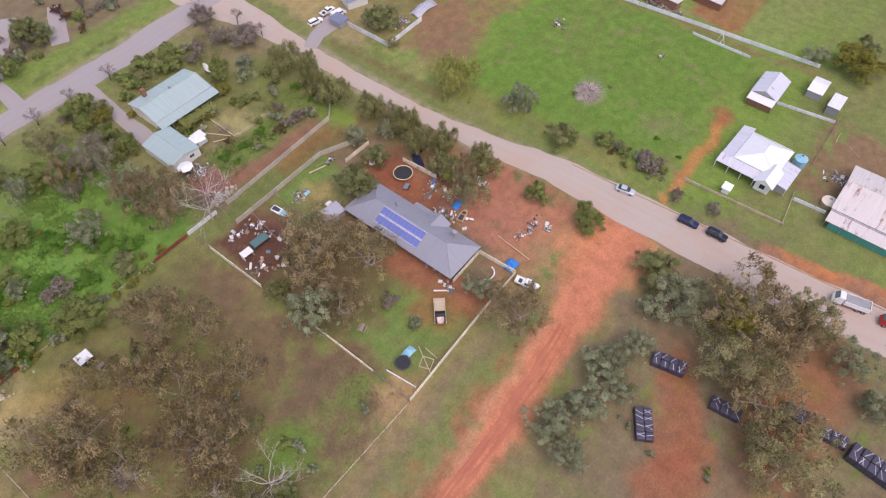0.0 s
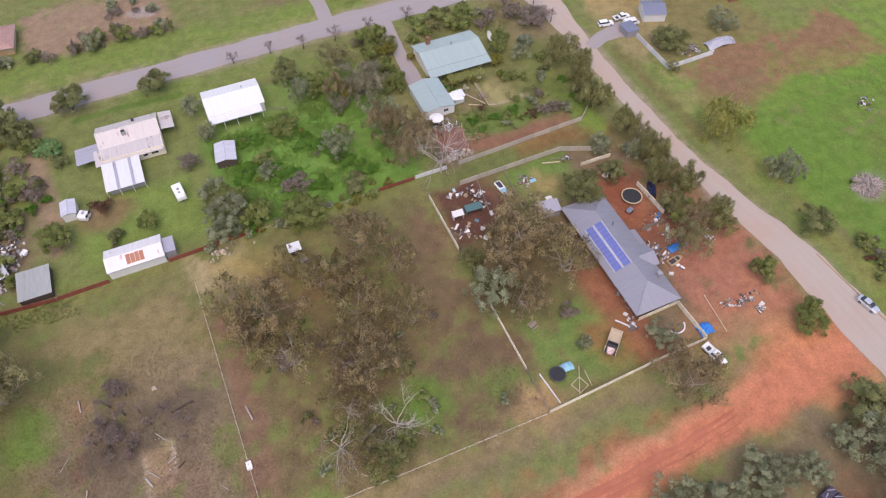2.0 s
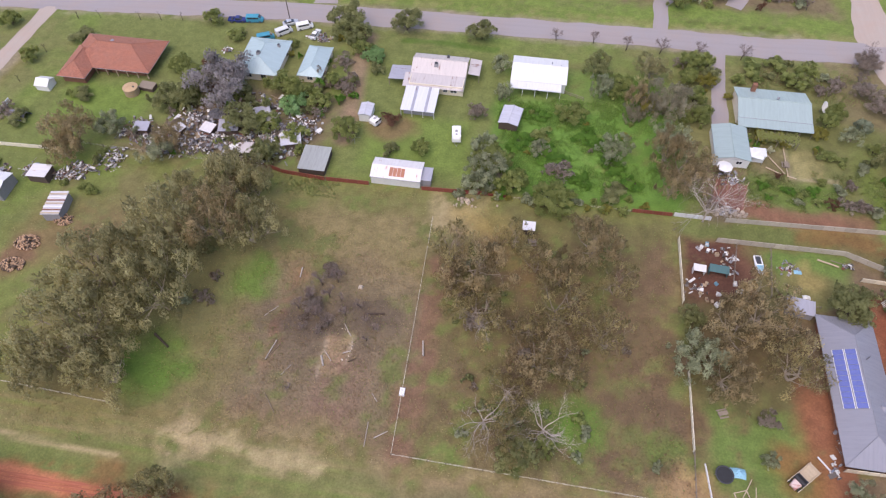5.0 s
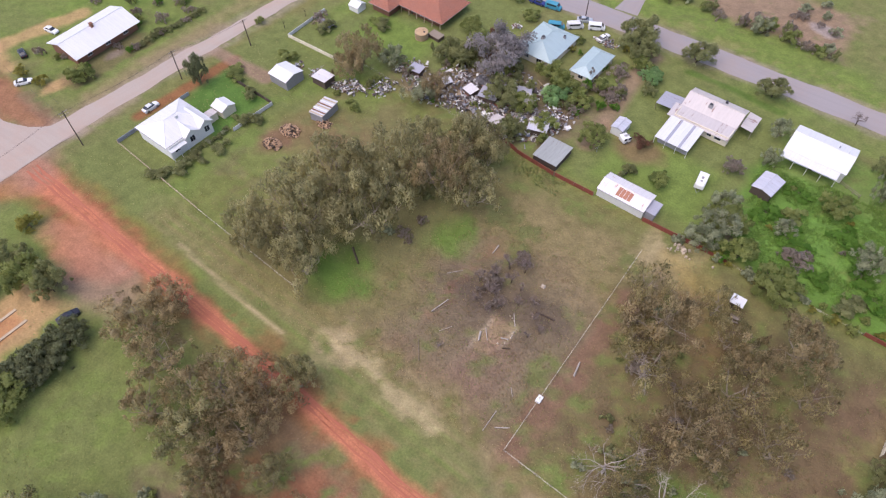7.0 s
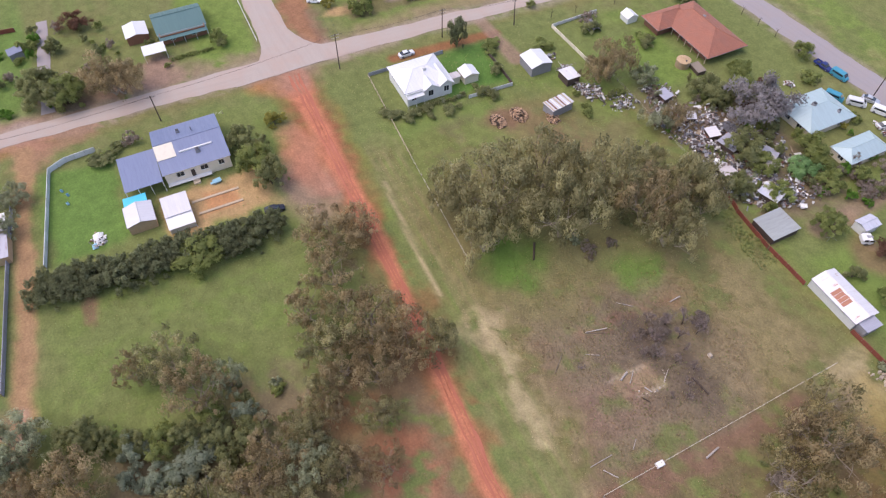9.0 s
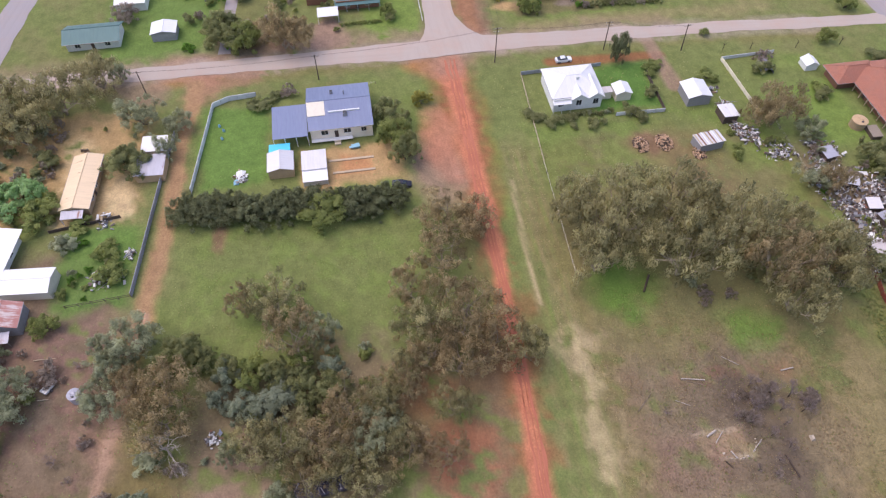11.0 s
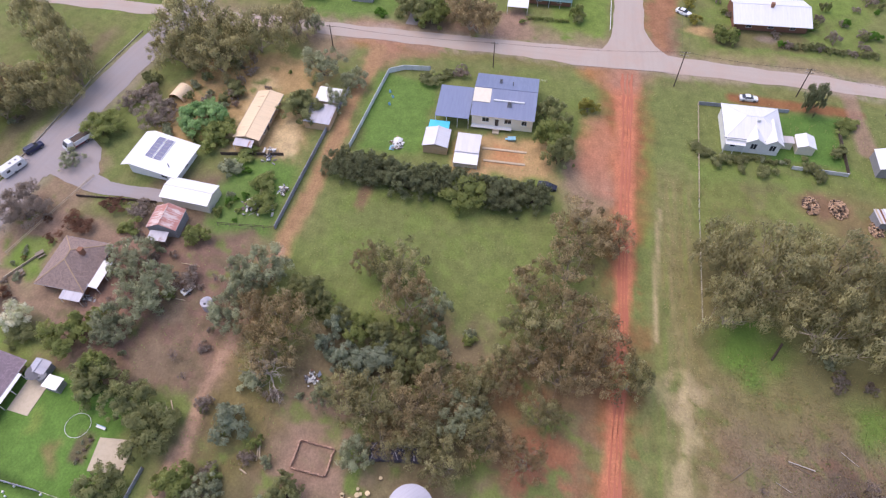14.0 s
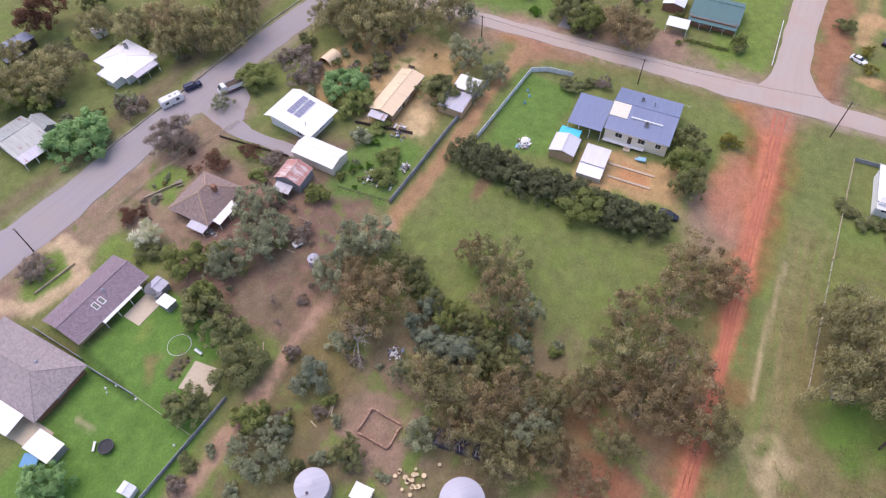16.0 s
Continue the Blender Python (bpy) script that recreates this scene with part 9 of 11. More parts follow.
beam(-31.4, 54.2, -30.0, 54.9, 0.3, DEADWOOD, "short bleached log by the fire pit", "log"), beam(-29.9, 52.6, -28.6, 53.4, 0.24, BARK_DARK, "charred short log by the fire pit", "log"), beam(-30.8, 58.2, -32.6, 60.6, 0.18, DEADWOOD, "thin bleached branch on burnt ground", "branch")
beam(-45.8, 50.6, -44.2, 54.2, 0.12, BARK, "thin grey branch on dry soil", "branch"), beam(-42.0, 48.0, -40.6, 50.4, 0.12, DEADWOOD, "thin bleached branch on dry soil", "branch"), beam(-24.0, 47.0, -22.6, 45.4, 0.14, DEADWOOD, "bleached stick on dry soil", "log")
beam(-69.0, -70.6, -68.8, -66.4, 0.2, TIMBER_PALE, "pale timber rail lying on bare earth", "rail"), beam(-60.4, -68.2, -60.3, -66.2, 0.18, TIMBER_PALE, "pale timber rail lying on bare earth", "rail"), beam(-38.2, -60.9, -36.6, -59.6, 0.22, TIMBER_PALE, "pale plank lying beside the footpath", "plank")

shed(-67.6, 116.4, 3.4, 2.8, 1.8, -0.3, "+x", GALV_SHEET, TIMBER_DARK, "small grey iron shelter in the scrap yard", 24, name="lean_to")
shed(-86.4, 107.8, 2.6, 2.0, 1.5, -0.25, "+y", PALE_SHEET, TIMBER_DARK, "pale iron lean-to among the scrap", -30, name="lean_to")
tarp(-79.4, 114.8, 2.4, 1.8, 1.4, CHAR_TARP, "dark grey tarpaulin over a scrap heap"), tarp(-70.8, 104.6, 1.8, 1.2, 1.2, PALE_TARP, "dirty white cover over a scrap heap"), tarp(-60.2, 110.4, 1.6, 1.0, 1.1, PALE_TARP, "dirty white cover over a scrap heap"), tarp(-90.0, 104.2, 1.4, 1.0, 1.0, PALE_TARP, "dirty white cover over a scrap heap"), tarp(-62.4, 104.4, 1.3, 1.0, 0.9, CHAR_TARP, "dark grey tarpaulin over a scrap heap")

# yards of the slate-roofed house
def crate(x, y, w, d, h, turn, material, label, name="crate", lid=None):
    """An open-topped or lidded box with a rim."""
    ob = thing(name, x, y, label, name, turn)
    m = Mesh().box(-w / 2, w / 2, -d / 2, d / 2, -0.02, 0.05)
    for u0, u1, v0, v1 in ((-w / 2, w / 2, -d / 2, -d / 2 + 0.05), (-w / 2, w / 2, d / 2 - 0.05, d / 2), (-w / 2, -w / 2 + 0.05, -d / 2 + 0.05, d / 2 - 0.05), (w / 2 - 0.05, w / 2, -d / 2 + 0.05, d / 2 - 0.05)):
        m.box(u0, u1, v0, v1, 0.05, h)
    part("body", m, material, ob)
    if lid:
        part("lid", Mesh().box(-w / 2 - 0.03, w / 2 + 0.03, -d / 2 - 0.03, d / 2 + 0.03, h, h + 0.05, taper=0.02), lid, ob)
    return ob


rng = random.Random(77)
for cx, cy, rx, ry, n in ((40.4, 79.0, 2.6, 3.0, 9), (42.2, 90.6, 2.0, 1.4, 4), (45.6, 83.0, 1.8, 3.0, 4), (77.6, 63.4, 2.4, 4.0, 7), (74.8, 54.6, 1.6, 2.6, 4)):
    for k in range(n):
        kind = rng.random()
        material, label, lid = (WHITE, "white plastic tub on bare earth", None) if kind < 0.45 else (WALL_GREY, "grey storage box with a white lid", WHITE) if kind < 0.7 else (TIMBER_PALE, "pale timber crate on bare earth", None) if kind < 0.88 else (TANKBLUE, "pale blue plastic tub on bare earth", None)
        crate(cx + rng.uniform(-rx, rx), cy + rng.uniform(-ry, ry), rng.uniform(0.5, 1.1), rng.uniform(0.4, 0.8), rng.uniform(0.3, 0.7), rng.uniform(0, 180), material, label, "storage_box" if lid else "tub" if material is not TIMBER_PALE else "crate", lid)
beam(63.6, 91.3, 67.8, 90.0, 0.4, TIMBER_PALE, "thick pale beam lying on the yard grass", "beam"), beam(66.4, 91.6, 68.6, 91.0, 0.22, TIMBER, "weathered beam lying on the yard grass", "beam")
tarp(56.9, 78.4, 1.2, 0.9, 0.7, CHAR_TARP, "faded grey-blue cover over a heap"), tarp(59.8, 81.2, 0.8, 0.5, 0.5, PALE_TARP, "white cloth over a garden chair"), tarp(59.0, 87.4, 0.8, 0.5, 0.3, TANKBLUE, "pale teal cover lying on the grass")
ob = thing("timber_rack", 75.4, 81.8, "white-painted pallet rack leaning in the yard", "rack", 42)
for k in range(5):
    part("slat", Mesh().box(-1.4, 1.4, -0.6 + 0.28 * k, -0.46 + 0.28 * k, 0.5 + 0.16 * k, 0.54 + 0.16 * k), WHITE, ob)
for x in (-1.2, 1.2):
    part("bearer", Mesh().tube((x, -0.75, -0.02), (x, 0.75, 1.2), 0.05, n=5).tube((x, 0.75, -0.02), (x, 0.75, 1.2), 0.05, n=5), TIMBER, ob)
ob = thing("garden_cart", 74.7, 70.3, "grey metal garden cart on red earth", "cart", 20)
part("tray", Mesh().box(-0.9, 0.9, -0.55, 0.55, 0.45, 0.52).box(-0.9, 0.9, -0.55, -0.5, 0.52, 0.8).box(-0.9, 0.9, 0.5, 0.55, 0.52, 0.8), STEEL, ob)
part("handle", Mesh().tube((0.9, 0, 0.5), (1.7, 0, 0.95), 0.03, n=6), STEEL, ob)
wheels(ob, (-0.5, 0.5), 0.6, 0.24)
for x, y in ((79.2, 65.9), (79.9, 66.6)):
    solid("drum", Mesh().tube((0, 0, -0.02), (0, 0, 0.88), 0.3, n=14).tube((0, 0, 0.28), (0, 0, 0.32), 0.315, n=14).tube((0, 0, 0.58), (0, 0, 0.62), 0.315, n=14), BLUE_TARP, x, y, "blue steel drum beside the yard fence", "drum")
fence(80.9, 74.3, 81.4, 67.3, 1.2, PALE_FENCE, "pale sheet-iron yard fence with posts"), fence(53.4, 82.3, 56.0, 78.0, 1.0, TIMBER, "weathered timber rail fence in the yard", "rail"), fence(56.0, 78.0, 62.0, 78.8, 1.0, TIMBER, "weathered timber rail fence in the yard", "rail")
ob = thing("tent", 85.4, 87.2, "small rounded grey-blue tent under street trees", "tent", 30)
shell = Mesh()
for i in range(10):
    for j in range(4):
        a0, a1, e0, e1 = 0.6283 * i, 0.6283 * (i + 1), 0.3927 * j, 0.3927 * (j + 1)
        q = [(1.7 * math.cos(e) * math.cos(a), 1.4 * math.cos(e) * math.sin(a), 1.5 * math.sin(e) - 0.02) for a, e in ((a0, e0), (a1, e0), (a1, e1), (a0, e1))]
        shell.face(q if j < 3 else q[:3])
part("canopy", shell, CHAR_TARP, ob)
part("door", Mesh().slab([(-0.4, -1.42, 0.02), (0.4, -1.42, 0.02), (0.3, -1.2, 0.9), (-0.3, -1.2, 0.9)], 0.03), DARK, ob)
arch = Mesh()
for k in range(9):
    a, b = 0.3 * k, 0.3 * (k + 1)
    arch.tube((1.9 * math.cos(a), 1.9 * math.sin(a), 0.1), (1.9 * math.cos(b), 1.9 * math.sin(b), 0.1), 0.16, n=6)
solid("garden_edging", arch, WHITE, 66.8, 41.6, "curved white garden edging by the house", "edging", 200)

# play corner on the lawn of the blue-roofed house
tarp(-111.4, -32.4, 1.5, 1.1, 0.9, PALE_TARP, "white cloth over play things on the lawn"), tarp(-109.4, -33.4, 0.8, 0.6, 0.5, TANKBLUE, "pale green-blue paddling pool cover on the lawn")
for x, y in ((-127.2, -36.9), (-124.4, -37.2), (-129.0, -38.0)):
    crate(x, y, 0.6, 0.5, 0.5, 30, TANKBLUE, "pale blue plastic tub on the lawn", "tub")

# back lawn of the plum-roofed house
hoop = Mesh()
for k in range(32):
    a, b = 6.2832 * k / 32, 6.2832 * (k + 1) / 32
    hoop.tube((2.3 * math.cos(a), 2.3 * math.sin(a), 0.04), (2.3 * math.cos(b), 2.3 * math.sin(b), 0.04), 0.04, n=5, caps=False)
solid("garden_hose", hoop, WHITE, -32.2, -75.2, "pale garden hose laid in a ring on lawn", "hose")
ob = thing("garden_bench", -32.4, -70.7, "white and blue bench under the garden trees", "bench", 80)
part("seat", Mesh().box(-0.95, 0.95, -0.22, 0.22, 0.42, 0.47), WHITE, ob)
part("backrest", Mesh().box(-0.95, 0.95, 0.22, 0.27, 0.47, 0.9), TANKBLUE, ob)
for x in (-0.8, 0.8):
    part("leg", Mesh().box(x - 0.04, x + 0.04, -0.2, 0.2, -0.02, 0.42), STEEL, ob)
ob = thing("patio_umbrella", -40.0, -87.0, "round faded grey patio umbrella beside the house", "umbrella")
part("pole", Mesh().tube((0, 0, -0.02), (0, 0, 2.5), 0.03, n=8), STEEL, ob)
canopy = Mesh()
for k in range(10):
    a, b = 6.2832 * k / 10, 6.2832 * (k + 1) / 10
    canopy.slab([(1.75 * math.cos(a), 1.75 * math.sin(a), 2.05), (1.75 * math.cos(b), 1.75 * math.sin(b), 2.05), (0, 0, 2.5)], 0.02)
part("canopy", canopy, CHAR_TARP, ob)
for x, y, w in ((-19.2, -82.2, 0.4), (-18.6, -81.4, 0.3), (-20.4, -80.8, 0.35), (-19.8, -75.6, 0.4), (-20.8, -82.8, 0.3), (-15.6, -63.6, 0.35)):
    solid("plant_tub", Mesh().box(-w / 2, w / 2, -w / 2, w / 2, -0.02, 0.3, taper=0.04), WHITE, x, y, "small white tub standing on the back lawn", "tub", 20 * x)
for k in range(9):
    tree(("greenbush", "mauvebush", "greybush")[k % 3], -30.6 + 0.6 * k, -72.0 + 0.8 * math.sin(2.3 * k), 0.45, 0.5)
for x, y, r, h in ((-66.0, -62.0, 1.8, 1.8), (-70.0, -59.0, 2.0, 2.0), (-48.0, -63.4, 2.0, 2.2), (-44.0, -60.0, 1.4, 1.4), (-62.0, -57.2, 1.6, 1.6), (-50.6, -58.6, 1.3, 1.4)):
    bare_tree(x, y, r, h, "low leafless mauve shrub on bare earth")

# ---- weeds, tussocks and litter that nobody could count ----
def tufts(name, regions, n, material, size, label, seed):
    """Many small blades in clumps over rectangles of ground."""
    rng = np.random.RandomState(seed)
    area = np.array([(x1 - x0) * (y1 - y0) for x0, x1, y0, y1 in regions], float)
    pick = rng.choice(len(regions), n, p=area / area.sum())
    reg = np.array(regions)[pick]
    x = reg[:, 0] + rng.rand(n) * (reg[:, 1] - reg[:, 0])
    y = reg[:, 2] + rng.rand(n) * (reg[:, 3] - reg[:, 2])
    inner = np.minimum(np.minimum(x - reg[:, 0], reg[:, 1] - x) / (reg[:, 1] - reg[:, 0]), np.minimum(y - reg[:, 2], reg[:, 3] - y) / (reg[:, 3] - reg[:, 2]))
    keep = fbm(x, y, 4, seed + 5, 3) + 0.25 * (rng.rand(n) - 0.5) + 0.9 * np.minimum(inner, 0.2) > 0.58
    x, y = x[keep], y[keep]
    n = len(x)
    s = size * rng.uniform(0.5, 1.4, n)
    a = rng.rand(n) * 6.283
    tilt = rng.uniform(0.2, 1.0, n)
    h = fbm(x, y, 3, seed + 9, 2) * size * 1.6
    c, d = np.cos(a), np.sin(a)
    z0 = np.full(n, -0.04)
    p0 = np.stack([x - d * s * 0.5, y + c * s * 0.5, z0 + h * 0.4], 1)
    p1 = np.stack([x + d * s * 0.5, y - c * s * 0.5, z0 + h * 0.4], 1)
    p2 = np.stack([x + d * s * 0.3 + c * s * 0.8, y - c * s * 0.3 + d * s * 0.8, z0 + s * tilt * 0.45 + h], 1)
    p3 = np.stack([x - d * s * 0.3 + c * s * 0.8, y + c * s * 0.3 + d * s * 0.8, z0 + s * tilt * 0.4 + h], 1)
    co = np.stack([p0, p1, p2, p3], 1).reshape(-1, 3)
    me = bpy.data.meshes.new(name)
    me.from_pydata(co.tolist(), [], np.arange(4 * n).reshape(-1, 4).tolist())
    me.update()
    me.materials.append(material)
    flip = np.array([q.normal.z for q in me.polygons]) < 0
    if flip.any():
        quads = np.arange(4 * n).reshape(-1, 4)
        quads[flip] = quads[flip][:, ::-1]
        me.clear_geometry()
        me.from_pydata(co.tolist(), [], quads.tolist())
        me.update()
    me.polygons.foreach_set("use_smooth", [True] * n)
    up = np.stack([c * 0.25, d * 0.25, np.ones(n)], 1)
    up /= np.linalg.norm(up, axis=1)[:, None]
    me.normals_split_custom_set_from_vertices(np.repeat(up, 4, 0).tolist())
    return tagged(new(name, me), label, name.replace("_", " "), kind="stuff")


WEED_DEEP = leaf("deep_weed_leaves", srgb(116, 150, 74), srgb(152, 182, 102))
TUSSOCK = leaf("brown_tussock_blades", srgb(148, 128, 104), srgb(172, 152, 124))
TUSSOCK_GREEN = leaf("green_tussock_blades", srgb(130, 142, 88), srgb(156, 164, 110))
GRASS_DRY = leaf("dry_grass_blades", srgb(168, 154, 116), srgb(196, 180, 142))
GRASS_OLIVE = leaf("olive_grass_blades", srgb(146, 142, 96), srgb(170, 162, 116))
LITTER = leaf("fallen_twigs_and_leaves", srgb(136, 112, 96), srgb(166, 142, 122))
tufts("tussocks", [(-52, -18, 37, 80), (-14, 34, 36, 84)], 6000, TUSSOCK, 0.2, "low brown tussocks and dead weeds over bare soil", 11)
tufts("tussocks", [(-52, -18, 37, 90), (-14, 34, 36, 96), (-100, -50, 40, 90), (-60, -28, -56, -38)], 6000, TUSSOCK_GREEN, 0.2, "low green tussocks scattered over the paddock", 12)
tufts("tussocks", [(108, 175, 10, 110), (-112, -76, -44, 6), (-76, -40, -72, -56)], 6000, TUSSOCK_GREEN, 0.2, "low green tussocks scattered over the grass", 13)
tufts("weeds", [(-9, 35, 101, 131), (-9, 20, 128, 134), (14, 34, 128, 146)], 15000, WEED_DEEP, 0.32, "knee-high bright green weeds filling an empty lot", 1)
tufts("weeds", [(-64, -40, 92, 98), (36, 92, 104, 118), (52, 88, 142, 156)], 8000, TUSSOCK_GREEN, 0.3, "patches of green weeds along the back fence", 2)
tufts("dry_grass", [(-70, 34, 30, 97), (-112, -60, 30, 60), (-140, -100, 30, 100)], 9000, GRASS_OLIVE, 0.17, "rough olive grass over the paddock", 3)
tufts("dry_grass", [(-66, -18, 34, 84), (-20, 34, 34, 60), (-110, -28, 30, 37)], 8000, GRASS_DRY, 0.17, "bleached dry grass over the paddock", 4)
tufts("leaf_litter", [(-64, -20, 36, 82), (-62, 0, -40, 18), (38, 110, -45, 14), (-92, -42, -86, -54)], 7000, LITTER, 0.15, "fallen twigs and leaf litter on bare soil", 5)
tufts("dry_grass", [(-100, -56, -46, 4), (-145, -120, 24, 34), (108, 175, 10, 110)], 6000, GRASS_OLIVE, 0.16, "rough olive grass over the paddock", 6)

# ---- trees and shrubs ----
tree("greygum", 78.6, 89.7, 3.3, 5.0)
tree("dark", 76.4, 81.2, 3.4, 5.0)
tree("gum", 80.0, 56.9, 5.4, 7.6)
tree("green", 83.9, 65.7, 4.0, 5.5)
tree("dark", 66.7, 78.4, 5.5, 7.5)
tree("green", 90.9, 44.6, 3.1, 5.0)
tree("green", 91.0, 31.6, 4.2, 5.5)
tree("willow", 109.5, 82.2, 6.4, 10.5)
tree("greygum", 111.3, 65.8, 3.0, 7.0)
tree("dark", 110.0, 49.7, 4.4, 5.0)
tree("greenbush", 116.4, 41.7, 2.8, 2.5)
tree("greenbush", 116.3, 36.1, 2.5, 2.0)
tree("mauvebush", 115.6, 27.5, 3.1, 2.5)
tree("mauvebush", 117.3, 31.3, 2.7, 2.5)
tree("browngum", 48.5, 72.6, 8.8, 10.8)
tree("thingum", 53.3, 61.7, 7.6, 10.8)
tree("greygum", 36.2, 62.3, 6.2, 9.0)
tree("dark", 35.4, 71.5, 2.9, 5.0)
tree("browngum", 60.8, 29.9, 7.6, 8.6)
tree("greygum", 62.0, 39.6, 3.8, 5.0)
tree("greygum", 47.6, 44.9, 1.9, 3.0)
tree("greybush", 28.1, 40.9, 1.3, 2.0)
tree("mauvebush", 48.5, 52.5, 2.3, 2.5)
tree("dark", 88.4, 13.1, 5.3, 6.0)
tree("greygum", 83.4, 6.5, 6.2, 7.0)
tree("browngum", 90.0, -5.4, 10.5, 10.8)
tree("browngum", 88.8, -14.9, 8.5, 10.8)
tree("gum", 75.9, -8.1, 8.3, 10.8)
tree("browngum", 73.4, -15.6, 9.1, 10.8)
tree("greygum", 70.4, 7.7, 3.8, 6.0)
tree("greygum", 61.5, 10.3, 4.9, 6.0)
tree("greygum", 53.5, 9.1, 4.6, 6.0)
tree("greygum", 46.0, 13.0, 4.5, 6.0)
tree("greygum", 43.5, 6.3, 3.9, 6.0)
tree("gum", 65.7, -22.0, 9.2, 9.7)
tree("greygum", 92.0, -26.2, 4.8, 6.0)
tree("greygum", 85.8, -33.0, 4.1, 6.0)
tree("yellow", 181.1, 2.3, 7.5, 7.0)
tree("greygum", 179.3, 12.6, 3.8, 5.0)
tree("bush", 194.1, 2.4, 4.7, 3.0)
tree("mauvebush", 112.2, 10.8, 1.9, 2.5)
tree("mauvebush", 110.9, 19.2, 1.9, 2.5)
tree("mauve", 86.8, 158.5, 4.1, 5.0)
tree("mauve", 88.1, 141.8, 5.5, 5.0)
tree("dark", 117.9, 117.2, 6.0, 5.5)
tree("dark", 119.9, 144.1, 4.9, 5.0)
tree("greygum", 137.0, 118.2, 5.3, 5.0)
tree("gum", 112.8, 108.1, 2.3, 2.2)
tree("browngum", 35.8, 110.4, 7.5, 9.7)
tree("gum", 29.7, 146.0, 5.5, 6.5)
tree("green", 40.5, 152.2, 3.8, 5.0)
tree("greenbush", 63.5, 156.3, 3.8, 2.5)
tree("greenbush", 71.3, 154.6, 3.8, 2.5)
tree("greenbush", 56.5, 153.3, 3.8, 2.5)
tree("yellowbush", 56.2, 126.9, 3.2, 2.5)
tree("yellowbush", 59.2, 127.0, 2.8, 2.5)
tree("yellow", 69.9, 129.7, 2.5, 3.0)
tree("dark", 15.8, 146.5, 4.2, 6.0)
tree("green", 10.0, 127.0, 4.2, 4.0)
tree("greygum", -9.5, 104.9, 5.2, 7.0)
tree("greygum", -10.6, 111.8, 4.0, 6.0)
tree("green", -2.6, 101.6, 4.5, 5.0)
tree("mauve", -13.9, 124.4, 2.8, 4.0)
tree("greygum", -9.7, 142.6, 3.0, 6.0)
tree("greygum", -8.3, 132.1, 2.6, 5.0)
tree("mauvebush", 7.6, 108.0, 4.0, 2.5)
tree("greenbush", 2.9, 118.9, 3.5, 2.2)
tree("bush", 20.1, 102.8, 3.9, 2.6)
tree("brightbush", -2.4, 116.4, 4.1, 1.6)
tree("brightbush", 6.0, 114.0, 4.1, 1.4)
tree("brightbush", 14.0, 121.0, 4.2, 1.4)
tree("brightbush", 19.5, 112.2, 4.0, 1.6)
tree("brightbush", 23.5, 105.7, 3.3, 1.4)
tree("brightbush", 13.1, 105.8, 3.3, 1.4)
tree("brightbush", 1.0, 127.2, 3.6, 1.4)
tree("green", -48.7, 145.5, 3.1, 4.0)
tree("bright", -44.7, 143.1, 3.6, 3.0)
tree("bush", -43.1, 137.6, 2.7, 2.5)
tree("russetbush", -35.0, 118.7, 3.3, 3.0)
tree("green", -45.0, 112.9, 4.2, 5.0)
tree("bush", -33.1, 108.3, 2.7, 2.5)
tree("dark", -62.1, 102.5, 4.0, 5.0)
tree("bright", -60.6, 120.4, 4.0, 4.0)
tree("green", -54.4, 122.5, 3.6, 4.0)
tree("green", -52.8, 130.5, 3.0, 4.0)
tree("smoke", -79.2, 121.7, 9.3, 11.0)
tree("dark", -88.1, 118.2, 4.3, 6.0)
tree("green", -94.8, 130.4, 3.8, 5.0)
tree("green", -89.7, 127.1, 3.7, 4.0)
tree("browngum", -108.4, 98.6, 7.4, 12.0)
tree("green", -137.9, 128.1, 2.8, 4.0)
tree("bush", -115.8, 116.2, 2.9, 2.5)
tree("bush", -126.8, 139.8, 4.8, 2.5)
tree("greenbush", -84.9, 146.2, 3.2, 2.5)
tree("green", -94.4, 152.1, 3.6, 4.0)
tree("green", -151.5, 142.1, 3.2, 5.0)
tree("green", -65.4, 112.4, 4.2, 4.0)
tree("green", -57.3, 109.6, 3.5, 4.0)
tree("mauvebush", -52.1, 139.5, 3.1, 3.0)
tree("browngum", 15.8, 84.8, 7.6, 12.4)
tree("thingum", 4.2, 79.0, 5.4, 9.8)
tree("browngum", -7.8, 74.4, 7.5, 11.9)
tree("thingum", -6.0, 65.3, 7.6, 9.7)
tree("thingum", 10.2, 68.1, 7.6, 10.8)
tree("browngum", 6.6, 56.6, 7.7, 10.8)
tree("thingum", 18.5, 63.5, 6.2, 9.7)
tree("thingum", 2.5, 41.0, 5.4, 8.0)
tree("dark", 3.4, 39.0, 4.4, 5.4)
tree("green", 8.6, 41.6, 2.6, 3.6)
tree("gum", -80.5, 48.7, 10.9, 16.8)
tree("gum", -81.8, 61.4, 10.5, 16.8)
tree("gum", -68.9, 58.5, 9.3, 16.8)
tree("gum", -72.4, 41.8, 7.4, 14.0)
tree("gum", -86.4, 41.0, 6.5, 12.6)
tree("gum", -72.6, 72.9, 10.4, 16.8)
tree("browngum", -64.3, 76.8, 8.9, 15.4)
tree("gum", -56.9, 77.6, 7.5, 12.6)
tree("gum", -64.5, 89.3, 8.5, 14.0)
tree("greygum", -88.1, 99.3, 4.9, 6.0)
tree("dark", -92.4, 117.6, 5.1, 6.0)
tree("mauvebush", -49.5, 129.8, 3.9, 3.0)
tree("hedge", -138.7, 67.9, 3.0, 9.6)
tree("russet", -192.4, -26.6, 4.8, 4.0)
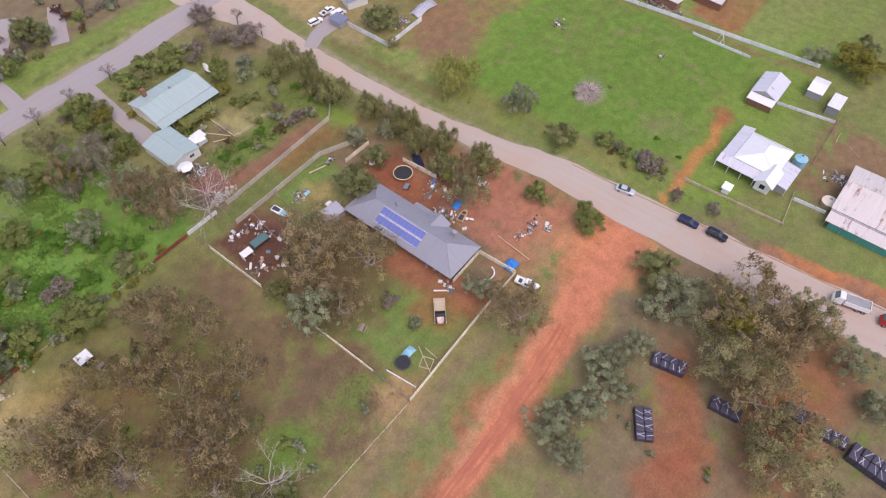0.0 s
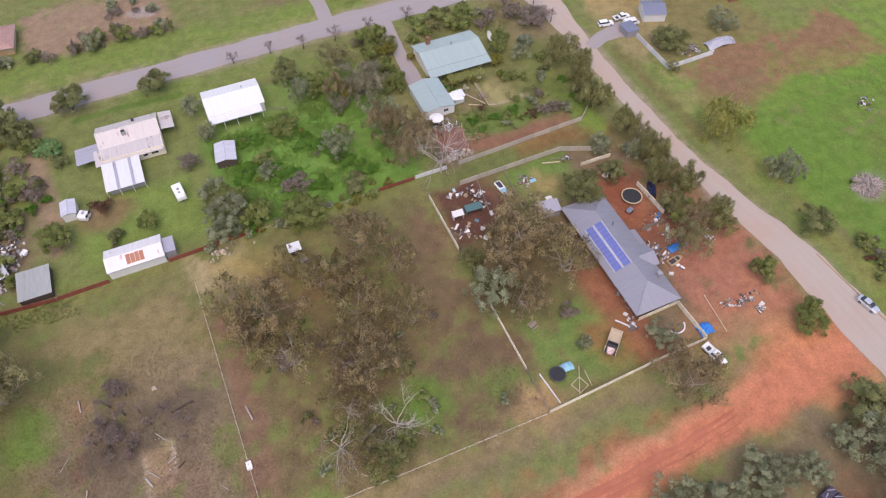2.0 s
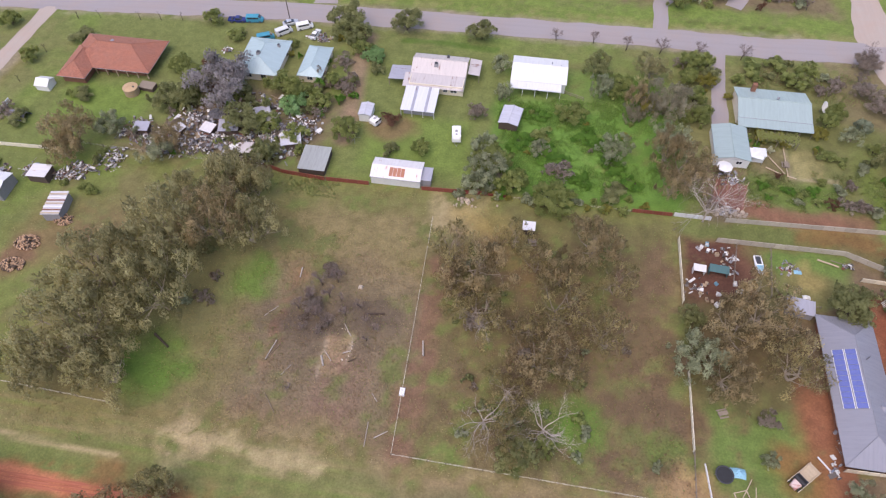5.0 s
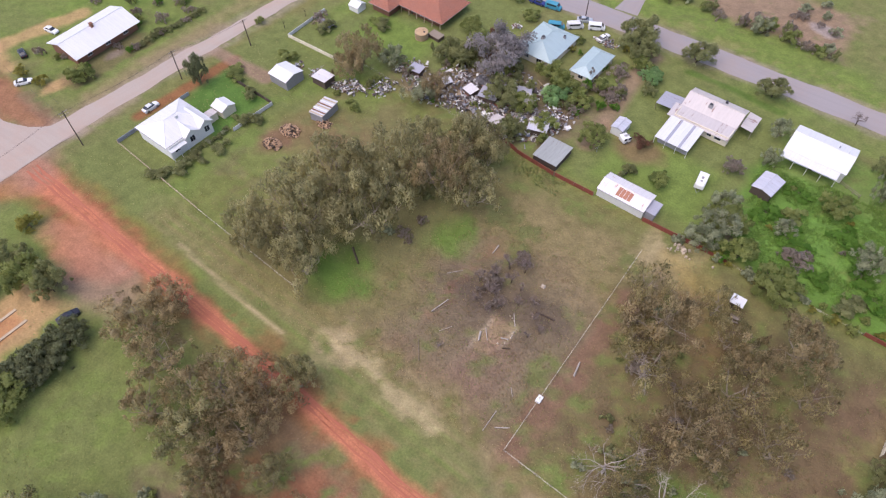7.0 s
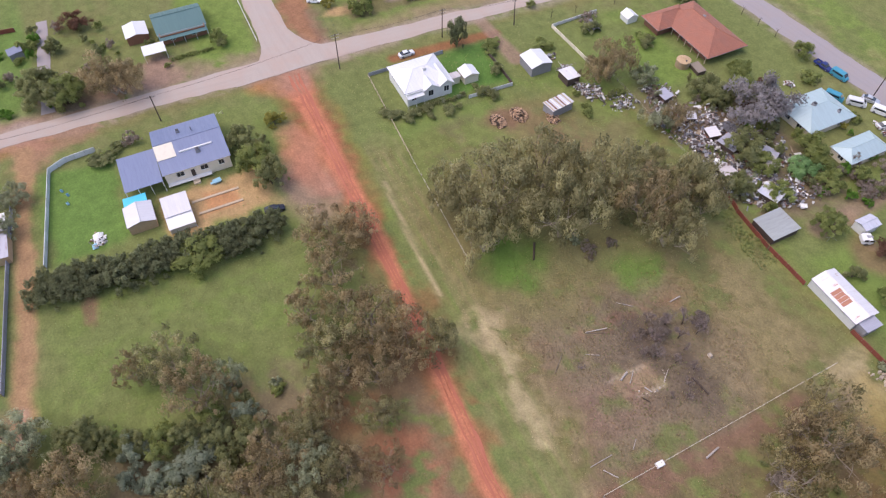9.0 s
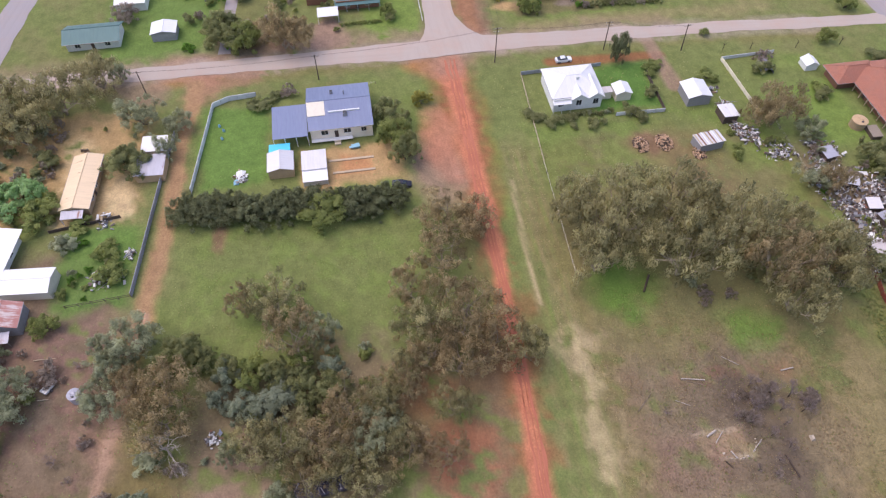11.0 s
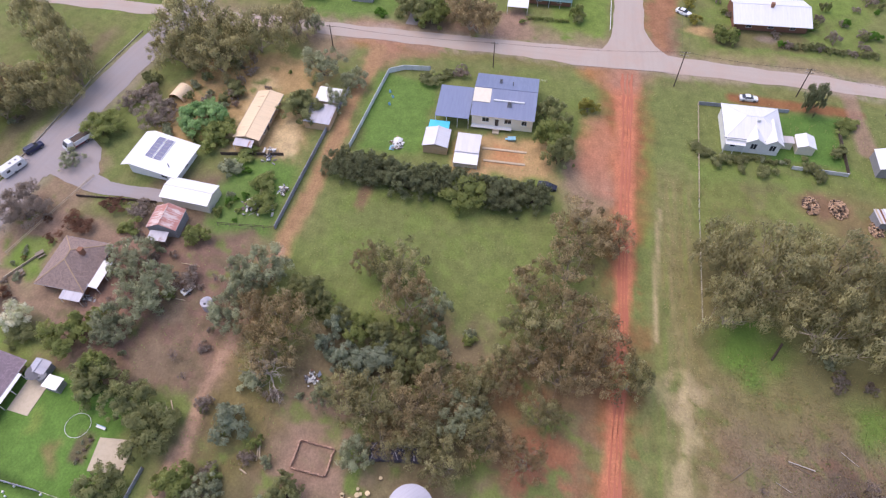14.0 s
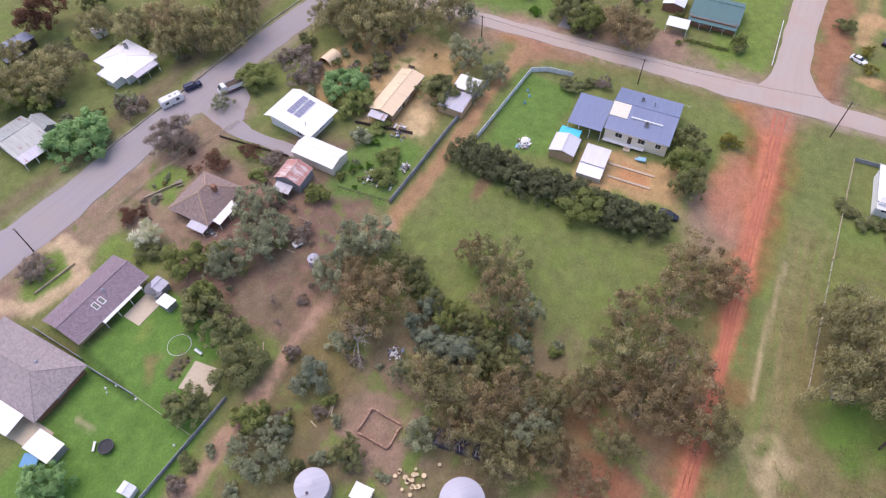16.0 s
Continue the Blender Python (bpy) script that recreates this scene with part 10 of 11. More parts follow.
tree("dark", -183.7, -33.6, 2.3, 4.0)
tree("bush", -135.7, -27.0, 4.7, 2.6)
tree("mauvebush", -138.5, -20.6, 2.7, 2.5)
tree("bush", -167.6, 9.0, 2.8, 2.5)
tree("green", -118.4, 116.8, 2.7, 2.0)
tree("bush", -117.3, 43.5, 3.5, 2.0)
tree("bush", -117.0, 49.6, 2.9, 1.6)
tree("bush", -120.3, 40.1, 2.9, 1.6)
tree("bush", -115.5, 55.2, 2.9, 1.6)
tree("bush", -116.0, 66.1, 2.9, 2.0)
tree("bush", -128.0, 105.1, 3.2, 3.0)
tree("greenbush", -133.4, 76.2, 3.9, 2.0)
tree("mauvebush", -132.8, 107.3, 2.9, 2.5)
tree("greenbush", -128.1, 89.4, 3.6, 2.5)
tree("hedge", -100.4, -43.5, 4.8, 4.5)
tree("hedge", -99.9, -38.3, 5.3, 5.0)
tree("hedge", -99.7, -33.2, 5.3, 5.0)
tree("hedge", -97.8, -28.0, 5.2, 5.0)
tree("hedge", -98.4, -22.4, 5.2, 5.0)
tree("hedge", -99.0, -16.7, 5.3, 5.0)
tree("green", -96.1, -13.4, 6.3, 5.5)
tree("hedge", -97.9, -9.0, 5.2, 5.0)
tree("hedge", -96.8, -3.9, 5.2, 5.0)
tree("hedge", -97.4, 1.2, 4.8, 5.0)
tree("browngum", -87.5, 12.9, 8.3, 9.7)
tree("browngum", -87.0, 18.9, 5.8, 8.6)
tree("browngum", -78.0, 9.7, 6.7, 9.7)
tree("browngum", -64.1, 12.9, 8.6, 10.8)
tree("gum", -63.5, 5.2, 6.9, 9.7)
tree("browngum", -57.0, 16.9, 7.3, 9.7)
tree("browngum", -57.8, 4.9, 6.2, 8.6)
tree("gum", -72.9, -24.7, 6.6, 8.6)
tree("browngum", -64.3, -20.6, 6.9, 10.8)
tree("browngum", -73.6, -31.0, 3.6, 7.6)
tree("greygum", -68.3, -50.7, 6.1, 8.0)
tree("dark", -65.4, -41.8, 4.4, 6.0)
tree("greygum", -67.0, -56.1, 3.8, 7.0)
tree("browngum", -55.8, -43.8, 7.6, 10.8)
tree("wattle", -59.3, -33.6, 3.2, 5.0)
tree("green", -59.0, -28.3, 3.8, 5.0)
tree("wattle", -52.7, -24.6, 4.7, 4.5)
tree("dark", -56.3, -19.6, 3.7, 5.0)
tree("wattle", -52.5, -30.9, 3.1, 4.0)
tree("dark", -53.8, -14.2, 3.7, 5.0)
tree("browngum", -48.3, -10.9, 5.9, 8.6)
tree("gum", -43.6, -22.6, 6.8, 8.6)
tree("greygum", -44.1, -6.9, 5.4, 8.0)
tree("gum", -38.5, -14.6, 6.1, 7.6)
tree("browngum", -37.9, -19.5, 4.6, 6.5)
tree("browngum", -37.9, 4.6, 4.6, 6.5)
tree("greybush", -45.8, -46.3, 3.5, 3.0)
tree("wattle", -36.5, -48.0, 4.3, 5.0)
tree("gum", -140.8, -96.3, 11.4, 14.0)
tree("gum", -134.5, -84.9, 10.5, 13.0)
tree("gum", -139.6, -76.3, 9.2, 13.0)
tree("gum", -148.6, -68.8, 7.9, 9.7)
tree("gum", -133.0, -101.5, 4.5, 6.5)
tree("greygum", -133.0, -56.9, 6.4, 7.0)
tree("greygum", -129.6, -47.5, 4.3, 5.0)
tree("dark", -117.1, -57.9, 5.7, 6.5)
tree("bright", -110.2, -81.4, 6.6, 5.5)
tree("green", -105.8, -75.2, 5.8, 5.0)
tree("bush", -120.8, -77.4, 4.1, 3.0)
tree("mauve", -110.4, -93.4, 5.3, 4.5)
tree("mauvebush", -116.9, -99.3, 4.1, 3.0)
tree("bush", -123.8, -101.1, 2.5, 3.0)
tree("greenbush", -93.0, -60.1, 3.7, 2.5)
tree("greygum", -58.0, -72.9, 6.3, 7.0)
tree("greygum", -67.9, -79.1, 5.5, 7.0)
tree("greenbush", -101.7, -67.1, 3.9, 2.0)
tree("dark", -161.7, -33.5, 7.1, 7.0)
tree("browngum", -157.6, -19.0, 7.4, 9.7)
tree("green", -164.6, 50.3, 3.3, 4.0)
tree("bush", -124.0, 72.4, 2.6, 2.5)
tree("bush", -118.5, 64.5, 2.8, 2.0)
tree("gum", -82.2, -151.9, 10.0, 9.7)
tree("gum", -73.1, -156.4, 6.8, 9.7)
tree("gum", -102.4, -155.2, 6.6, 8.6)
tree("bright", -66.9, -129.6, 8.1, 7.0)
tree("gum", -110.5, -127.2, 10.5, 11.9)
tree("gum", -118.6, -118.1, 5.7, 11.9)
tree("gum", -103.9, -131.1, 5.6, 9.7)
tree("mauvebush", -81.7, -127.4, 4.7, 4.0)
tree("mauve", -75.6, -109.0, 6.6, 7.5)
tree("green", -103.8, -104.5, 5.9, 4.5)
tree("greygum", -92.0, -107.3, 3.3, 3.5)
tree("mauvebush", -113.8, -102.7, 3.0, 3.0)
tree("pale", -50.1, -96.6, 4.0, 5.0)
tree("mauve", -33.9, -113.0, 4.1, 3.5)
tree("green", -48.1, -84.3, 5.3, 5.5)
tree("greygum", -50.4, -76.1, 4.1, 5.0)
tree("dark", -39.7, -73.5, 5.0, 7.0)
tree("dark", -36.6, -66.7, 4.9, 7.0)
tree("dark", -32.9, -60.9, 5.8, 6.5)
tree("dark", -22.0, -65.1, 4.6, 6.0)
tree("bright", -0.4, -78.2, 4.7, 6.0)
tree("green", -24.8, -52.6, 4.0, 5.5)
tree("greygum", -19.1, -48.1, 5.3, 6.0)
tree("dark", -26.1, -33.9, 3.4, 5.0)
tree("green", -75.8, -69.6, 3.2, 3.5)
tree("greenbush", -75.3, -84.6, 3.3, 2.5)
tree("russetbush", -81.3, -91.9, 3.4, 2.0)
tree("mauvebush", -81.2, -85.4, 3.4, 2.0)
tree("russetbush", -74.8, -96.9, 4.7, 2.5)
tree("bush", -121.7, -99.6, 2.0, 3.0)
tree("greenbush", -86.8, -58.0, 3.9, 3.0)
tree("greybush", -96.2, -69.1, 3.4, 2.5)
tree("dark", -47.7, -94.9, 3.6, 3.0)
tree("russetbush", -53.8, -104.8, 3.8, 2.0)
tree("browngum", -71.8, 2.4, 5.4, 8.6)
tree("browngum", -50.8, -0.4, 4.0, 7.4)
tree("gum", -41.4, -3.6, 4.4, 7.8)
tree("gum", -46.6, 7.4, 4.2, 7.4)
tree("dark", -62.6, -45.4, 3, 5.2)
tree("wattle", -54.6, -34.6, 2.8, 4.6)
tree("wattle", -58.2, -14.6, 2.6, 4.4)
tree("dark", -51.4, -18.6, 2.8, 4.8)
tree("green", -60.4, -19.6, 2.8, 5)
tree("dark", -57.2, -24.4, 3.2, 5.6)
tree("dark", -60.4, -33.4, 3, 5)
tree("gum", -55.3, 22.6, 5.0, 8.6)
tree("browngum", -54.1, 9.9, 6.1, 8.6)
tree("gum", -54.8, -0.5, 4.4, 7.6)
tree("greygum", -64.9, -15.4, 4.4, 8.0)
tree("dark", -63.1, -38.4, 3.3, 5.0)
tree("browngum", -58.9, -49.9, 5.0, 8.6)
tree("wattle", -51.2, -27.6, 3.6, 4.0)
tree("gum", -49.4, -4.8, 4.9, 7.6)
tree("browngum", -39.9, -1.1, 4.6, 7.6)
tree("gum", -35.4, -8.9, 5.5, 7.6)
tree("greygum", -43.8, -32.8, 2.5, 5.0)
tree("greygum", -34.4, -24.0, 3.8, 6.0)
tree("mauvebush", -64.9, -67.3, 3.3, 3.0)
tree("browngum", -50.0, -43.7, 6.9, 9.7)
tree("greygum", -57.2, -55.6, 4.6, 7.0)
tree("greygum", -23.7, -47.8, 3.5, 5.0)
tree("gum", -44.7, -28.1, 4.9, 7.6)
tree("browngum", -43.1, -15.2, 5.8, 8.6)
tree("thingum", 1.1, 49.5, 5.9, 8.6)
tree("thingum", -13.0, 78.5, 6.6, 10.8)
tree("yellow", 86.2, -4.2, 5.0, 8.0)
tree("gum", 95.0, -16.2, 5.8, 9.7)
tree("greygum", 59.8, 5.5, 3.1, 5.0)
tree("greygum", 65.2, 9.8, 3.2, 5.0)
tree("greygum", 87.0, 4.2, 4.0, 6.0)
tree("greygum", 80.1, 9.2, 3.4, 5.0)
tree("greygum", 46.6, 10.1, 3.0, 5.0)
tree("hedge", -101.1, -40.5, 3.9, 4.5)
tree("hedge", -98.9, -30.6, 3.8, 4.8)
tree("hedge", -98.0, -19.2, 3.8, 4.8)
tree("hedge", -96.0, -6.5, 3.8, 4.5)
tree("hedge", -99.5, -25.0, 3.8, 4.8)
tree("greygum", -103.2, 105.1, 4.4, 6.0)
tree("browngum", -109.4, 95.0, 5.5, 7.6)
tree("gum", -130.1, -93.8, 7.4, 10.8)
tree("gum", -129.4, -83.0, 7.3, 10.8)
tree("green", -73.2, -150.0, 5.7, 7.0)
tree("gum", -84.6, -169.3, 4.8, 6.5)
tree("gum", -106.2, -144.4, 7.4, 9.7)
tree("gum", -110.6, -117.8, 4.8, 8.6)
tree("green", 21.8, 139.0, 4.4, 5.0)
tree("greygum", 33.6, 120.9, 5.4, 7.0)
tree("green", 41.2, 131.2, 3.5, 5.0)
tree("dark", 45.5, 147.8, 3.0, 4.0)
tree("dark", 50.6, 187.4, 5.5, 8.0)
tree("green", 38.7, 180.0, 3.8, 6.0)
tree("yellow", 28.6, 133.6, 3.3, 5.0)
tree("green", 67.8, 148.5, 3.8, 4.0)
tree("yellow", 43.7, 144.9, 2.8, 4.0)
tree("green", 44.1, 151.9, 3.2, 5.0)
tree("greygum", 114.1, 64.0, 4.0, 8.0)
tree("browngum", 42.4, 68.3, 6.8, 10.8)
tree("browngum", 40.9, 57.8, 6.0, 8.6)
tree("greygum", 85.5, 84.6, 4.2, 5.0)
tree("green", -8.6, 108.6, 5.0, 6.0)
tree("greygum", -10.8, 99.6, 4.4, 6.0)
tree("green", 6.8, 98.0, 5.8, 5.0)
tree("greygum", 2.4, 114.1, 2.7, 4.0)
tree("dark", -71.1, 110.9, 5.6, 7.0)
tree("green", -64.9, 126.6, 4.0, 5.0)
tree("greygum", 19.5, 114.9, 4.7, 7.0)
tree("browngum", 32.1, 115.2, 5.0, 10.8)
tree("browngum", 33.0, 104.8, 4.8, 9.7)
tree("greygum", 16.8, 136.6, 3.4, 8.0)
tree("browngum", 25.3, 134.0, 3.1, 8.6)
tree("green", -61.3, 125.0, 4.3, 5.0)
tree("browngum", -86.0, 102.3, 4.8, 7.6)
tree("green", -25.8, 110.1, 2.7, 4.0)


def undergrowth(x0, x1, y0, y1, n, kinds, seed, r=(0.8, 1.8), h=(1.0, 2.4), label="tangled undergrowth of mixed garden shrubs"):
    """Low growth that nobody could count, joined into one mesh."""
    rng = random.Random(seed)
    co, nor, faces, tones, mats, slots = [], [], [], [], [], []
    for _ in range(n):
        kind = rng.choice(kinds)
        x, y, rr, hh, a = rng.uniform(x0, x1), rng.uniform(y0, y1), rng.uniform(*r), rng.uniform(*h), rng.uniform(0, 6.28)
        r0, h0, trunk, crown = crown_and_trunk(kind, rng.randrange(3))
        v = np.zeros(len(crown.vertices) * 3)
        crown.vertices.foreach_get("co", v)
        v = v.reshape(-1, 3)
        w = np.zeros(len(crown.loops) * 3)
        crown.corner_normals.foreach_get("vector", w)
        w = w.reshape(-1, 3)
        c, s = math.cos(a), math.sin(a)
        turn = np.array([[c, s, 0], [-s, c, 0], [0, 0, 1]])
        co.append((v @ turn) * (rr / r0, rr / r0, hh / h0) + (x, y, -0.03))
        nor.append(w @ turn)
        f = np.zeros(len(crown.attributes["tuft"].data))
        crown.attributes["tuft"].data.foreach_get("value", f)
        tones.append(f)
        if crown.materials[0] not in slots:
            slots.append(crown.materials[0])
        mats.append(np.full(len(f), slots.index(crown.materials[0])))
    co, nor = np.concatenate(co), np.concatenate(nor)
    me = bpy.data.meshes.new("undergrowth")
    me.from_pydata(co.tolist(), [], np.arange(len(co)).reshape(-1, 3).tolist())
    me.update()
    for m in slots:
        me.materials.append(m)
    me.polygons.foreach_set("material_index", np.concatenate(mats).astype(int))
    me.attributes.new("tuft", "FLOAT", "FACE").data.foreach_set("value", np.concatenate(tones))
    me.polygons.foreach_set("use_smooth", [True] * len(me.polygons))
    me.normals_split_custom_set(nor.tolist())
    return tagged(new("undergrowth", me), label, "undergrowth", kind="stuff")


def thicket(x0, x1, y0, y1, n, kinds, seed, r=(0.8, 1.8), h=(1.0, 2.4)):
    """Shrubs strewn over a garden bed or a neglected corner."""
    rng = random.Random(seed)
    for _ in range(n):
        tree(rng.choice(kinds), rng.uniform(x0, x1), rng.uniform(y0, y1), rng.uniform(*r), rng.uniform(*h))


undergrowth(-8, 34, 100, 128, 14, ("brightbush", "greenbush", "yellowbush", "mauvebush"), 5, (0.8, 1.6), (0.8, 1.8))
undergrowth(-100, -54, 100, 122, 26, ("greenbush", "bush", "brightbush", "greybush", "mauvebush"), 6, (0.8, 2.0), (1.2, 3.0))
thicket(-92, -44, -84, -56, 7, ("mauvebush", "greybush", "greenbush"), 7, (0.8, 1.8), (1.0, 2.6))
thicket(-136, -104, -90, -58, 12, ("greybush", "greenbush", "mauvebush"), 8, (0.6, 1.5), (0.8, 2.0))
thicket(-100, -80, -68, -56, 8, ("greenbush", "brightbush"), 9, (0.6, 1.2), (0.6, 1.4))
thicket(-56, -10, -42, -14, 12, ("bush", "greenbush", "greybush"), 10, (0.7, 1.6), (0.8, 2.0))
thicket(40, 66, -30, 10, 8, ("greybush", "greenbush"), 11, (0.6, 1.2), (0.6, 1.4))
undergrowth(-190, -162, -50, 0, 10, ("bush", "greenbush", "mauvebush"), 12, (0.8, 1.8), (1.0, 2.4))
undergrowth(-184, -162, 44, 80, 12, ("bush", "greenbush", "mauvebush", "brightbush"), 13, (0.8, 2.0), (1.0, 2.6))
thicket(112, 150, 22, 60, 4, ("greenbush", "brightbush"), 14, (0.6, 1.0), (0.5, 0.9))
undergrowth(-16, 26, 97.6, 99.8, 26, ("greenbush", "brightbush", "greybush", "yellowbush"), 16, (0.9, 1.9), (1.0, 2.2))
thicket(-58, -46, 118, 134, 12, ("greenbush", "brightbush", "bush", "mauvebush"), 17, (1.0, 2.4), (1.6, 3.6))
undergrowth(-92, -80, 112, 134, 16, ("greenbush", "bush", "mauvebush", "russetbush"), 18, (1.2, 2.6), (1.8, 4.0))
undergrowth(-86, -66, 118, 128, 12, ("greenbush", "bush", "greybush"), 19, (1.2, 2.6), (1.8, 4.0))
thicket(52, 70, 122, 128.5, 12, ("yellowbush", "greenbush", "palebush", "brightbush"), 20, (0.7, 1.5), (0.8, 1.8))
thicket(-76, -50, 138, 150, 8, ("greenbush", "brightbush", "yellowbush"), 22, (0.8, 1.8), (1.0, 2.4))
thicket(-108, -98, 84, 100, 8, ("bush", "greenbush"), 23, (0.9, 1.8), (1.0, 2.2))
undergrowth(24, 84, 181, 206, 30, ("greenbush", "mauvebush", "bush", "greybush", "russetbush"), 24, (1.2, 2.8), (1.5, 4.0))
thicket(112, 120, 24, 46, 8, ("russetbush", "mauvebush", "greenbush"), 27, (0.8, 1.8), (0.8, 1.8))
undergrowth(-196, -160, -52, -18, 26, ("bush", "greenbush", "mauvebush", "brightbush"), 28, (1.0, 2.6), (1.4, 3.6))
undergrowth(-198, -164, 72, 100, 22, ("bush", "greenbush", "mauvebush", "brightbush"), 29, (1.0, 2.4), (1.2, 3.2))
undergrowth(-78, -50, -106, -100, 14, ("mauvebush", "greybush", "russetbush"), 30, (0.7, 1.4), (0.6, 1.4))
undergrowth(-76, -50, -84, -58, 9, ("mauvebush", "mauvebush", "greybush", "greenbush"), 31, (0.8, 1.8), (0.8, 2.2))
# street trees and the garden of the teal house
for x, y, r, h in ((86.2, 123.6, 5.2, 8.6), (86.6, 113.2, 4.2, 7.6), (85.4, 103.6, 5.0, 9.0), (87.4, 92.6, 4.0, 7.6), (88.4, 82.8, 4.0, 8.2), (89.6, 71.0, 4.2, 7.6), (89.4, 58.6, 4.6, 7.2), (91.0, 119.0, 2.8, 6.0), (84.0, 108.4, 2.8, 5.6)):
    tree("pepper", x, y, r, h)
tree("browngum", 84.6, 60.6, 4.2, 7.6), tree("pepper", 85.6, 75.0, 4.2, 7.4), tree("pepper", 88.6, 81.2, 3.4, 6.8), tree("gum", 89.4, 87.0, 3.2, 6.6), tree("pepper", 92.6, 62.2, 2.8, 5.6), tree("greygum", -63.0, -54.4, 3.8, 7.4), tree("gum", 82.6, 66.4, 3.6, 7.0), tree("sage", 32.8, 132.6, 6.6, 10.0), tree("sage", 24.6, 128.6, 3.0, 5.0), tree("green", 72.8, 134.2, 2.8, 4.2), tree("green", 75.4, 137.6, 2.8, 4.0), tree("greygum", 77.4, 129.2, 3.0, 4.4), tree("wattle", 80.6, 133.4, 2.6, 3.6)
tree("mauve", 84.0, 147.0, 3.6, 4.6), tree("mauvebush", 77.6, 148.6, 2.8, 2.8), tree("mauvebush", 73.4, 146.4, 2.4, 2.4), tree("dark", 69.0, 148.8, 2.4, 4.0), tree("green", 40.6, 138.4, 3.2, 4.8), tree("green", 39.6, 146.0, 3.0, 4.6)
for kind, x, y, r, h in (("greenbush", 53.0, 148.0, 2.4, 2.2), ("greenbush", 57.2, 149.2, 2.2, 2.4), ("bush", 61.0, 150.6, 1.8, 1.8), ("greenbush", 65.0, 150.2, 2.0, 2.4), ("bush", 62.6, 156.4, 1.7, 2.4), ("bush", 67.0, 156.8, 1.4, 2.0), ("bush", 71.4, 156.2, 2.0, 2.8), ("yellowbush", 49.6, 140.8, 1.4, 1.8), ("greybush", 75.0, 152.0, 2.0, 2.0),
                        ("greenbush", 82.4, 126.4, 2.2, 2.2), ("greenbush", 70.8, 122.2, 2.8, 2.2), ("greenbush", 74.2, 121.4, 2.0, 1.8), ("greybush", 78.0, 118.6, 2.2, 2.6), ("bush", 80.6, 121.6, 1.8, 2.2), ("brightbush", 83.4, 116.4, 1.6, 1.4), ("brightbush", 83.0, 109.6, 1.4, 1.2),
                        ("brightbush", 54.4, 111.2, 1.8, 1.2), ("greenbush", 57.2, 112.2, 1.5, 1.3), ("brightbush", 60.2, 110.2, 1.9, 1.1), ("greenbush", 63.2, 109.4, 1.7, 1.4), ("brightbush", 66.2, 110.6, 1.7, 1.1), ("russetbush", 58.3, 114.2, 1.2, 1.8), ("greybush", 62.0, 107.0, 1.5, 1.1), ("greenbush", 66.2, 107.2, 1.6, 1.4),
                        ("russetbush", 69.6, 107.2, 1.9, 1.8), ("mauvebush", 72.6, 107.6, 2.3, 2.0), ("mauvebush", 75.8, 107.0, 2.3, 2.4), ("greybush", 78.6, 105.8, 2.1, 2.2), ("greybush", 71.6, 111.6, 1.9, 2.0), ("greenbush", 68.4, 114.0, 1.4, 1.3), ("mauvebush", 74.6, 113.6, 1.6, 1.8), ("brightbush", 55.6, 107.6, 1.2, 0.8),
                        ("greenbush", 37.4, 130.4, 1.9, 2.6), ("bush", 42.4, 134.6, 1.8, 2.4), ("brightbush", 42.2, 141.4, 1.6, 2.0), ("mauvebush", 38.0, 152.6, 1.8, 2.2)):
    tree(kind, x, y, r, h)
tree("dark", -164, -38, 6.6, 8.5), tree("green", -159.5, -32, 5.6, 8), tree("browngum", -158, -21, 7.6, 12)
tree("dark", -110.6, 6.4, 4.2, 7.6), tree("dark", -125.6, 3.6, 4.2, 6.5), tree("green", -116.0, 4.4, 4.8, 8.0), tree("dark", -121.0, 6.6, 3.2, 5.5), tree("yellowbush", -129.8, 12.8, 3.2, 3.6)
tree("mauve", -178, -66, 4.0, 5.0), tree("dark", -183, -33.5, 2.6, 5.0), tree("green", -168.5, 8.7, 2.6, 4.5), tree("greygum", -151, -64, 3.0, 6.0), tree("greygum", -121, -49.5, 3.4, 6.0), tree("dark", -119.4, -58.4, 3.2, 6.0)
for k in range(9):
    tree("greenbush", -166.1, -5.0 + 1.35 * k, 0.9, 1.0)
for k in range(11):
    tree("bush" if k % 3 else "greybush", -119.0 + 0.5 * math.sin(k), 45.5 + 1.5 * k, 1.1, 1.1)
undergrowth(-136, -104, -92, -76, 26, ("greybush", "mauvebush", "bush"), 32, (1.0, 2.4), (1.2, 3.2))
undergrowth(-98, -86, -70, -57, 6, ("greenbush", "bush", "brightbush", "greybush"), 33, (0.8, 1.8), (0.8, 2.2))
undergrowth(-44, -4, -60, -38, 26, ("greybush", "greenbush", "bush", "mauvebush"), 34, (0.9, 2.2), (1.0, 3.0))
undergrowth(-62, -46, -30, 2, 16, ("greybush", "greenbush", "bush"), 35, (0.9, 2.0), (1.0, 2.6))
tree("green", -165, 48, 2.8, 4.5), tree("yellowbush", -179.8, 40.8, 2.4, 2.4), tree("yellowbush", -172, 41.5, 2.2, 2.4), tree("dark", -188, 34.6, 3.4, 3.6), tree("green", -146.0, 96.0, 1.6, 2.0)
tree("dark", -54.2, 153.0, 6.4, 10.0), tree("dark", -50.0, 149.0, 4.2, 6.0), tree("dark", -38.2, 157.0, 4.8, 6.5), tree("dark", -16.4, 156.0, 4.6, 6.0)
for k in range(12):
    tree("bush" if k % 4 else "mauvebush", -164.4 + 0.1 * k, 66.5 + 2.1 * k, 1.5, 1.5)
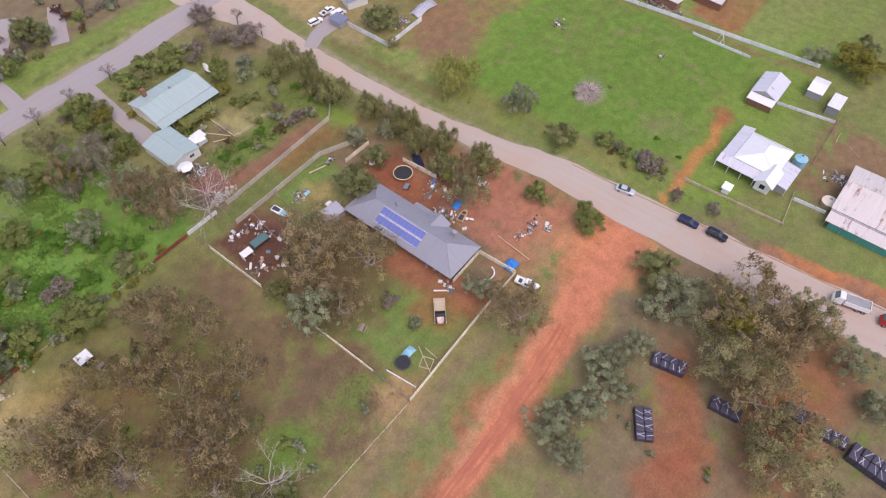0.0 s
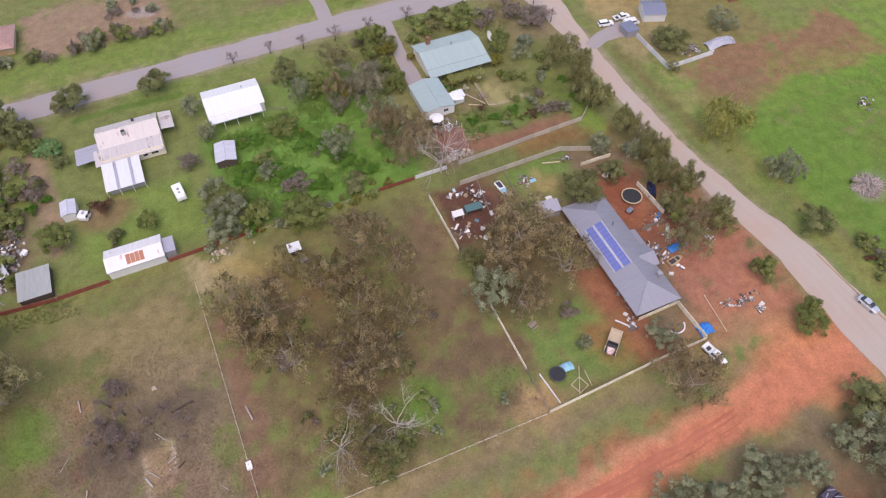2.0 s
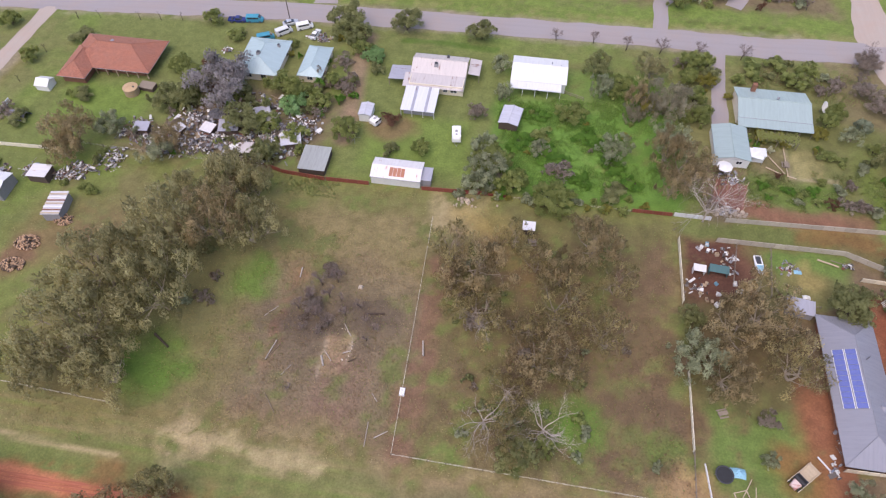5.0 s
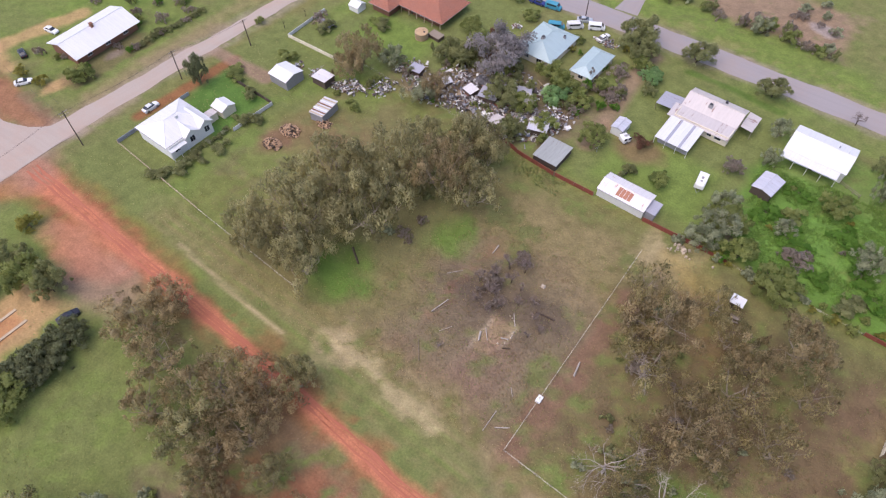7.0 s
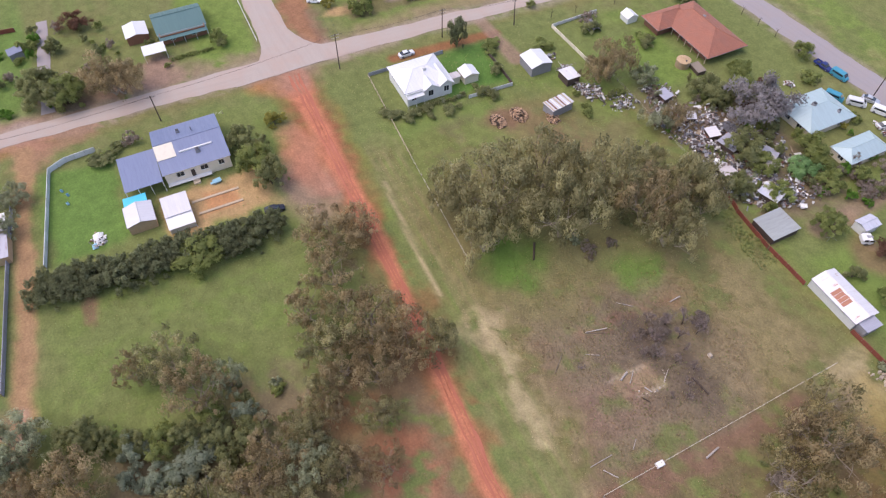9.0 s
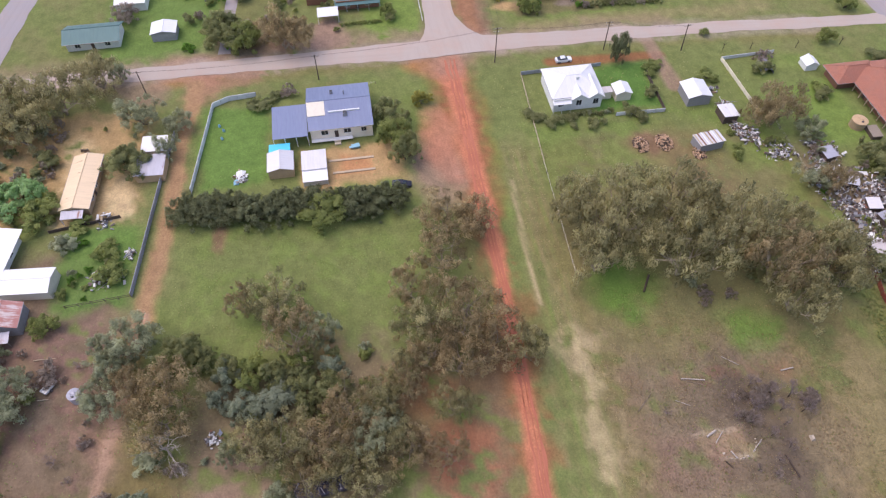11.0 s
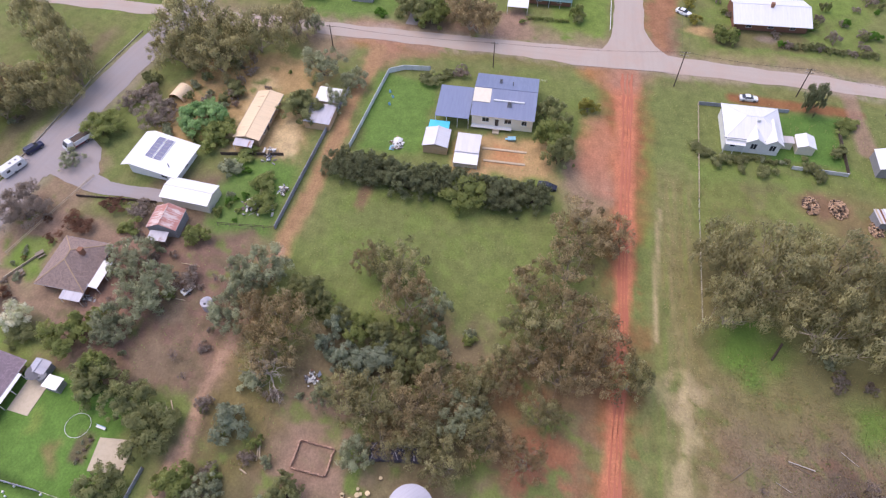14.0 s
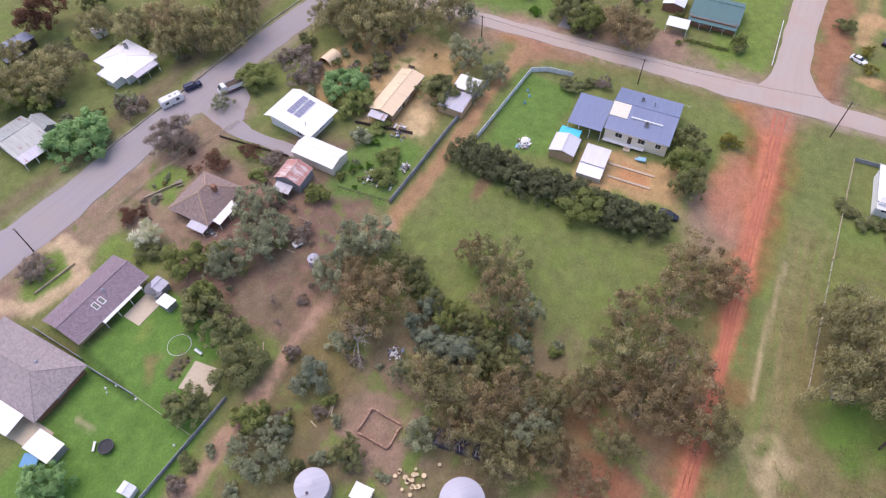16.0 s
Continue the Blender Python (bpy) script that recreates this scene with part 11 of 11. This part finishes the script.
undergrowth(-62, -8, 179, 186, 24, ("mauvebush", "greenbush", "bush", "greybush"), 36, (1.4, 3.2), (2.0, 5.0))
undergrowth(-30, -12, 182, 206, 10, ("mauvebush", "mauvebush", "greybush"), 37, (1.2, 2.4), (1.0, 2.4))
tree("gum", -123.6, -123.0, 6.2, 14.0), tree("gum", -131.0, -130.0, 6.4, 13.0), tree("gum", -138.0, -141.0, 7.0, 13.0), tree("browngum", -108.6, -133.6, 7.0, 11.0), tree("russet", -99, -172, 7.5, 11.0), tree("dark", -112, -166, 5.0, 9.0), tree("gum", -76, -150, 6.5, 9.0), tree("gum", -108, -126, 5.5, 11.0), tree("browngum", -112, -138, 6.5, 11.0), tree("greygum", -82, -129, 3.4, 5.0), tree("green", -70, -158, 6.0, 8.0), tree("dark", -60, -160, 5.0, 8.0)
undergrowth(-116, -70, -170, -128, 40, ("greenbush", "greybush", "mauvebush", "bush"), 38, (0.9, 2.0), (1.0, 2.6))
for x, y, r, h in ((-39.5, 62.0, 2.6, 3.4), (-38.6, 71.0, 3.0, 3.6), (-40.6, 66.0, 2.4, 3.0), (-37.6, 57.6, 1.8, 2.2), (-26.6, 60.4, 1.8, 1.8), (-40.0, 45.6, 1.3, 1.4)):
    bare_tree(x, y, r, h, "scorched leafless grey shrub on burnt ground")
tree("gum", -75.0, 86.0, 5.4, 10.0), tree("browngum", -66.4, 89.0, 5.0, 9.0), tree("gum", -60.6, 90.6, 4.0, 8.0), tree("dark", -62.6, 101.2, 2.8, 6.6), tree("dark", -87.0, 117.0, 2.6, 6.0)
tree("mauve", -39.8, 63.6, 2.4, 3.0), tree("mauve", -38.2, 72.2, 2.0, 3.2), tree("mauvebush", -36.8, 59.4, 1.5, 1.8), tree("mauvebush", -41.0, 60.6, 1.2, 1.4)
tree("thingum", -11.0, 71.0, 3.6, 6.0), tree("mauve", -7.2, 64.2, 2.2, 2.8), tree("thingum", 12.4, 55.4, 4.2, 7.0), tree("thingum", -1.0, 84.6, 4.6, 8.0), tree("thingum", 20.4, 76.0, 5.0, 9.0), tree("browngum", 9.0, 76.4, 5.2, 10.0), tree("thingum", 3.4, 63.2, 4.6, 8.0)
undergrowth(-8, 16, 38, 48, 14, ("greybush", "greenbush", "bush"), 41, (0.9, 1.8), (0.8, 1.8))
undergrowth(-14, 24, 50, 84, 22, ("mauvebush", "greybush", "bush"), 42, (0.7, 1.6), (0.6, 1.6), label="thin scattered low shrubs under the paddock gums")
undergrowth(-76, -58, 58, 84, 12, ("greybush", "bush", "mauvebush"), 43, (0.9, 2.0), (0.8, 2.0), label="thin scattered low shrubs under the gum trees")
thicket(114, 119, 22, 44, 9, ("mauvebush", "russetbush", "greybush", "greenbush"), 44, (0.9, 1.8), (0.8, 1.8))
tree("greygum", -60.6, -73.6, 5.4, 8.5), tree("greygum", -63.4, -79.6, 3.4, 6.0), tree("green", -41.6, -75.4, 4.4, 7.0), tree("greygum", -50.4, -77.0, 4.4, 7.5), tree("green", -53.6, -81.2, 2.6, 3.4)
